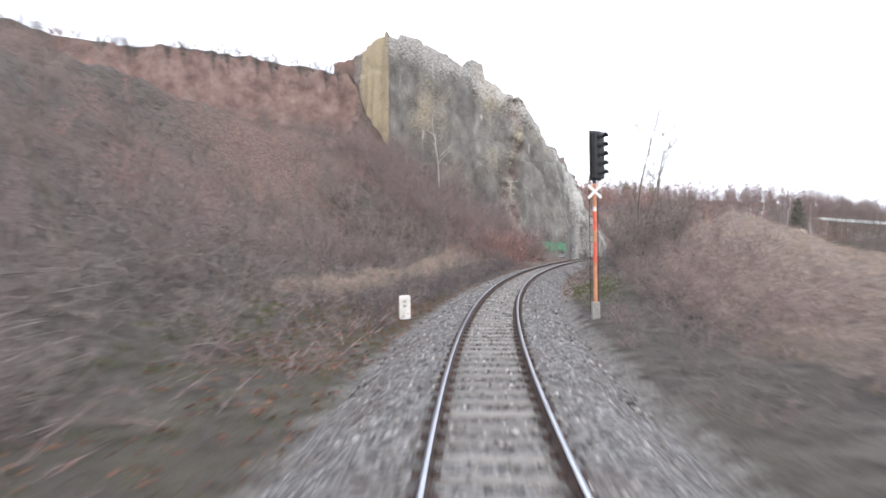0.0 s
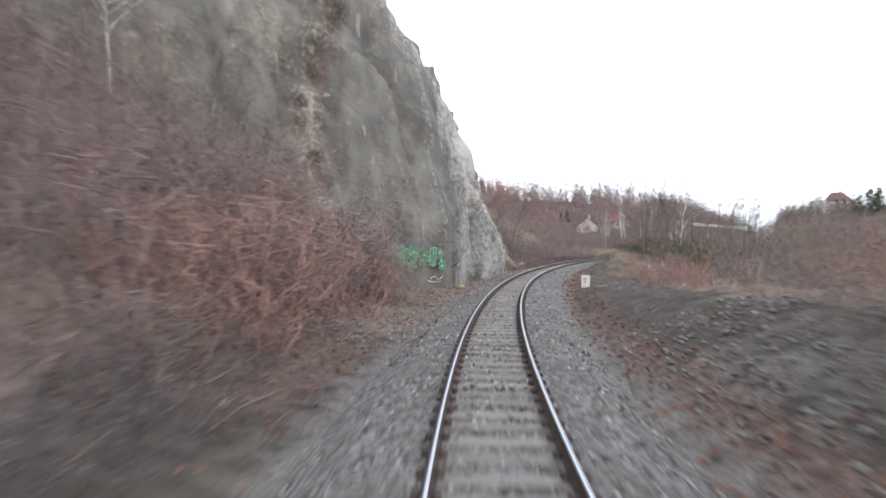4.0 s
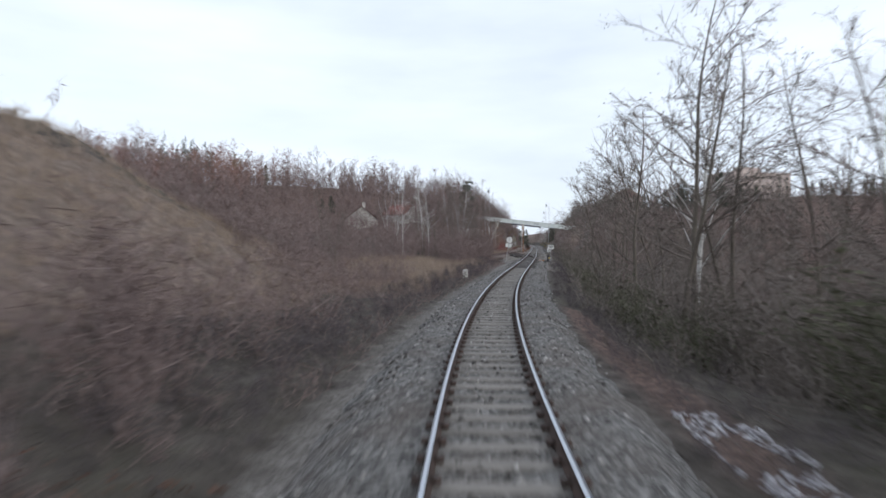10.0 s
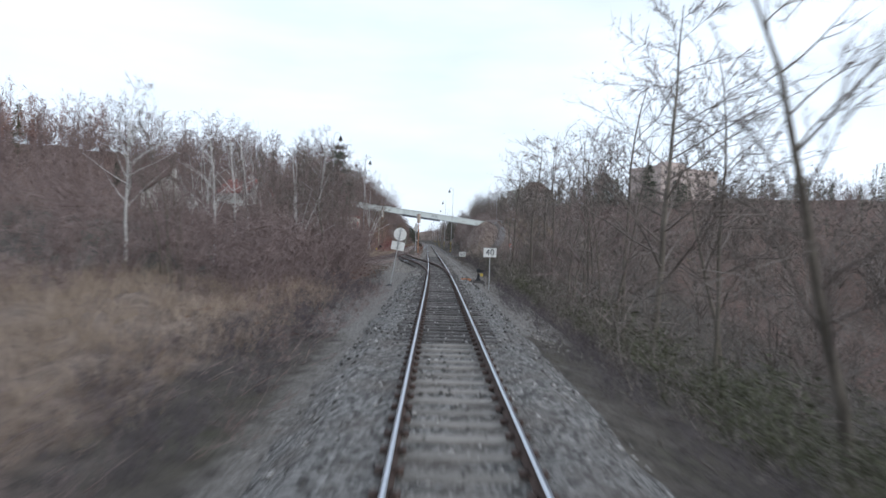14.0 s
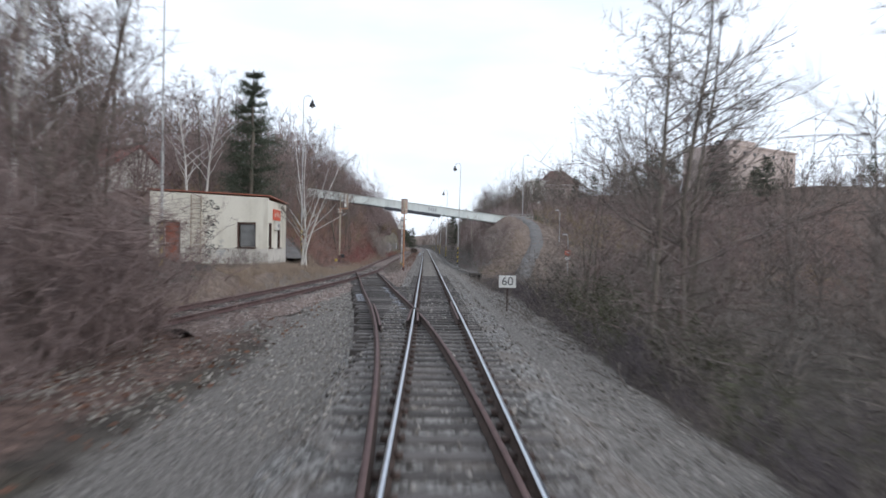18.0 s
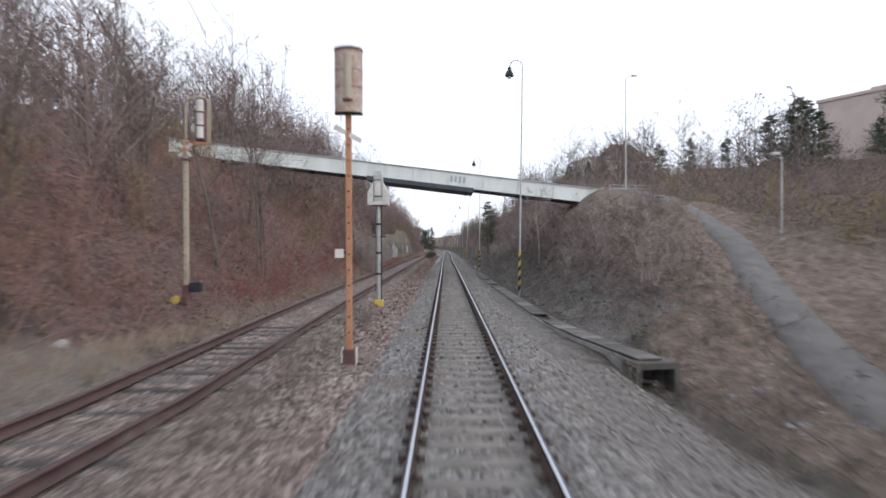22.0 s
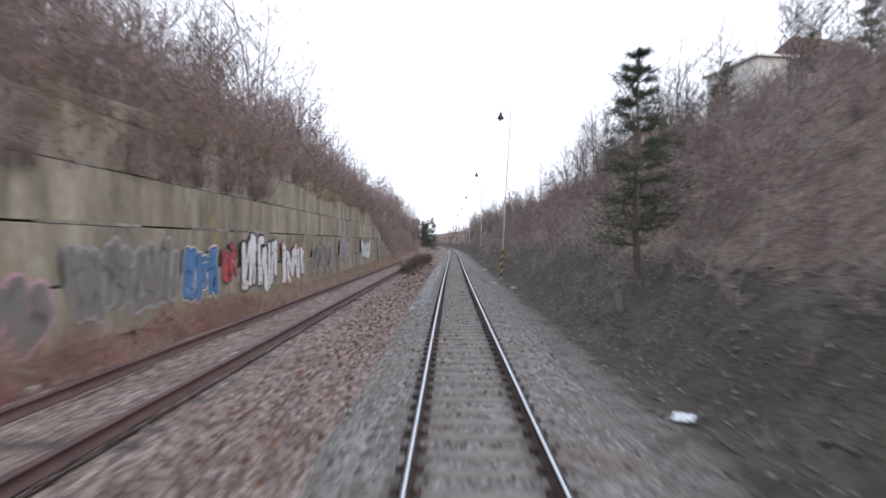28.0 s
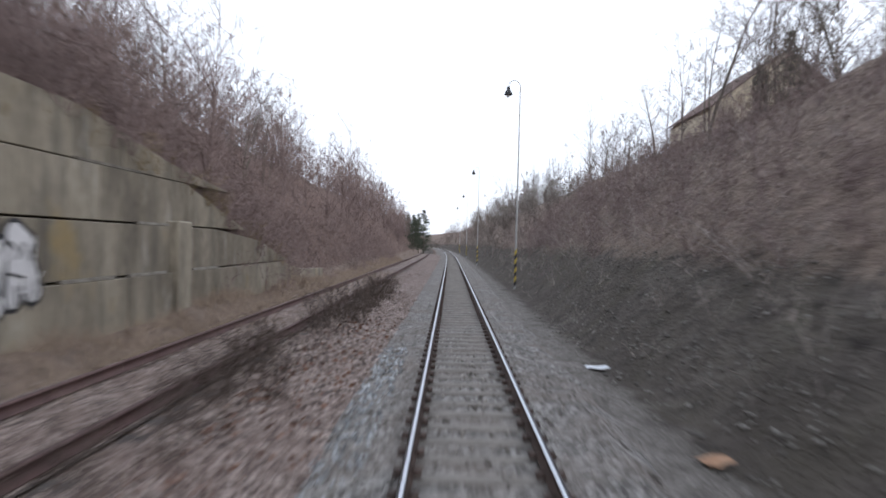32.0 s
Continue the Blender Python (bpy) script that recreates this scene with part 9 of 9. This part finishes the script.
FAR_TREES = [light_tree(500 + i, 9 + i % 3, 58, r=.055, stems=1 + i % 2) for i in range(5)]
FAR_PINES = [light_tree(510 + i, 10, 80, conifer=True) for i in range(2)]
for _seed, _a, _b, _u0, _u1, _c, _lo, _hi, _tm, _mat, _lab in (
        (81, 150, 300, -38, -150, 330, .45, .8, FAR_TREES, TWIG_MAUVE, "mauve-brown bare wood on the hillside"), (82, 180, 420, -100, -290, 330, .8, 1.3, FAR_TREES, TWIG_MAUVE, "mauve-brown bare wood on the far hill"),
        (83, 150, 330, -150, -280, 130, .8, 1.2, FAR_TREES, TWIG_RED, "rust-red wood on the upper hillside"), (97, 250, 310, -70, -130, 150, .9, 1.3, FAR_TREES, TWIG_RED, "rust-brown wood on the near hill's crest"), (98, 285, 330, -100, -140, 22, .9, 1.2, FAR_PINES, NEEDLE, "dark pines on the near hill's crest"), (99, 276, 294, -97, -105, 16, .95, 1.35, FAR_PINES, NEEDLE, "cluster of dark pines at the hill's edge"), (84, 240, 440, -22, -90, 230, .8, 1.2, FAR_TREES, TWIG_MAUVE, "bare wood above the cutting"),
        (85, -60, 130, 28, 100, 190, .6, .95, FAR_TREES, TWIG_GREY, "bare valley wood seen from above"), (86, -60, 140, 100, 148, 150, .8, 1.2, FAR_TREES, TWIG_MAUVE, "bare wood on the far valley side"), (87, 150, 268, 46, 110, 230, 1.0, 1.6, FAR_TREES, TWIG_GREY, "bare trees across the valley"),
        (88, 300, 470, 26, 120, 170, .6, 1.0, FAR_TREES, TWIG_GREY, "bare garden trees on the plateau"), (89, 440, 760, -12, -70, 150, .8, 1.2, FAR_TREES, TWIG_MAUVE, "bare trees far along the cutting"), (90, 440, 760, 8, 70, 130, .7, 1.0, FAR_TREES, TWIG_GREY, "bare trees on the far bank"),
        (91, 250, 420, -140, -250, 40, .8, 1.3, FAR_PINES, NEEDLE, "dark pines on the skyline"), (92, 150, 260, 90, 145, 40, .7, 1.1, FAR_PINES, NEEDLE, "dark conifers among the houses"), (93, 170, 260, -60, -120, 18, .7, 1.0, FAR_PINES, TWIG_GREEN, "dull green evergreens on the hillside"),
        (94, -60, 60, -85, -160, 60, .5, .8, FAR_TREES, TWIG_GREY, "low bare trees over the crest"), (95, 282, 283, -84, -85, 2, 1.0, 1.1, FAR_TREES, TWIG_OCHRE, "orange-leaved tree on the hillside"), (130, 240, 345, 78, 128, 190, .35, .7, FAR_TREES, TWIG_MAUVE, "bare garden trees along the hill's far edge"), (131, 250, 345, 70, 125, 50, .5, .9, FAR_PINES, NEEDLE, "dark conifers between the far gardens"), (96, 620, 800, -8, 10, 60, .25, .45, FAR_TREES, TWIG_GREY, "trees closing the view far down the line")):
    stuff("distant_wood", scatter(_tm, zone(_seed, _c, _a, _b, _u0, _u1, _lo, _hi), 20 + _seed), _mat, _lab, "woodland")


# ---- houses ----
PLASTER_PINK = surface("pink_plaster", [(.4, .33, .3), (.52, .43, .39), (.6, .5, .45)], .4, 8, rough=.9, bump=.05)
PLASTER_WHITE = surface("white_plaster", [(.5, .48, .44), (.64, .62, .57), (.7, .68, .64)], .5, 8, rough=.9, bump=.05)
PLASTER_CREAM = surface("cream_plaster", [(.42, .36, .26), (.55, .48, .36), (.6, .54, .42)], .5, 8, rough=.9, bump=.05)
ROOF_TILE = surface("brown_roof_tiles", [(.07, .042, .036), (.12, .07, .058), (.17, .1, .08)], 1.5, 14, rough=.85, bump=.2)


def window_parts(ob, x, y, z, w, h, face, rim=None):
    """A framed pane standing a little proud of a wall at y, looking along face (-1 or 1)."""
    y0, y1 = sorted((y, y + face * .05))
    win = part("window", box(x - w / 2, x + w / 2, y0, y1, z, z + h), rim or WHITE, ob)
    y0, y1 = sorted((y + face * .05, y + face * .056))
    part("pane", box(x - w / 2 + .09, x - .04, y0, y1, z + .09, z + h - .09), GLASS, win)
    part("pane", box(x + .04, x + w / 2 - .09, y0, y1, z + .09, z + h - .09), GLASS, win)


def flats(s, u, turn, width, depth, floors, base, label):
    ob = thing("apartment_block", stand(s, u, base, turn), label, "apartment block", "tower blocks on the hill")
    H = floors * 2.9
    part("wall", box(-width / 2, width / 2, -depth / 2, depth / 2, -6, H), PLASTER_PINK, ob, "pink plastered wall")
    part("roof", box(-width / 2 - .2, width / 2 + .2, -depth / 2 - .2, depth / 2 + .2, H, H + .5), PLASTER_PINK, ob)
    part("roof_house", box(-width / 5, width / 8, -2, 2, H + .5, H + 2.6), PLASTER_PINK, ob)
    for k in range(3):
        part("aerial", rod((-width / 6 + k * 1.3, 0, H + 2.4), (-width / 6 + k * 1.3, 0, H + 4.6), .05, n=6), GREY_STEEL, ob)
    n = max(2, int(width / 3.2))
    for f in range(floors):
        for i in range(n):
            window_parts(ob, -width / 2 + (i + .5) * width / n, -depth / 2, f * 2.9 + 1.0, 1.15, 1.05, -1, PLASTER_PINK)
    return ob


flats(346, 74, 28, 25, 12, 4, 13.5, "pink plastered apartment block with a flat roof above the trees")


def villa(s, u, turn, base, w, d, h, roof_h, wall, label, hip=True, tiles=None):
    ob = thing("villa", stand(s, u, base, turn), label, "house", "houses above the line")
    part("wall", box(-w / 2, w / 2, -d / 2, d / 2, -2, h), wall, ob)
    bm = bmesh.new()
    e = .5
    c = [bm.verts.new(v) for v in ((-w / 2 - e, -d / 2 - e, h), (w / 2 + e, -d / 2 - e, h), (w / 2 + e, d / 2 + e, h), (-w / 2 - e, d / 2 + e, h))]
    q = w * .22 if hip else w / 2 + e
    a, b = bm.verts.new((-q, 0, h + roof_h)), bm.verts.new((q, 0, h + roof_h))
    bm.faces.new((c[0], c[1], b, a))
    bm.faces.new((c[2], c[3], a, b))
    if hip:
        bm.faces.new((c[1], c[2], b))
        bm.faces.new((c[3], c[0], a))
        bm.faces.new(c[::-1])
    else:
        bmesh.ops.recalc_face_normals(bm, faces=bm.faces[:])
        bmesh.ops.solidify(bm, geom=bm.faces[:], thickness=.14)
    if not hip:
        for x in (-w / 2, w / 2 - .2):
            part("gable", prism([(-d / 2, h), (d / 2, h), (0, h + roof_h - .12)], .2), wall, ob, m=pose(x + .1, 0, 0, 0, 0, 90))
    roof = part("roof", bm, tiles or ROOF_TILE, ob, "brown tiled roof" if tiles is None else "faded red roof")
    part("chimney", box(w * .1, w * .1 + .7, .2, .8, h + roof_h * .5, h + roof_h + .9), PLASTER_WHITE, roof)
    if hip:
        part("eaves", box(-w / 2 - e, w / 2 + e, -d / 2 - e, d / 2 + e, h - .16, h - .01), WHITE, ob)
    for f in range(int(h // 2.8)):
        for i in range(3):
            window_parts(ob, -w / 2 + (i + .5) * w / 3, -d / 2, f * 2.8 + .9, 1.1, 1.3, -1)
    return ob


_v = villa(376, 37, 10, 13.3, 9.5, 9, 6.2, 4.3, PLASTER_PINK, "pink villa with a brown hipped roof and white wing")
part("wing", box(-9, -4.76, -4, 4, -2, 6.9), PLASTER_WHITE, _v, "white flat-roofed wing")
part("wing_eaves", box(-9.4, -4.4, -4.4, 4.4, 6.9, 7.12), WHITE, _v)
villa(440, 41, -90, 12.4, 14, 18, 7.4, 7.2, PLASTER_CREAM, "large cream house with a steep brown roof above the slope", False)
villa(253, -38.5, -74, 4.9, 6, 7, 2.6, 3.0, PLASTER_WHITE, "old white gabled cottage at the wood's edge", False)
villa(270, -33, -30, 6.7, 7, 6, 2.6, 2.6, PLASTER_WHITE, "small white hut with a red roof among trees on the hillside", False, surface("dull_red_roof", [(.16, .045, .035), (.28, .08, .065), (.36, .13, .11)], 1.5, 14, rough=.85, bump=.2))


# ---- loose things beside the track ----
def boulder(s, u, size, material, label, z=None, flat=.7, seed=1, rough=.07):
    """A rounded stone with an uneven surface, half sunk."""
    rs = random.Random(seed)
    bm = bmesh.new()
    bmesh.ops.create_icosphere(bm, subdivisions=2, radius=1)
    for v in bm.verts:
        k = 1 + .16 * math.sin(v.co.x * 3 + seed) * math.sin(v.co.y * 2.3 + seed * 2) + rs.uniform(-rough, rough)
        v.co = Vector((v.co.x * size * k, v.co.y * size * k * 1.15, v.co.z * size * k * flat))
    z = float(ground_at(s, u)) if z is None else z
    return tagged(part("boulder", bm, material, m=stand(s, u, z + size * flat * .35, seed * 40)), label, "stone")


PALE_STONE = surface("pale_field_stone", [(.24, .23, .21), (.38, .37, .35), (.48, .47, .45)], 3, 25, rough=.9, bump=.4)
YELLOW_STONE = surface("yellowish_stone", [(.25, .2, .12), (.4, .33, .2), (.48, .42, .3)], 3, 25, rough=.9, bump=.4)
BLUISH_SCRAP = twig_material("pale_bluish_scraps", [(.2, .2, .23), (.36, .36, .41), (.52, .52, .57)])
PINKISH_SCRAP = twig_material("pinkish_brown_scraps", [(.2, .12, .11), (.34, .21, .19), (.46, .33, .3)])
boulder(112.6, -4.1, .3, ROCK_BIT, "pale rounded boulder in leaf litter beside the track", seed=2)
BROWN_STONE = surface("ochre_brown_stone", [(.11, .08, .055), (.2, .155, .105), (.3, .25, .18)], 3, 25, rough=.95, bump=.5)
for _i, (_s0, _u0, _r0) in enumerate(((108.0, -4.7, .3), (109.3, -4.2, .26), (109.9, -4.9, .36), (111.0, -4.1, .2), (112.2, -4.7, .17))):
    boulder(_s0, _u0, _r0, BROWN_STONE, "flat broken brown rock fallen at the cliff's end", seed=20 + _i, flat=.42, rough=.2)
boulder(84.9, -3.35, .17, YELLOW_STONE, "yellowish rock at the foot of the cliff", seed=3)
boulder(85.6, 5.0, .17, ROCK_BIT, "pale field stone beside the marker", seed=4)
boulder(84.0, 5.7, .18, ROCK_BIT, "pale field stone in dull grass", seed=5)
boulder(261.5, -9.2, .2, PALE_STONE, "round white stone under the bank", seed=6)
boulder(348, 3.4, .17, PALE_STONE, "round white stone beside the ballast", seed=7)
_b = bmesh.new()
add_box(_b, -.13, .13, -.28, .28, 0, .05)
tagged(part("plank", _b, surface("pale_weathered_board", [(.3, .22, .13), (.45, .35, .22), (.52, .42, .28)], 3, 30, rough=.8, bump=.1, stretch=(6, 1, 1)), m=stand(84.6, 4.75, float(ground_at(84.6, 4.75)) + .04, 55, 0, 8), bevel=.008), "pale offcut of board lying on the ground", "plank")


def scrap_sheet(s, u, w, h, material, label, seed):
    """A crumpled sheet of paper or plastic lying on the ground."""
    rs = np.random.RandomState(seed)
    X, Y = np.meshgrid(np.linspace(-w / 2, w / 2, 7), np.linspace(-h / 2, h / 2, 7), indexing="ij")
    Z = rs.uniform(0, .05, X.shape) + .03
    X, Y = X + rs.uniform(-.02, .02, X.shape), Y + rs.uniform(-.02, .02, X.shape)
    me = np_mesh("scrap_sheet", np.stack([X, Y, Z], -1).reshape(-1, 3), grid_faces(7, 7))
    ob = mesh_part("scrap_sheet", me, material, m=stand(s, u, float(ground_at(s, u)) + .03, rs.uniform(0, 90)))
    return tagged(ob, label, "litter")


SHEET_WHITE = surface("crumpled_white_sheet", [(.55, .58, .62), (.68, .71, .75)], 4, 30, rough=.6, bump=.1)
SHEET_RUST = surface("rusty_sheet_scrap", [(.2, .1, .06), (.34, .2, .12), (.42, .28, .2)], 3, 30, rough=.85, bump=.2)
scrap_sheet(321.6, 3.25, .4, .3, SHEET_WHITE, "crumpled white plastic sheet on the gravel", 1)
scrap_sheet(371.2, 2.9, .5, .3, SHEET_WHITE, "white scrap of paper on the gravel", 2)
scrap_sheet(365.6, 3.0, .45, .3, SHEET_RUST, "rust-brown flat scrap on the gravel", 3)
scrap_sheet(351, 2.5, .3, .25, SHEET_WHITE, "small white scrap beside the ballast", 4)


def scraps(seed, count, s0, s1, u0, u1, size, material, label):
    P = zone(seed, count, s0, s1, u0, u1, 1, 1)
    rs = np.random.RandomState(seed)
    x, y = spot(P[:, 0], P[:, 1])
    z = np.where((P[:, 1] < -1.6) & (P[:, 0] > 232) & (P[:, 1] > infill_left(P[:, 0])), infill_z(P[:, 0], P[:, 1]), ground_at(P[:, 0], P[:, 1]))
    pts = np.stack([x, y, z + rs.uniform(.02, .07, len(P))], -1)
    stuff("scattered_litter", leaves(pts, size, rs), material, label, "litter")


scraps(301, 420, 113, 121, 3.1, 6.2, .08, BLUISH_SCRAP, "pale bluish scraps strewn over the ground")
scraps(302, 520, 110.5, 122, 2.8, 4.6, .08, PINKISH_SCRAP, "pinkish brown leaves and scraps strewn beside the track")
scraps(303, 90, 250.5, 256, 6.2, 8.6, .09, BLUISH_SCRAP, "pale bluish rubbish beside the end of the path")
scraps(304, 60, 256, 262, 5.4, 7.5, .09, BLUISH_SCRAP, "pale scraps on the overgrown bank")
scraps(305, 60, 314, 332, 2.5, 4.2, .045, BLUISH_SCRAP, "pale scraps along the edge of the ballast")
scraps(306, 2400, 262, 376, -1.9, -3.3, .055, LITTER, "orange-brown leaves along the edge of the ballast")
scraps(307, 600, 3, 40, -2.6, -4.6, .035, LITTER, "brown leaves along the edge of the ballast")
scraps(314, 1100, 13, 27, -2.9, -6.5, .055, LITTER, "red-brown leaves round the kilometre stone")
scraps(308, 500, 100, 118, -2.9, -6.0, .06, LITTER, "red-brown leaves over stony ground")
scraps(313, 700, 66, 84, -2.9, -6.5, .06, LITTER, "brown leaves and crumbs at the foot of the rock")
scraps(309, 500, 100, 118, -3.4, -7.0, .07, GRASS_GREEN, "low green leaves over stony ground")
# white berries on the bush over the cutting
_P = zone(310, 420, 119.5, 123.5, -8.6, -6.6, 1, 1)
_x, _y = spot(_P[:, 0], _P[:, 1])
_rs = np.random.RandomState(9)
stuff("seed_heads", leaves(np.stack([_x, _y, ground_at(_P[:, 0], _P[:, 1]) + _rs.uniform(.5, 2.6, len(_P))], -1), .05, _rs), twig_material("white_seed_fluff", [(.5, .5, .5), (.62, .62, .62), (.7, .7, .7)]), "white fluffy seed heads on a bare bush", "seed heads")
_P = zone(311, 320, 86, 104, 7.5, 10.5, 1, 1)
_x, _y = spot(_P[:, 0], _P[:, 1])
stuff("seed_heads", leaves(np.stack([_x, _y, ground_at(_P[:, 0], _P[:, 1]) + _rs.uniform(.8, 1.5, len(_P))], -1), .045, _rs), bpy.data.materials["white_seed_fluff"], "white fluffy seed heads above red-brown scrub", "seed heads")
# tall dry weeds beside the siding
WEEDS = [make_shrub(170 + i, stems=6, twigs=40, wide=.35, high=.9, r=.007) for i in range(3)]
_P = zone(312, 110, 352, 386, -2.9, -3.8, .8, 1.4)
stuff("dry_weeds", scatter(WEEDS, _P, 71, z_at=infill_z(_P[:, 0], _P[:, 1])), twig_material("dark_dry_stalks", [(.04, .03, .026), (.09, .07, .06), (.15, .12, .1)]), "tall dark dry weeds beside the siding", "weeds")
_P = zone(313, 60, 252, 268, -2.6, -3.6, .4, .8)
stuff("dry_weeds", scatter(WEEDS, _P, 72, z_at=infill_z(_P[:, 0], _P[:, 1])), TWIG_GREY, "grey dry weeds between the tracks", "weeds")
# whitewashed ends on some turnout timbers
_mark = box(-.16, .16, -.1, .1, 0, .008)
_me = bpy.data.meshes.new("paint_mark")
_mark.to_mesh(_me)
_mark.free()
_me.materials.append(surface("chalky_paint", [(.16, .16, .17), (.36, .37, .41), (.5, .51, .56)], 6, 30, rough=.9, bump=.1))
for _i in range(86, 105):
    _s0 = 178.5 + _i * .58
    if _i % 5 != 2:
        mesh_part("paint_mark", _me, None, turnout, "", stand(_s0, float(np.interp(_s0, DIVERGE_S, DIVERGE_U)) + .5 + .06 * math.sin(_i * 2.7), -.17, 3 * math.sin(_i)) @ Matrix.Diagonal((.7 + .3 * math.sin(_i * 1.9), .8, 1, 1)))
    if 90 < _i < 97:
        mesh_part("paint_mark", _me, None, turnout, "", stand(_s0, float(np.interp(_s0, DIVERGE_S, DIVERGE_U)) - 1.0, -.17))
